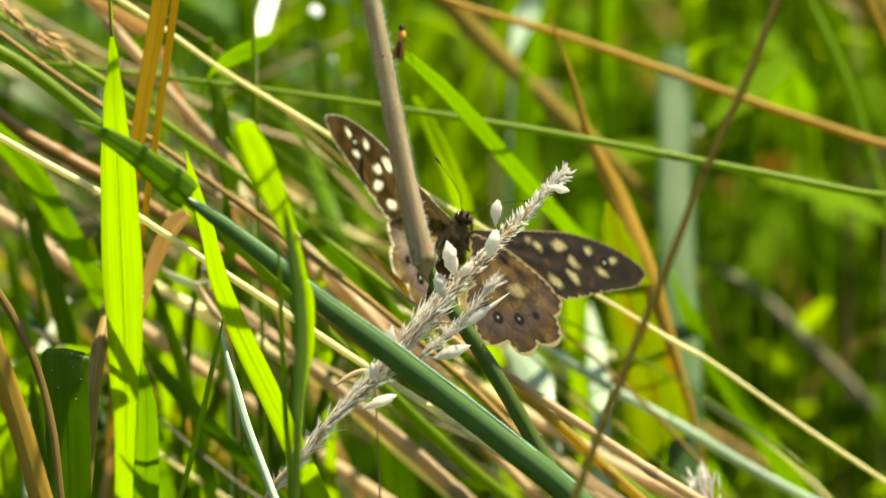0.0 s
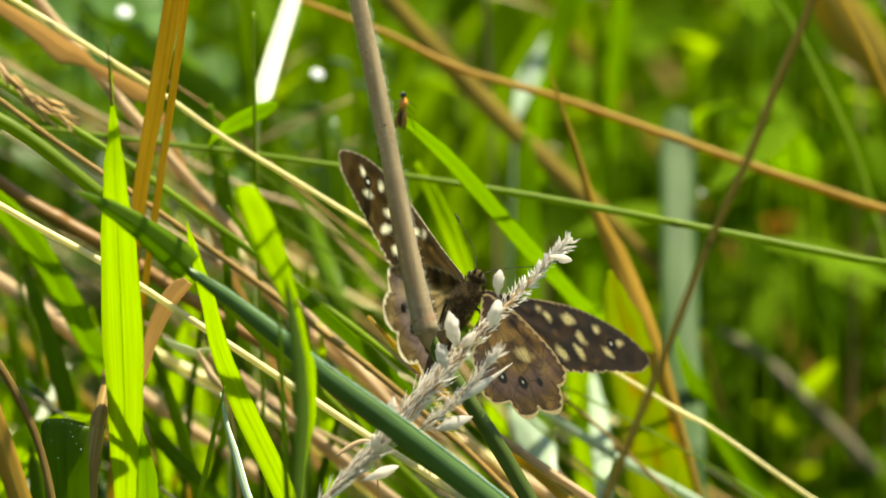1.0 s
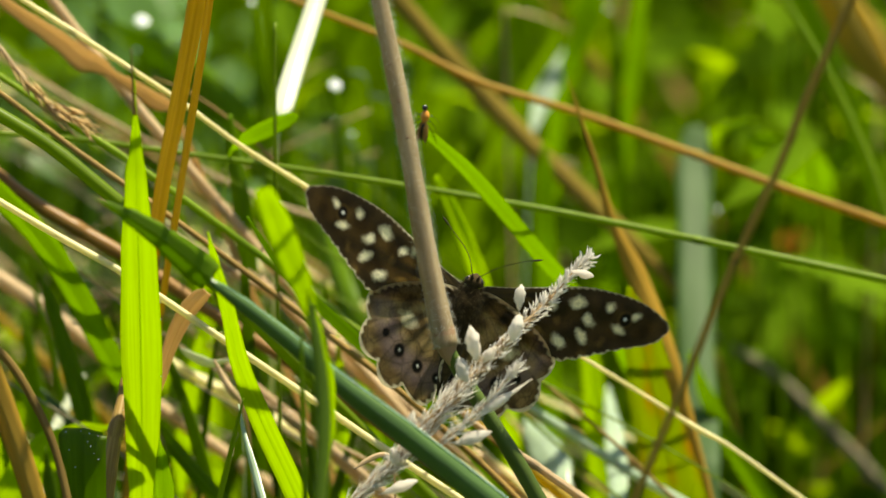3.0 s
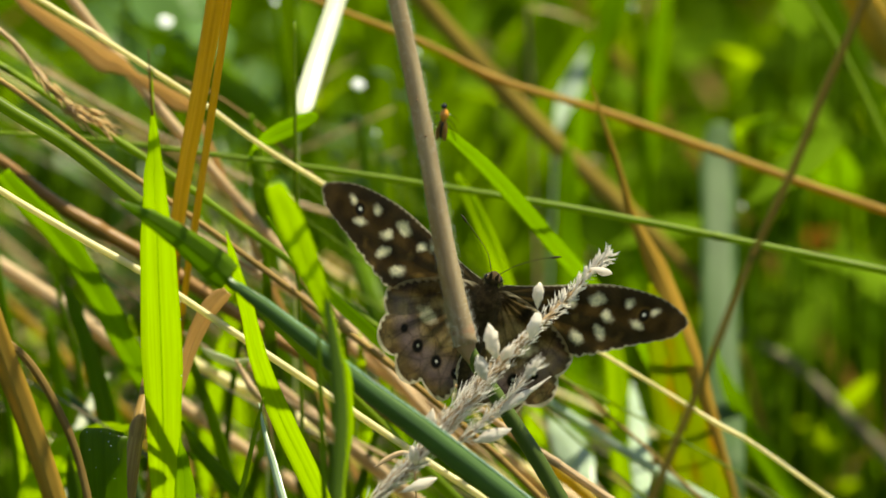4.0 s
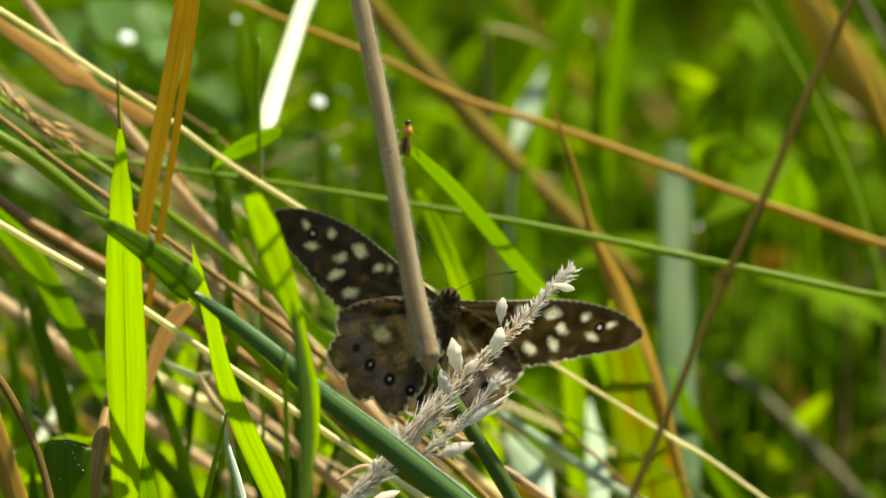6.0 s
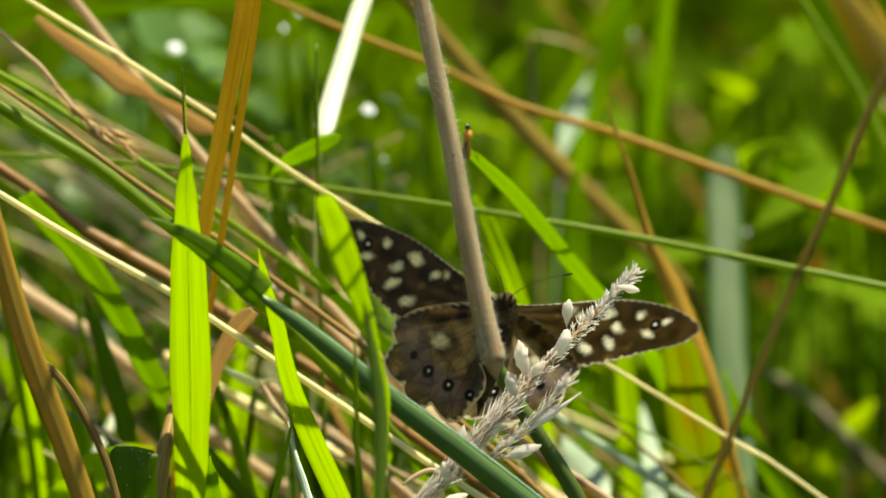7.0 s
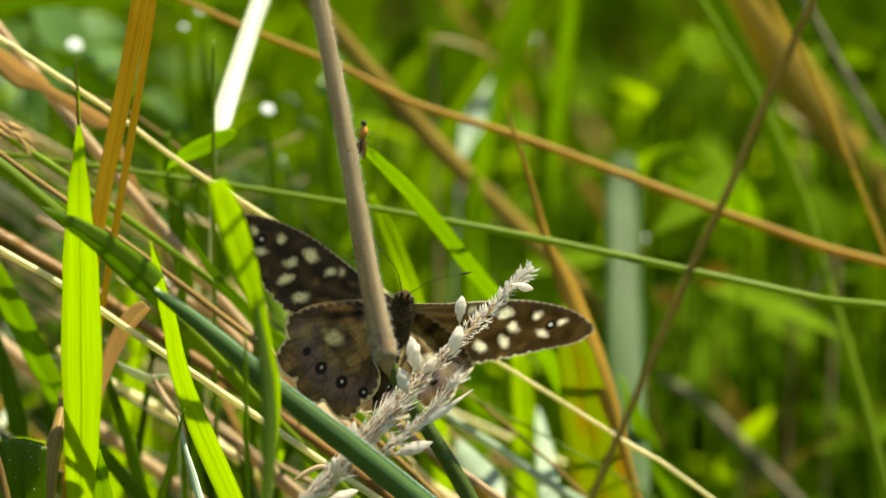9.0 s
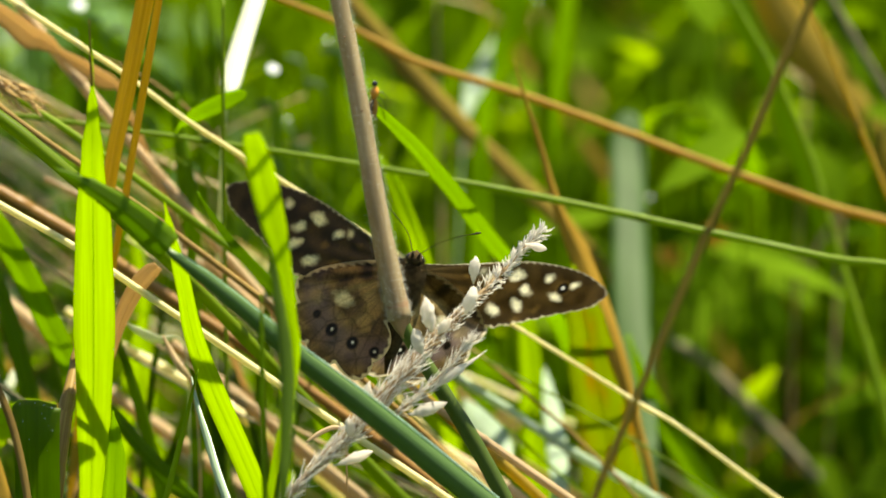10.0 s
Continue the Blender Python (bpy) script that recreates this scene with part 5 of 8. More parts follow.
stem("dry_straw", [(-72.8, 119.2, 201.1), (-60.7, 116.7, 191.1), (-48.6, 114.3, 181.0), (-36.5, 111.7, 170.6), (-24.4, 109.2, 160.0), (-12.4, 106.6, 149.3), (37.2, 95.8, 105.2), (61.9, 90.5, -12.0)],
    [0.35, 0.38, 0.40, 0.42, 0.45, 0.47, 0.47, 0.42], STRAW_GREY, "grey weathered straw lying slanted in the tangle", group="dry stems lying through the grass")
blade("grass_blade", [(-28.6, 79.9, 157.3), (-28.6, 82.2, 151.3), (-28.7, 85.8, 141.7), (-28.7, 90.7, 128.6), (-29.0, 98.1, 108.1), (-29.5, 114.6, 62.3), (-29.7, 122.9, -12.0)],
    [0.22, 1.15, 1.64, 1.64, 1.64, 1.64, 1.47], LEAF_LIME, "bright green blade standing in the tangle", turn=-16.302856992214938, fold=0.15, group="soft grass behind")
blade("grass_blade", [(-15.2, 67.8, 179.6), (-14.7, 68.1, 174.2), (-14.0, 68.6, 165.9), (-13.3, 69.3, 154.4), (-12.6, 70.3, 136.6), (-10.1, 73.7, 75.3), (-8.9, 75.5, -12.0)],
    [0.22, 0.81, 1.16, 1.16, 1.16, 1.16, 1.04], LEAF_GREEN, "green blade standing in the tangle", turn=-36.88192212852848, fold=0.15, group="soft grass behind")
blade("grass_blade", [(-8.1, 36.2, 174.7), (-10.0, 36.5, 169.5), (-12.4, 37.0, 161.3), (-14.9, 37.7, 150.1), (-17.5, 38.8, 132.8), (-26.1, 42.4, 73.8), (-30.5, 44.3, -12.0)],
    [0.21, 0.79, 1.12, 1.12, 1.12, 1.12, 1.01], LEAF_DARK, "dark green blade standing in the tangle", turn=8.149691629881303, fold=0.15, group="soft grass behind")
blade("grass_blade", [(-41.6, 58.1, 178.1), (-40.5, 60.4, 172.3), (-39.1, 64.1, 163.1), (-37.7, 69.2, 150.4), (-36.5, 76.7, 130.5), (-33.1, 97.7, 75.7), (-31.4, 108.1, -12.0)],
    [0.22, 0.81, 1.16, 1.16, 1.16, 1.16, 1.04], LEAF_LIME, "bright green blade standing in the tangle", turn=24.565339542716544, fold=0.15, group="soft grass behind")
blade("grass_blade", [(-61.3, 92.1, 153.8), (-60.1, 92.4, 148.3), (-58.6, 92.8, 139.7), (-57.1, 93.4, 127.8), (-55.7, 94.2, 109.4), (-51.8, 96.5, 60.3), (-49.9, 97.6, -12.0)],
    [0.22, 0.84, 1.20, 1.20, 1.20, 1.20, 1.08], LEAF_GREEN, "green blade standing in the tangle", turn=-1.4574122150387154, fold=0.15, group="soft grass behind")
blade("grass_blade", [(-25.4, 44.4, 183.8), (-23.8, 44.8, 178.7), (-21.6, 45.4, 170.5), (-19.5, 46.1, 159.2), (-17.3, 47.3, 141.9), (-9.5, 51.3, 78.6), (-5.6, 53.4, -12.0)],
    [0.21, 1.39, 1.98, 1.98, 1.98, 1.98, 1.78], LEAF_DARK, "dark green blade standing in the tangle", turn=24.06643917298767, fold=0.15, group="soft grass behind")
blade("grass_blade", [(-23.7, 36.7, 193.2), (-23.5, 37.1, 188.1), (-23.2, 37.7, 180.0), (-22.9, 38.5, 168.9), (-22.7, 39.6, 151.7), (-21.7, 44.1, 83.6), (-21.3, 46.4, -12.0)],
    [0.21, 1.08, 1.54, 1.54, 1.54, 1.54, 1.38], LEAF_GREEN, "green blade standing in the tangle", turn=2.5687603964499957, fold=0.15, group="soft grass behind")
blade("grass_blade", [(-20.2, 55.3, 174.3), (-22.4, 55.7, 169.1), (-25.2, 56.1, 160.8), (-28.1, 56.8, 149.4), (-31.1, 57.8, 131.7), (-40.8, 61.1, 73.3), (-45.7, 62.7, -12.0)],
    [0.22, 1.10, 1.58, 1.58, 1.58, 1.58, 1.42], LEAF_GREEN, "green blade standing in the tangle", turn=17.929303312535787, fold=0.15, group="soft grass behind")
blade("grass_blade", [(-43.6, 66.8, 161.8), (-44.5, 67.1, 156.5), (-45.7, 67.6, 148.0), (-46.9, 68.2, 136.4), (-48.3, 69.1, 118.5), (-52.3, 71.9, 65.4), (-54.2, 73.3, -12.0)],
    [0.22, 0.82, 1.17, 1.17, 1.17, 1.17, 1.05], LEAF_GREEN, "green blade standing in the tangle", turn=13.109816864621934, fold=0.15, group="soft grass behind")
blade("grass_blade", [(-60.7, 54.5, 160.7), (-59.6, 54.8, 155.4), (-58.0, 55.3, 147.0), (-56.5, 56.0, 135.5), (-55.0, 57.0, 117.8), (-50.8, 60.0, 65.0), (-48.6, 61.5, -12.0)],
    [0.22, 1.11, 1.58, 1.58, 1.58, 1.58, 1.42], LEAF_DARK, "dark green blade standing in the tangle", turn=-4.126774594403862, fold=0.15, group="soft grass behind")
blade("grass_blade", [(-21.1, 97.6, 179.5), (-19.4, 97.9, 174.1), (-17.1, 98.3, 165.5), (-14.9, 99.0, 153.7), (-12.6, 99.9, 135.4), (-5.1, 102.8, 75.0), (-1.4, 104.3, -12.0)],
    [0.22, 0.84, 1.20, 1.20, 1.20, 1.20, 1.08], LEAF_GREEN, "green blade standing in the tangle", turn=4.585585453818609, fold=0.15, group="soft grass behind")
blade("grass_blade", [(-58.9, 63.6, 170.7), (-59.5, 63.9, 165.4), (-60.4, 64.4, 157.0), (-61.4, 65.0, 145.5), (-62.4, 66.0, 127.6), (-65.9, 69.1, 70.4), (-67.6, 70.6, -12.0)],
    [0.22, 0.81, 1.16, 1.16, 1.16, 1.16, 1.04], LEAF_DARK, "dark green blade standing in the tangle", turn=-27.655434090861917, fold=0.15, group="soft grass behind")
blade("grass_blade", [(-45.9, 65.1, 170.9), (-44.3, 65.4, 165.6), (-42.0, 65.9, 157.2), (-39.8, 66.6, 145.7), (-37.6, 67.6, 127.9), (-30.7, 70.8, 70.8), (-27.2, 72.4, -12.0)],
    [0.22, 0.81, 1.16, 1.16, 1.16, 1.16, 1.04], LEAF_GREEN, "green blade standing in the tangle", turn=-39.61065131897254, fold=0.15, group="soft grass behind")
blade("grass_blade", [(-37.4, 67.6, 164.2), (-37.5, 67.9, 158.8), (-37.7, 68.4, 150.4), (-37.9, 69.0, 138.8), (-38.1, 70.0, 120.8), (-39.0, 72.8, 66.5), (-39.4, 74.3, -12.0)],
    [0.22, 0.61, 0.87, 0.87, 0.87, 0.87, 0.79], LEAF_GREEN, "green blade standing in the tangle", turn=-3.5499786795610078, fold=0.15, group="soft grass behind")
blade("grass_blade", [(-51.4, 52.5, 186.8), (-49.9, 52.8, 181.5), (-48.0, 53.4, 173.3), (-46.1, 54.1, 162.0), (-44.2, 55.2, 144.6), (-37.3, 59.2, 80.0), (-33.9, 61.2, -12.0)],
    [0.21, 0.60, 0.86, 0.86, 0.86, 0.86, 0.77], LEAF_GREEN, "green blade standing in the tangle", turn=7.371334684672632, fold=0.15, group="soft grass behind")
blade("grass_blade", [(-11.5, 45.5, 179.0), (-9.8, 47.9, 173.2), (-7.6, 51.6, 164.1), (-5.3, 56.7, 151.5), (-3.0, 64.3, 131.8), (3.4, 85.7, 76.9), (6.6, 96.4, -12.0)],
    [0.21, 1.10, 1.57, 1.57, 1.57, 1.57, 1.41], LEAF_LIME, "bright green blade standing in the tangle", turn=25.571578522971464, fold=0.15, group="soft grass behind")
blade("grass_blade", [(-29.0, 55.8, 178.7), (-30.2, 58.1, 172.9), (-31.8, 61.8, 163.7), (-33.6, 66.8, 151.0), (-35.5, 74.3, 131.2), (-40.9, 95.3, 76.3), (-43.6, 105.8, -12.0)],
    [0.22, 1.72, 2.45, 2.45, 2.45, 2.45, 2.21], LEAF_LIME, "bright green blade standing in the tangle", turn=-14.647431157434603, fold=0.15, group="soft grass behind")
blade("grass_blade", [(-58.4, 33.6, 192.8), (-57.4, 36.0, 187.1), (-56.1, 39.8, 178.2), (-54.8, 44.9, 165.8), (-53.8, 52.7, 146.5), (-50.7, 77.2, 85.4), (-49.1, 89.4, -12.0)],
    [0.21, 0.79, 1.12, 1.12, 1.12, 1.12, 1.01], LEAF_LIME, "bright green blade standing in the tangle", turn=-20.024359798923655, fold=0.15, group="soft grass behind")
blade("grass_blade", [(-18.3, 41.4, 172.9), (-16.7, 41.7, 167.7), (-14.5, 42.3, 159.5), (-12.4, 43.1, 148.2), (-10.3, 44.2, 130.8), (-3.1, 47.8, 72.5), (0.5, 49.7, -12.0)],
    [0.21, 0.59, 0.85, 0.85, 0.85, 0.85, 0.76], LEAF_DARK, "dark green blade standing in the tangle", turn=-11.821678763644709, fold=0.15, group="soft grass behind")
blade("grass_blade", [(-26.3, 42.7, 184.4), (-27.2, 43.1, 179.2), (-28.4, 43.6, 171.1), (-29.6, 44.4, 159.8), (-30.9, 45.4, 142.5), (-35.6, 49.4, 78.7), (-37.9, 51.4, -12.0)],
    [0.21, 0.59, 0.85, 0.85, 0.85, 0.85, 0.76], LEAF_DARK, "dark green blade standing in the tangle", turn=2.26385378395765, fold=0.15, group="soft grass behind")
blade("grass_blade", [(-61.8, 79.9, 173.3), (-60.7, 82.3, 167.4), (-59.2, 85.9, 158.0), (-57.9, 90.9, 145.0), (-56.8, 98.4, 124.8), (-53.8, 117.8, 72.2), (-52.4, 127.6, -12.0)],
    [0.22, 0.62, 0.89, 0.89, 0.89, 0.89, 0.80], LEAF_LIME, "bright green blade standing in the tangle", turn=-28.90739789032859, fold=0.15, group="soft grass behind")
blade("grass_blade", [(-31.7, 55.4, 159.8), (-30.7, 57.7, 153.9), (-29.4, 61.4, 144.6), (-28.1, 66.4, 131.7), (-27.0, 73.9, 111.5), (-24.3, 91.4, 64.6), (-23.0, 100.2, -12.0)],
    [0.22, 0.61, 0.87, 0.87, 0.87, 0.87, 0.78], LEAF_LIME, "bright green blade standing in the tangle", turn=-27.95852589898613, fold=0.15, group="soft grass behind")
blade("grass_blade", [(-54.4, 86.5, 156.3), (-53.9, 88.8, 150.2), (-53.3, 92.4, 140.7), (-52.8, 97.3, 127.4), (-52.5, 104.7, 106.8), (-51.9, 120.9, 61.6), (-51.6, 129.0, -12.0)],
    [0.22, 1.47, 2.10, 2.10, 2.10, 2.10, 1.89], LEAF_LIME, "bright green blade standing in the tangle", turn=21.672688662502082, fold=0.15, group="soft grass behind")
blade("grass_blade", [(-52.9, 66.1, 176.7), (-51.9, 66.4, 171.4), (-50.6, 66.9, 163.0), (-49.4, 67.6, 151.5), (-48.2, 68.6, 133.8), (-44.2, 72.0, 73.8), (-42.2, 73.7, -12.0)],
    [0.22, 1.73, 2.46, 2.46, 2.46, 2.46, 2.22], LEAF_GREEN, "green blade standing in the tangle", turn=3.875770845139428, fold=0.15, group="soft grass behind")
blade("grass_blade", [(-44.1, 97.6, 167.3), (-42.8, 97.9, 161.8), (-41.0, 98.3, 153.2), (-39.2, 98.9, 141.3), (-37.4, 99.8, 122.9), (-32.2, 102.3, 67.9), (-29.6, 103.6, -12.0)],
    [0.23, 1.16, 1.65, 1.65, 1.65, 1.65, 1.49], LEAF_DARK, "dark green blade standing in the tangle", turn=-9.319658064771364, fold=0.15, group="soft grass behind")
blade("grass_blade", [(-12.3, 40.8, 180.5), (-12.1, 43.2, 174.8), (-11.8, 46.9, 165.7), (-11.6, 51.9, 153.2), (-11.5, 59.6, 133.6), (-11.0, 81.4, 77.6), (-10.8, 92.4, -12.0)],
    [0.21, 1.09, 1.56, 1.56, 1.56, 1.56, 1.41], LEAF_LIME, "bright green blade standing in the tangle", turn=-11.706266875754093, fold=0.15, group="soft grass behind")
blade("grass_blade", [(-33.9, 29.8, 183.3), (-32.0, 30.2, 178.2), (-29.5, 30.9, 170.1), (-27.0, 31.7, 159.0), (-24.6, 32.8, 141.9), (-15.4, 37.2, 78.8), (-10.9, 39.3, -12.0)],
    [0.21, 1.07, 1.53, 1.53, 1.53, 1.53, 1.38], LEAF_GREEN, "green blade standing in the tangle", turn=2.2662532756978564, fold=0.15, group="soft grass behind")
blade("grass_blade", [(-48.7, 36.5, 189.4), (-47.0, 36.9, 184.3), (-44.7, 37.5, 176.2), (-42.4, 38.3, 165.1), (-40.2, 39.4, 147.9), (-31.8, 43.9, 82.0), (-27.6, 46.1, -12.0)],
    [0.21, 1.67, 2.38, 2.38, 2.38, 2.38, 2.14], LEAF_GREEN, "green blade standing in the tangle", turn=14.454325472117375, fold=0.15, group="soft grass behind")
blade("grass_blade", [(-46.9, 41.9, 163.2), (-48.4, 42.3, 158.0), (-50.4, 42.8, 149.7), (-52.5, 43.4, 138.4), (-54.7, 44.5, 120.8), (-61.5, 47.6, 67.0), (-64.9, 49.2, -12.0)],
    [0.21, 1.69, 2.41, 2.41, 2.41, 2.41, 2.17], LEAF_GREEN, "green blade standing in the tangle", turn=7.648745577387444, fold=0.15, group="soft grass behind")
blade("grass_blade", [(-52.4, 94.4, 163.6), (-54.2, 96.7, 157.6), (-56.6, 100.3, 148.0), (-59.1, 105.2, 134.8), (-62.0, 112.5, 114.2), (-68.7, 129.6, 66.2), (-72.0, 138.2, -12.0)],
    [0.23, 0.63, 0.91, 0.91, 0.91, 0.91, 0.81], LEAF_LIME, "bright green blade standing in the tangle", turn=-25.61581051183916, fold=0.15, group="soft grass behind")
blade("grass_blade", [(-47.8, 30.4, 168.9), (-47.3, 30.8, 163.7), (-46.6, 31.4, 155.5), (-45.9, 32.1, 144.3), (-45.4, 33.3, 127.0), (-43.5, 36.9, 70.0), (-42.6, 38.7, -12.0)],
    [0.21, 1.66, 2.38, 2.38, 2.38, 2.38, 2.14], LEAF_DARK, "dark green blade standing in the tangle", turn=22.316224978901673, fold=0.15, group="soft grass behind")
blade("grass_blade", [(-27.6, 73.5, 154.2), (-26.1, 75.8, 148.2), (-24.0, 79.5, 138.7), (-22.0, 84.4, 125.5), (-20.0, 91.8, 105.1), (-15.8, 107.9, 60.8), (-13.6, 116.0, -12.0)],
    [0.22, 0.62, 0.89, 0.89, 0.89, 0.89, 0.80], LEAF_LIME, "bright green blade standing in the tangle", turn=-0.8029442615688822, fold=0.15, group="soft grass behind")
blade("grass_blade", [(-33.8, 76.7, 169.3), (-35.5, 79.0, 163.3), (-37.8, 82.6, 153.9), (-40.2, 87.5, 140.9), (-42.8, 94.9, 120.6), (-49.4, 113.5, 70.0), (-52.6, 122.8, -12.0)],
    [0.22, 1.14, 1.63, 1.63, 1.63, 1.63, 1.46], LEAF_LIME, "bright green blade standing in the tangle", turn=-6.1065765058134645, fold=0.15, group="soft grass behind")
blade("grass_blade", [(-13.6, 42.6, 186.9), (-14.1, 42.9, 181.8), (-14.7, 43.5, 173.6), (-15.4, 44.2, 162.4), (-16.1, 45.3, 145.1), (-18.6, 49.4, 80.0), (-19.9, 51.5, -12.0)],
    [0.21, 1.09, 1.55, 1.55, 1.55, 1.55, 1.40], LEAF_GREEN, "green blade standing in the tangle", turn=20.31173242660916, fold=0.15, group="soft grass behind")
blade("grass_blade", [(-40.6, 61.1, 189.9), (-39.0, 61.5, 184.6), (-36.9, 62.0, 176.4), (-34.9, 62.7, 165.0), (-32.9, 63.8, 147.4), (-25.3, 67.8, 81.6), (-21.6, 69.8, -12.0)],
    [0.22, 0.60, 0.86, 0.86, 0.86, 0.86, 0.78], LEAF_GREEN, "green blade standing in the tangle", turn=-18.72016707653844, fold=0.15, group="soft grass behind")
blade("grass_blade", [(-56.7, 32.8, 177.3), (-58.8, 33.2, 172.1), (-61.7, 33.7, 164.0), (-64.6, 34.4, 152.8), (-67.7, 35.5, 135.5), (-78.4, 39.2, 75.6), (-83.8, 41.1, -12.0)],
    [0.21, 0.78, 1.12, 1.12, 1.12, 1.12, 1.01], LEAF_DARK, "dark green blade standing in the tangle", turn=-1.253228555598028, fold=0.15, group="soft grass behind")
blade("grass_blade", [(-55.7, 73.2, 158.6), (-53.8, 75.6, 152.6), (-51.2, 79.2, 143.2), (-48.7, 84.2, 130.1), (-46.4, 91.7, 109.7), (-41.1, 108.5, 63.6), (-38.5, 117.0, -12.0)],
    [0.22, 1.45, 2.07, 2.07, 2.07, 2.07, 1.86], LEAF_LIME, "bright green blade standing in the tangle", turn=-16.463888441581105, fold=0.15, group="soft grass behind")
blade("grass_blade", [(-55.1, 68.3, 172.4), (-53.4, 68.6, 167.0), (-51.2, 69.2, 158.6), (-49.0, 69.8, 147.1), (-46.9, 70.8, 129.2), (-40.0, 74.0, 71.6), (-36.6, 75.6, -12.0)],
    [0.22, 1.12, 1.60, 1.60, 1.60, 1.60, 1.44], LEAF_GREEN, "green blade standing in the tangle", turn=-18.639629743008236, fold=0.15, group="soft grass behind")
blade("grass_blade", [(-31.7, 94.1, 181.4), (-31.2, 96.4, 175.4), (-30.6, 100.1, 166.0), (-30.1, 105.0, 153.0), (-29.7, 112.5, 132.7), (-28.6, 133.1, 76.7), (-28.0, 143.4, -12.0)],
    [0.23, 1.16, 1.65, 1.65, 1.65, 1.65, 1.49], LEAF_LIME, "bright green blade standing in the tangle", turn=0.5282347653617663, fold=0.15, group="soft grass behind")
blade("grass_blade", [(-19.8, 73.4, 171.1), (-18.4, 73.7, 165.8), (-16.5, 74.2, 157.3), (-14.6, 74.9, 145.7), (-12.6, 75.9, 127.8), (-6.5, 78.9, 70.7), (-3.5, 80.5, -12.0)],
    [0.22, 0.61, 0.88, 0.88, 0.88, 0.88, 0.79], LEAF_DARK, "dark green blade standing in the tangle", turn=22.413506705481126, fold=0.15, group="soft grass behind")
blade("grass_blade", [(11.1, 226.1, 139.6), (11.6, 226.2, 133.4), (12.2, 226.4, 121.9), (13.1, 226.7, 102.3), (13.9, 227.2, 58.9), (14.4, 227.5, 32.4), (14.7, 227.6, -12.0)],
    [0.26, 2.15, 3.07, 3.07, 3.07, 3.07, 2.77], LEAF_DARK, "dark green blade standing far behind, soft", turn=29.12107830392739, fold=0.15, group="soft grass behind")
blade("grass_blade", [(12.8, 128.1, 177.0), (13.0, 128.4, 171.4), (13.3, 128.8, 160.9), (13.7, 129.6, 143.1), (14.2, 131.1, 103.7), (14.7, 132.8, 57.1), (15.0, 133.6, -12.0)],
    [0.23, 1.30, 1.85, 1.85, 1.85, 1.85, 1.67], LEAF_GREEN, "green blade standing far behind, soft", turn=-37.27220569506731, fold=0.15, group="soft grass behind")
blade("grass_blade", [(8.8, 165.7, 190.1), (8.1, 165.9, 184.3), (7.2, 166.2, 173.6), (6.0, 166.8, 155.4), (5.2, 168.0, 114.9), (4.2, 169.6, 63.3), (3.7, 170.3, -12.0)],
    [0.24, 1.01, 1.44, 1.44, 1.44, 1.44, 1.29], LEAF_DARK, "dark green blade standing far behind, soft", turn=-34.995526082292365, fold=0.15, group="soft grass behind")
blade("grass_blade", [(21.5, 146.7, 148.3), (23.4, 147.0, 142.5), (25.9, 147.4, 131.8), (29.1, 148.0, 113.4), (31.9, 149.2, 72.8), (34.2, 150.2, 40.1), (35.4, 150.7, -12.0)],
    [0.24, 1.00, 1.43, 1.43, 1.43, 1.43, 1.28], LEAF_GREEN, "green blade standing far behind, soft", turn=-6.5342887577589295, fold=0.15, group="soft grass behind")
blade("grass_blade", [(19.3, 159.6, 153.7), (20.6, 159.8, 147.9), (22.3, 160.2, 137.0), (24.5, 160.8, 118.6), (26.5, 161.9, 77.6), (28.2, 162.8, 42.8), (29.1, 163.3, -12.0)],
    [0.24, 1.68, 2.40, 2.40, 2.40, 2.40, 2.16], LEAF_GREEN, "green blade standing far behind, soft", turn=20.053443589748504, fold=0.15, group="soft grass behind")
blade("grass_blade", [(-6.5, 168.5, 167.2), (-8.2, 168.7, 161.4), (-10.4, 169.0, 150.5), (-13.2, 169.5, 132.0), (-15.5, 170.6, 91.0), (-17.9, 171.6, 50.2), (-19.0, 172.1, -12.0)],
    [0.24, 1.69, 2.42, 2.42, 2.42, 2.42, 2.17], LEAF_DARK, "dark green blade standing far behind, soft", turn=-0.8105810109431033, fold=0.15, group="soft grass behind")
stem("dry_straw", [(-21.4, 64.3, 173.0), (-30.3, 62.8, 167.5), (-39.2, 61.3, 162.1), (-48.1, 59.9, 156.9), (-57.0, 58.4, 151.7), (-105.4, 50.7, 98.6), (-126.1, 47.4, -12.0)],
    [0.29, 0.26, 0.23, 0.20, 0.17, 0.17, 0.16], STRAW_GREY, "thin grey straw in the tangle", group="thin straws of the tangle")
stem("dry_straw", [(-53.4, 36.2, 175.8), (-47.2, 35.5, 172.4), (-40.9, 34.5, 168.4), (-34.7, 33.4, 163.8), (-28.5, 32.1, 158.5), (25.1, 21.0, 112.8), (52.0, 15.5, -12.0)],
    [0.27, 0.31, 0.36, 0.40, 0.45, 0.45, 0.40], STRAW_GREY, "thin grey straw in the tangle", group="thin straws of the tangle")
stem("dry_straw", [(-31.8, 47.1, 188.3), (-23.8, 45.8, 182.8), (-15.9, 44.7, 178.0), (-7.9, 43.8, 174.1), (0.1, 43.1, 171.1), (48.9, 38.8, 111.2), (69.8, 37.0, -12.0)],
    [0.27, 0.32, 0.36, 0.41, 0.45, 0.45, 0.41], STRAW_PALE, "thin pale straw in the tangle", group="thin straws of the tangle")
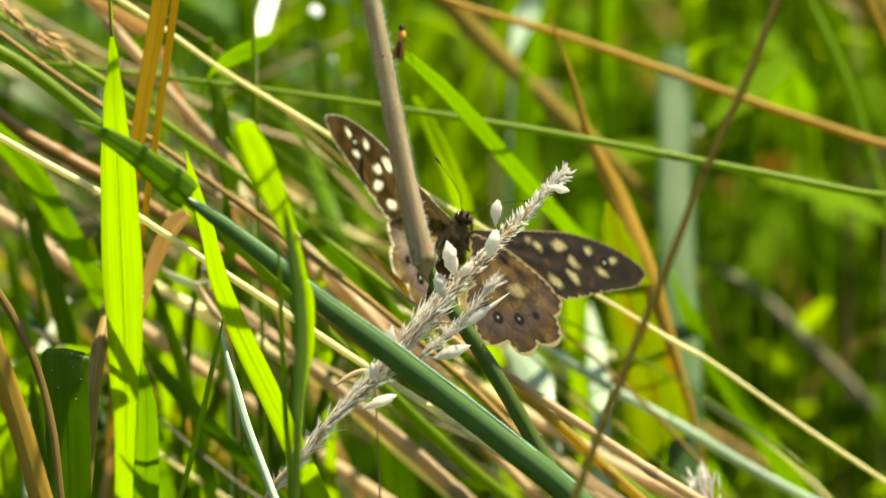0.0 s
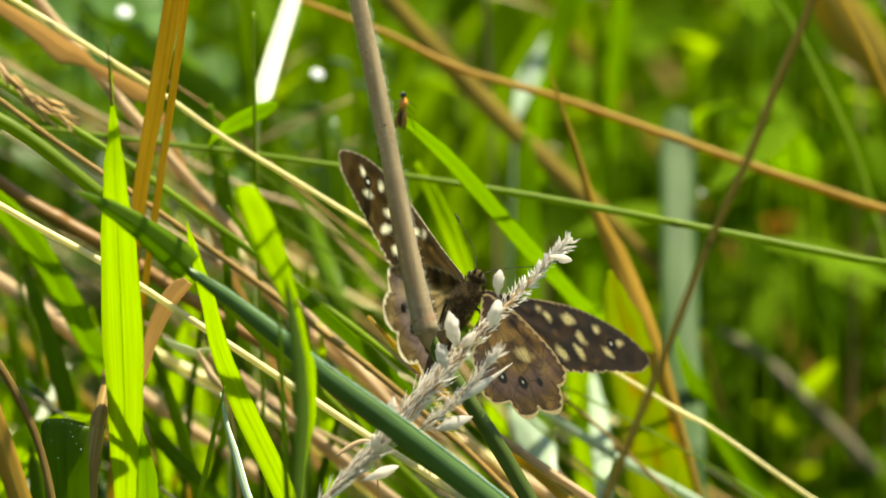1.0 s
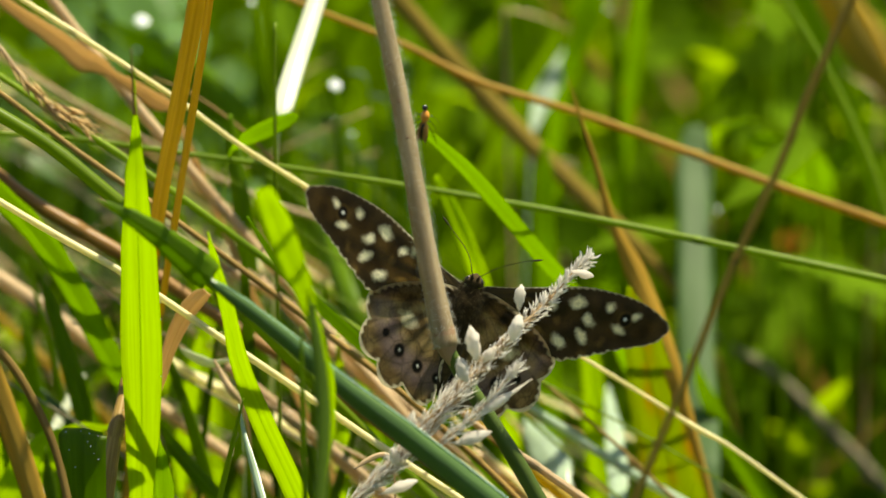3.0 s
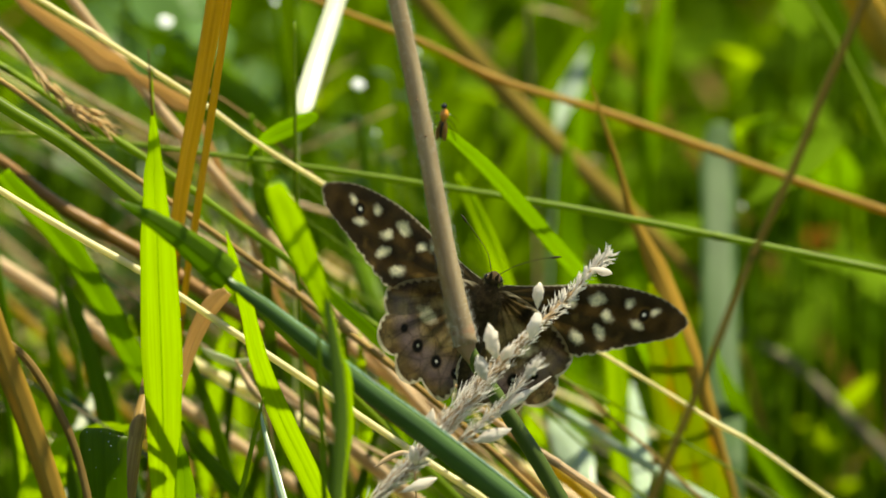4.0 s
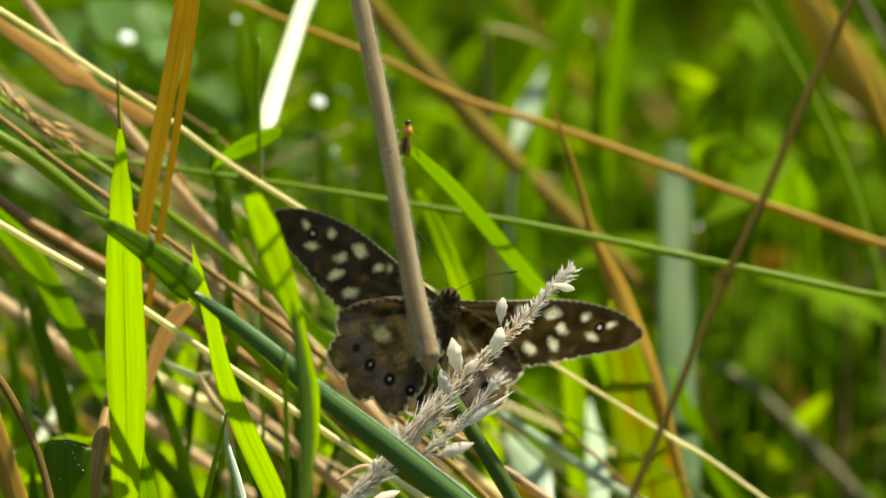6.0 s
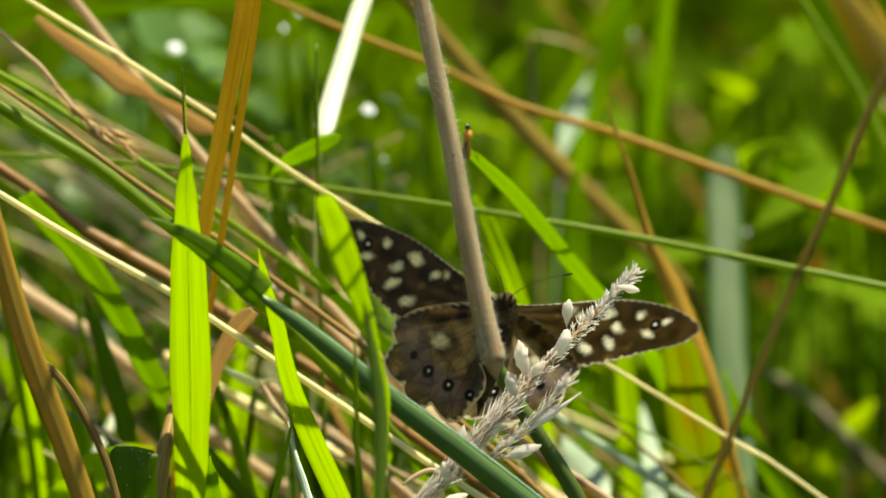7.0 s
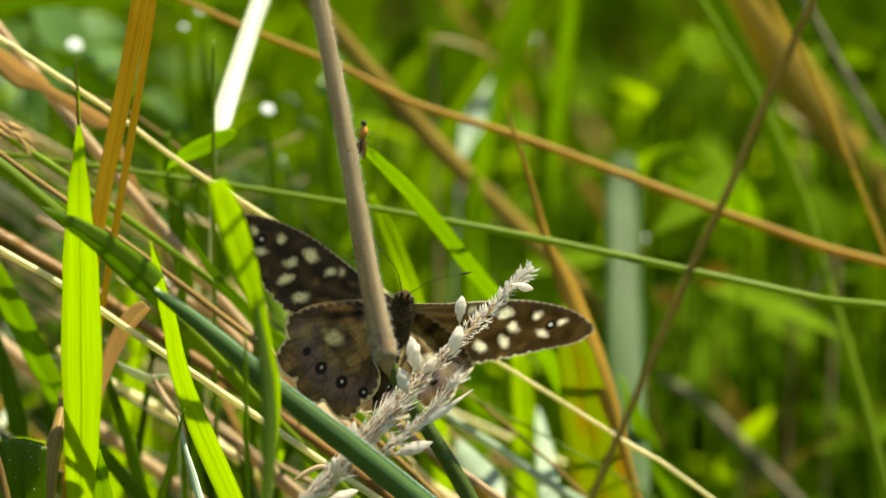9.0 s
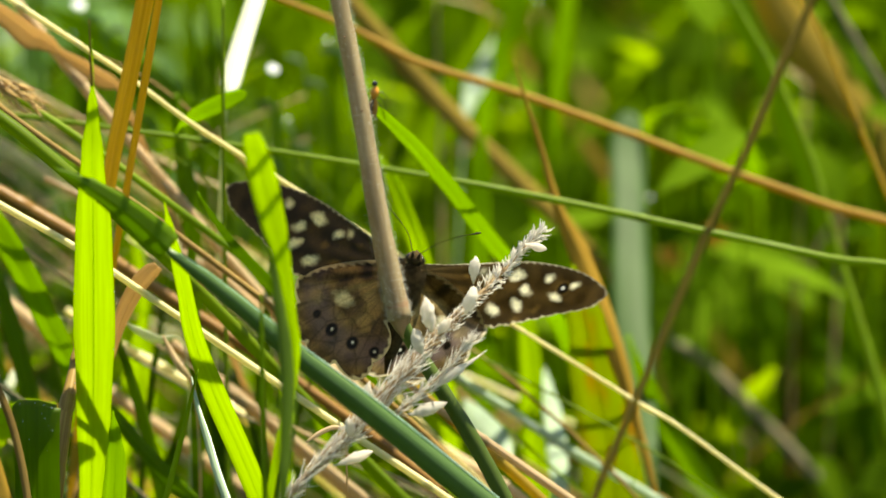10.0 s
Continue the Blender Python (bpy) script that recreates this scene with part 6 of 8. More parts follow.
stem("green_straw", [(-64.9, 80.5, 165.4), (-56.5, 78.9, 158.8), (-48.2, 77.3, 152.1), (-39.9, 75.7, 145.3), (-31.5, 74.0, 138.5), (16.1, 64.5, 99.4), (39.9, 59.8, -12.0)],
    [0.15, 0.18, 0.20, 0.23, 0.26, 0.26, 0.23], LEAF_STEM, "thin green stalk in the tangle", group="thin straws of the tangle")
stem("dry_straw", [(-9.3, 109.5, 192.7), (-18.5, 108.3, 188.8), (-27.6, 107.2, 184.9), (-36.8, 106.2, 181.0), (-45.9, 105.1, 177.2), (-94.6, 99.4, 115.2), (-115.4, 96.9, -12.0)],
    [0.34, 0.30, 0.27, 0.24, 0.20, 0.20, 0.18], STRAW_PINK, "thin tan straw in the tangle", group="thin straws of the tangle")
stem("dry_straw", [(-26.4, 103.1, 172.1), (-32.8, 101.6, 166.5), (-39.2, 100.3, 161.5), (-45.6, 99.1, 157.1), (-52.0, 98.0, 153.2), (-110.7, 88.4, 118.3), (-140.0, 83.6, -12.0)],
    [0.45, 0.40, 0.36, 0.31, 0.27, 0.27, 0.24], STRAW_BROWN, "thin brown straw in the tangle", group="thin straws of the tangle")
stem("green_straw", [(-70.8, 118.0, 172.1), (-66.2, 117.2, 168.6), (-61.6, 116.6, 166.1), (-57.0, 116.2, 164.5), (-52.4, 116.1, 163.7), (-3.4, 114.6, 106.4), (17.6, 114.0, -12.0)],
    [0.32, 0.37, 0.42, 0.48, 0.53, 0.53, 0.48], LEAF_STEM, "thin green stalk in the tangle", group="thin straws of the tangle")
stem("dry_straw", [(-45.2, 42.5, 181.4), (-41.5, 42.2, 180.0), (-37.8, 41.8, 178.4), (-34.0, 41.3, 176.4), (-30.3, 40.8, 174.2), (36.4, 31.3, 134.0), (69.7, 26.5, -12.0)],
    [0.21, 0.25, 0.28, 0.32, 0.35, 0.35, 0.32], STRAW_GREY, "thin grey straw in the tangle", group="thin straws of the tangle")
stem("dry_straw", [(-68.6, 70.5, 168.5), (-61.1, 69.4, 164.2), (-53.7, 68.5, 160.2), (-46.2, 67.7, 156.6), (-38.8, 66.9, 153.3), (10.0, 62.0, 99.6), (30.9, 59.9, -12.0)],
    [0.18, 0.21, 0.24, 0.26, 0.29, 0.29, 0.26], STRAW_GREY, "thin grey straw in the tangle", group="thin straws of the tangle")
stem("green_straw", [(-25.6, 116.9, 194.0), (-17.5, 115.4, 187.9), (-9.3, 113.7, 181.1), (-1.1, 111.9, 173.5), (7.0, 109.8, 165.1), (58.3, 97.0, 112.9), (83.9, 90.6, -12.0)],
    [0.16, 0.18, 0.21, 0.23, 0.26, 0.26, 0.23], LEAF_STEM, "thin green stalk in the tangle", group="thin straws of the tangle")
stem("dry_straw", [(-36.3, 116.5, 160.7), (-42.6, 115.8, 158.5), (-48.8, 115.2, 156.5), (-55.0, 114.7, 154.7), (-61.3, 114.2, 153.1), (-110.1, 110.5, 99.5), (-131.1, 108.9, -12.0)],
    [0.39, 0.35, 0.31, 0.27, 0.23, 0.23, 0.21], STRAW_PINK, "thin tan straw in the tangle", group="thin straws of the tangle")
stem("dry_straw", [(-50.0, 78.5, 179.8), (-43.1, 77.9, 177.3), (-36.2, 77.1, 173.8), (-29.3, 76.0, 169.2), (-22.3, 74.7, 163.6), (34.4, 63.6, 118.0), (62.7, 58.1, -12.0)],
    [0.15, 0.17, 0.20, 0.22, 0.25, 0.25, 0.22], STRAW_BROWN, "thin brown straw in the tangle", group="thin straws of the tangle")
stem("dry_straw", [(-27.4, 47.7, 189.4), (-23.2, 47.1, 186.7), (-19.0, 46.3, 183.6), (-14.7, 45.5, 180.0), (-10.5, 44.5, 176.0), (46.2, 31.4, 122.3), (74.5, 24.8, -12.0)],
    [0.24, 0.28, 0.32, 0.36, 0.40, 0.40, 0.36], STRAW_PINK, "thin tan straw in the tangle", group="thin straws of the tangle")
stem("dry_straw", [(-31.8, 85.5, 185.5), (-26.4, 84.7, 182.0), (-21.1, 83.6, 177.7), (-15.8, 82.3, 172.4), (-10.4, 80.8, 166.3), (38.0, 67.2, 111.0), (62.3, 60.4, -12.0)],
    [0.29, 0.34, 0.39, 0.44, 0.49, 0.49, 0.44], STRAW_BROWN, "thin brown straw in the tangle", group="thin straws of the tangle")
stem("green_straw", [(-59.3, 68.7, 195.8), (-50.4, 67.3, 189.7), (-41.5, 65.9, 184.0), (-32.7, 64.6, 178.6), (-23.8, 63.4, 173.5), (24.8, 56.9, 112.8), (45.6, 54.1, -12.0)],
    [0.26, 0.31, 0.35, 0.40, 0.44, 0.44, 0.40], LEAF_STEM, "thin green stalk in the tangle", group="thin straws of the tangle")
stem("green_straw", [(-24.8, 87.6, 192.8), (-16.1, 85.9, 185.8), (-7.3, 84.0, 177.9), (1.4, 81.9, 169.2), (10.2, 79.6, 159.7), (58.0, 66.8, 107.6), (81.9, 60.4, -12.0)],
    [0.18, 0.22, 0.25, 0.28, 0.31, 0.31, 0.28], LEAF_STEM, "thin green stalk in the tangle", group="thin straws of the tangle")
stem("dry_straw", [(-8.5, 120.3, 184.4), (-16.1, 119.6, 182.1), (-23.8, 118.7, 178.7), (-31.4, 117.5, 174.2), (-39.0, 116.0, 168.7), (-99.8, 104.0, 124.9), (-130.2, 98.1, -12.0)],
    [0.25, 0.23, 0.20, 0.18, 0.15, 0.15, 0.14], STRAW_PINK, "thin tan straw in the tangle", group="thin straws of the tangle")
stem("dry_straw", [(-40.1, 84.5, 163.3), (-36.0, 83.8, 160.5), (-31.8, 83.2, 158.0), (-27.6, 82.7, 155.7), (-23.5, 82.2, 153.7), (25.2, 76.8, 99.9), (46.1, 74.4, -12.0)],
    [0.23, 0.26, 0.30, 0.34, 0.38, 0.38, 0.34], STRAW_GREY, "thin grey straw in the tangle", group="thin straws of the tangle")
stem("dry_straw", [(-35.3, 52.6, 210.0), (-31.4, 52.3, 208.5), (-27.5, 51.7, 206.2), (-23.6, 51.0, 203.2), (-19.7, 50.1, 199.5), (44.6, 35.3, 138.6), (76.8, 27.8, -12.0)],
    [0.26, 0.30, 0.34, 0.38, 0.43, 0.43, 0.38], STRAW_BROWN, "thin brown straw in the tangle", group="thin straws of the tangle")
stem("green_straw", [(-32.0, 126.8, 193.2), (-27.8, 126.2, 190.3), (-23.6, 125.7, 188.2), (-19.4, 125.3, 186.7), (-15.2, 125.2, 185.9), (33.8, 123.3, 120.8), (54.7, 122.5, -12.0)],
    [0.28, 0.33, 0.38, 0.42, 0.47, 0.47, 0.42], LEAF_STEM, "thin green stalk in the tangle", group="thin straws of the tangle")
stem("dry_straw", [(-42.0, 113.1, 155.4), (-37.8, 112.2, 151.6), (-33.6, 111.4, 148.3), (-29.3, 110.8, 145.5), (-25.1, 110.2, 143.3), (23.5, 104.1, 93.1), (44.3, 101.4, -12.0)],
    [0.32, 0.37, 0.43, 0.48, 0.53, 0.53, 0.48], STRAW_GREY, "thin grey straw in the tangle", group="thin straws of the tangle")
stem("green_straw", [(-33.7, 49.9, 204.4), (-27.6, 48.7, 199.7), (-21.6, 47.6, 195.2), (-15.5, 46.6, 190.8), (-9.5, 45.6, 186.6), (58.9, 34.2, 139.2), (93.1, 28.5, -12.0)],
    [0.16, 0.19, 0.22, 0.24, 0.27, 0.27, 0.24], LEAF_STEM, "thin green stalk in the tangle", group="thin straws of the tangle")
stem("dry_straw", [(-38.4, 71.4, 180.9), (-30.5, 70.3, 176.2), (-22.6, 69.3, 171.8), (-14.8, 68.3, 167.7), (-6.9, 67.5, 164.0), (41.8, 62.1, 106.6), (62.7, 59.8, -12.0)],
    [0.25, 0.29, 0.33, 0.37, 0.41, 0.41, 0.37], STRAW_BROWN, "thin brown straw in the tangle", group="thin straws of the tangle")
stem("green_straw", [(-24.3, 68.6, 188.3), (-19.3, 67.4, 183.4), (-14.2, 66.4, 179.4), (-9.1, 65.7, 176.3), (-4.0, 65.2, 174.1), (44.7, 60.4, 113.2), (65.6, 58.3, -12.0)],
    [0.27, 0.31, 0.36, 0.40, 0.45, 0.45, 0.40], LEAF_STEM, "thin green stalk in the tangle", group="thin straws of the tangle")
stem("dry_straw", [(-54.8, 46.5, 166.8), (-48.7, 45.8, 163.9), (-42.6, 45.0, 160.5), (-36.4, 44.1, 156.7), (-30.3, 43.1, 152.4), (25.4, 33.8, 113.5), (53.3, 29.1, -12.0)],
    [0.27, 0.32, 0.36, 0.41, 0.45, 0.45, 0.41], STRAW_PALE, "thin pale straw in the tangle", group="thin straws of the tangle")
stem("dry_straw", [(-52.8, 41.9, 195.3), (-44.7, 40.3, 189.0), (-36.6, 38.9, 183.1), (-28.6, 37.6, 177.6), (-20.5, 36.4, 172.5), (44.4, 26.5, 131.0), (76.8, 21.6, -12.0)],
    [0.26, 0.31, 0.35, 0.39, 0.44, 0.44, 0.39], STRAW_PINK, "thin tan straw in the tangle", group="thin straws of the tangle")
stem("dry_straw", [(-23.3, 79.3, 157.8), (-29.3, 78.6, 155.3), (-35.4, 77.7, 151.9), (-41.5, 76.5, 147.4), (-47.5, 75.0, 141.9), (-94.1, 63.7, 99.8), (-117.4, 58.0, -12.0)],
    [0.44, 0.40, 0.36, 0.31, 0.27, 0.27, 0.24], STRAW_GREY, "thin grey straw in the tangle", group="thin straws of the tangle")
stem("green_straw", [(-51.4, 113.3, 152.8), (-45.3, 112.2, 148.4), (-39.1, 111.1, 143.7), (-33.0, 109.9, 138.7), (-26.9, 108.6, 133.4), (18.0, 99.2, 94.7), (40.5, 94.5, -12.0)],
    [0.30, 0.35, 0.41, 0.46, 0.51, 0.51, 0.46], LEAF_STEM, "thin green stalk in the tangle", group="thin straws of the tangle")
stem("dry_straw", [(-67.6, 124.0, 178.3), (-62.7, 123.6, 176.5), (-57.8, 123.1, 174.3), (-52.9, 122.5, 171.6), (-48.0, 121.7, 168.5), (15.4, 112.1, 128.1), (47.1, 107.3, -12.0)],
    [0.25, 0.30, 0.34, 0.38, 0.42, 0.42, 0.38], STRAW_PALE, "thin pale straw in the tangle", group="thin straws of the tangle")
stem("green_straw", [(-26.2, 51.0, 201.5), (-19.0, 49.9, 196.6), (-11.8, 48.5, 190.8), (-4.5, 46.9, 184.3), (2.7, 45.1, 176.9), (57.7, 31.4, 120.9), (85.1, 24.5, -12.0)],
    [0.21, 0.24, 0.28, 0.31, 0.35, 0.35, 0.31], LEAF_STEM, "thin green stalk in the tangle", group="thin straws of the tangle")
stem("green_straw", [(-35.0, 58.4, 182.7), (-28.1, 57.2, 177.8), (-21.3, 55.7, 171.9), (-14.4, 54.1, 165.0), (-7.5, 52.1, 157.1), (38.3, 39.2, 104.8), (61.2, 32.8, -12.0)],
    [0.20, 0.24, 0.27, 0.31, 0.34, 0.34, 0.31], LEAF_STEM, "thin green stalk in the tangle", group="thin straws of the tangle")
stem("dry_straw", [(-24.7, 100.7, 178.3), (-30.5, 99.8, 174.9), (-36.4, 99.0, 172.4), (-42.2, 98.5, 170.6), (-48.0, 98.2, 169.7), (-96.9, 95.7, 110.3), (-117.9, 94.6, -12.0)],
    [0.30, 0.27, 0.24, 0.21, 0.18, 0.18, 0.16], STRAW_PINK, "thin tan straw in the tangle", group="thin straws of the tangle")
stem("dry_straw", [(-0.9, 91.3, 162.1), (-8.9, 89.2, 154.4), (-17.0, 87.4, 147.7), (-25.1, 85.9, 141.9), (-33.1, 84.5, 137.2), (-85.7, 76.0, 106.0), (-112.0, 71.7, -12.0)],
    [0.31, 0.28, 0.25, 0.22, 0.19, 0.19, 0.17], STRAW_GREY, "thin grey straw in the tangle", group="thin straws of the tangle")
stem("dry_straw", [(-65.7, 88.9, 195.8), (-56.9, 87.3, 189.0), (-48.0, 85.6, 182.2), (-39.2, 84.0, 175.4), (-30.3, 82.3, 168.5), (28.9, 71.2, 122.5), (58.5, 65.6, -12.0)],
    [0.16, 0.18, 0.21, 0.24, 0.26, 0.26, 0.24], STRAW_PINK, "thin tan straw in the tangle", group="thin straws of the tangle")
blade("small_leaf", [(-16.0, 97.9, 194.0), (-15.2, 97.9, 194.1), (-14.3, 98.0, 194.1), (-13.5, 97.7, 193.7), (-13.1, 96.7, 189.0), (-12.9, 96.0, 170.1), (-12.8, 91.1, 135.0), (-12.7, 82.8, 74.8), (-12.6, 78.6, -12.0)],
    [0.22, 0.89, 0.96, 0.37, 0.19, 0.19, 0.19, 0.19, 0.17], LEAF_PALE, "small pale green leaf, soft behind", turn=-21.687635249132686, fold=0.1, group="small pale leaves")
blade("small_leaf", [(-12.8, 102.5, 190.4), (-12.4, 102.3, 190.3), (-11.6, 102.1, 190.0), (-10.9, 101.5, 189.4), (-10.6, 100.9, 185.1), (-10.5, 100.1, 166.1), (-10.4, 95.9, 133.6), (-10.2, 88.2, 74.0), (-10.1, 84.4, -12.0)],
    [0.22, 0.68, 0.73, 0.37, 0.19, 0.19, 0.19, 0.19, 0.17], LEAF_PALE, "small pale green leaf, soft behind", turn=0.16692480313250257, fold=0.1, group="small pale leaves")
blade("small_leaf", [(-10.9, 106.8, 186.8), (-10.4, 106.6, 186.7), (-9.6, 106.4, 186.4), (-8.9, 105.8, 185.7), (-8.5, 105.1, 181.5), (-8.4, 104.3, 162.3), (-8.3, 100.7, 132.2), (-8.1, 93.7, 73.1), (-8.0, 90.2, -12.0)],
    [0.22, 0.73, 0.78, 0.37, 0.19, 0.19, 0.19, 0.19, 0.17], LEAF_PALE, "small pale green leaf, soft behind", turn=3.2562280906971637, fold=0.1, group="small pale leaves")
blade("small_leaf", [(-17.4, 92.0, 190.6), (-16.9, 91.9, 190.6), (-16.1, 91.9, 190.5), (-15.5, 91.4, 190.1), (-15.1, 90.6, 185.6), (-15.0, 89.9, 166.7), (-15.0, 86.3, 136.5), (-14.9, 79.0, 75.5), (-14.8, 75.4, -12.0)],
    [0.22, 0.69, 0.75, 0.37, 0.18, 0.19, 0.19, 0.19, 0.17], LEAF_PALE, "small pale green leaf, soft behind", turn=-7.2588237362738575, fold=0.1, group="small pale leaves")
blade("small_leaf", [(-9.7, 113.6, 193.7), (-8.9, 113.5, 193.6), (-7.9, 113.4, 193.4), (-7.0, 112.8, 192.9), (-6.6, 112.1, 188.5), (-6.4, 111.3, 169.2), (-6.2, 105.6, 130.7), (-6.0, 96.9, 72.5), (-5.9, 92.6, -12.0)],
    [0.23, 0.95, 1.02, 0.38, 0.19, 0.19, 0.20, 0.20, 0.18], LEAF_PALE, "small pale green leaf, soft behind", turn=13.503922114932543, fold=0.1, group="small pale leaves")
blade("small_leaf", [(-14.9, 95.6, 185.9), (-14.3, 95.7, 186.1), (-13.4, 96.0, 186.3), (-12.7, 95.9, 186.3), (-12.3, 94.7, 181.1), (-12.1, 93.9, 162.2), (-12.1, 91.1, 135.0), (-12.0, 84.8, 74.6), (-11.9, 81.7, -12.0)],
    [0.22, 0.81, 0.87, 0.37, 0.19, 0.19, 0.19, 0.19, 0.17], LEAF_PALE, "small pale green leaf, soft behind", turn=-23.34314832131912, fold=0.1, group="small pale leaves")
blade("small_leaf", [(-7.7, 119.4, 196.7), (-6.6, 119.4, 196.7), (-5.4, 119.4, 196.7), (-4.3, 119.0, 196.3), (-3.7, 118.1, 191.6), (-3.5, 117.3, 172.3), (-3.3, 110.4, 129.3), (-3.0, 101.2, 71.8), (-2.9, 96.6, -12.0)],
    [0.23, 1.23, 1.33, 0.38, 0.19, 0.19, 0.20, 0.20, 0.18], LEAF_PALE, "small pale green leaf, soft behind", turn=5.425707428154752, fold=0.1, group="small pale leaves")
blade("small_leaf", [(-12.2, 109.6, 198.0), (-11.4, 109.4, 197.8), (-10.5, 109.2, 197.6), (-9.6, 108.7, 196.9), (-9.2, 108.0, 192.7), (-9.0, 107.2, 173.5), (-8.9, 100.7, 132.2), (-8.7, 91.6, 73.4), (-8.6, 87.0, -12.0)],
    [0.22, 0.91, 0.98, 0.37, 0.19, 0.19, 0.20, 0.20, 0.18], LEAF_PALE, "small pale green leaf, soft behind", turn=14.765713015465714, fold=0.1, group="small pale leaves")
blade("small_leaf", [(-35.7, 109.4, 200.8), (-35.0, 109.6, 201.0), (-34.1, 109.9, 201.4), (-33.3, 109.9, 201.3), (-32.9, 108.6, 196.1), (-32.9, 107.8, 177.0), (-32.8, 100.5, 132.1), (-32.7, 90.8, 73.4), (-32.7, 86.0, -12.0)],
    [0.22, 0.85, 0.92, 0.37, 0.19, 0.19, 0.20, 0.20, 0.18], LEAF_PALE, "small pale green leaf, soft behind", turn=10.454160075322271, fold=0.1, group="small pale leaves")
blade("small_leaf", [(-38.6, 105.6, 203.9), (-37.8, 105.5, 203.8), (-36.8, 105.3, 203.6), (-36.0, 104.8, 203.0), (-35.5, 104.0, 198.6), (-35.5, 103.3, 179.6), (-35.4, 95.6, 133.5), (-35.3, 85.8, 74.3), (-35.3, 80.8, -12.0)],
    [0.22, 0.92, 0.99, 0.37, 0.19, 0.19, 0.20, 0.20, 0.18], LEAF_PALE, "small pale green leaf, soft behind", turn=-24.73725701604177, fold=0.1, group="small pale leaves")


# ---- unseen stalks added above the view, arching over from the side; their shadows stripe the blunt blade ----
for x, y, z in ((-1.9, -37.0, 256.5), (-0.5, -34.4, 252.5), (2.6, -31.6, 251.5)):
    stem("green_straw", [(x + 6, y - 7.3, z - 2), (x, y, z), (x - 16, y + 19, z + 3), (x - 42, y + 46, z + 4), (x - 75, y + 72, z - 3), (x - 120, y + 96, z - 42), (x - 160, y + 110, 120), (x - 176, y + 116, -12)],
        [0.3, 0.7, 0.75, 0.8, 0.9, 1.0, 1.1, 1.1], LEAF_STEM, "unseen slender green stalk added above to cast shadow stripes", group="stalks arching over")


# ---- tiny droplets on two blades ----
def droplets(parent, places):
    rng = random.Random(len(places))
    verts, faces, uvs = [], [], []
    for p in places:
        q, r = Vector(p) * MM, rng.uniform(0.035, 0.08) * MM
        pod(verts, faces, uvs, q - Vector((0, 0, r)), q + Vector((0, 0, r)), 2 * r, 1.0, 0.5, 8, 6)
    tagged(part("droplets", mesh_from("droplets", verts, faces, uvs), DEW, parent, "tiny water droplets, coloured white for their glint"), kind="stuff")


droplets(tall_blade, [(-32.1, -5.0, 199.1), (-32.1, -3.5, 195.9), (-32.1, -2.5, 193.6), (-32.3, 0.9, 185.8), (-32.4, 3.0, 181.1), (-32.6, 6.5, 173.1), (-32.7, 7.2, 171.5), (-32.8, 8.2, 169.1), (-36.7, -3.3, 195.2), (-36.8, -2.4, 193.3), (-36.9, -0.9, 189.8), (-36.9, 3.0, 181.1), (-36.9, 4.5, 177.5), (-37.0, 6.8, 172.3)])
droplets(dark_leaf, [(-42.9, -9.9, 182.0), (-41.2, -9.9, 182.1), (-40.2, -9.8, 181.8), (-39.2, -9.8, 181.5), (-40.4, -9.7, 180.8), (-40.1, -9.7, 180.2), (-39.7, -9.6, 179.3), (-39.2, -9.5, 178.6), (-41.9, -9.5, 177.6), (-42.6, -9.7, 179.8), (-39.8, -9.4, 176.2)])


# ---- the rolled rush leaf ----
def rush():
    thing = stem("rush_leaf", [(-26.5, -23.4, 204.5), (-24.6, -23.8, 203.0), (-21.4, -23.3, 200.5), (-16.3, -23.3, 196.3), (-11.7, -23.3, 192.2), (-2.6, -23.0, 184.9), (8.5, -22.2, 175.5), (18.4, -22.2, 167.0), (62.0, -22.0, 120.0), (85.0, -22.0, -12.0)],
        [0.25, 1.1, 1.8, 2.1, 2.45, 2.85, 3.1, 3.2, 3.2, 3.0], LEAF_BLUE, "thick rolled green rush leaf crossing before the seed head", joints=0)
    # added pale strip that draws the highlight on the upper edge
    part("rolled_edge", tube_mesh("rolled_edge", [(-24.2, -24.1, 203.5), (-20.9, -23.6, 201.1), (-15.7, -23.6, 197.0), (-11.0, -23.6, 193.1), (-1.7, -23.2, 186.0), (9.5, -22.4, 176.7), (19.4, -22.4, 168.2)],
        [0.14, 0.16, 0.24, 0.26, 0.3, 0.32, 0.34], 8, 0.0), LEAF_LIT_EDGE, thing, "pale bluish strip for the lit upper edge")
    part("leaf_tip", blade_mesh("leaf_tip", [(-38.5, -26.0, 213.9), (-36.4, -26.0, 212.8), (-33.9, -26.0, 211.3), (-31.2, -26.0, 209.4), (-28.6, -25.5, 207.1), (-26.5, -25.0, 205.1), (-25.4, -25.0, 204.2)],
        [0.13, 0.97, 2.19, 2.90, 3.55, 3.88, 3.36], -10, 0.42), LEAF_GREEN, thing, "flat pointed dark green tip")


rush()


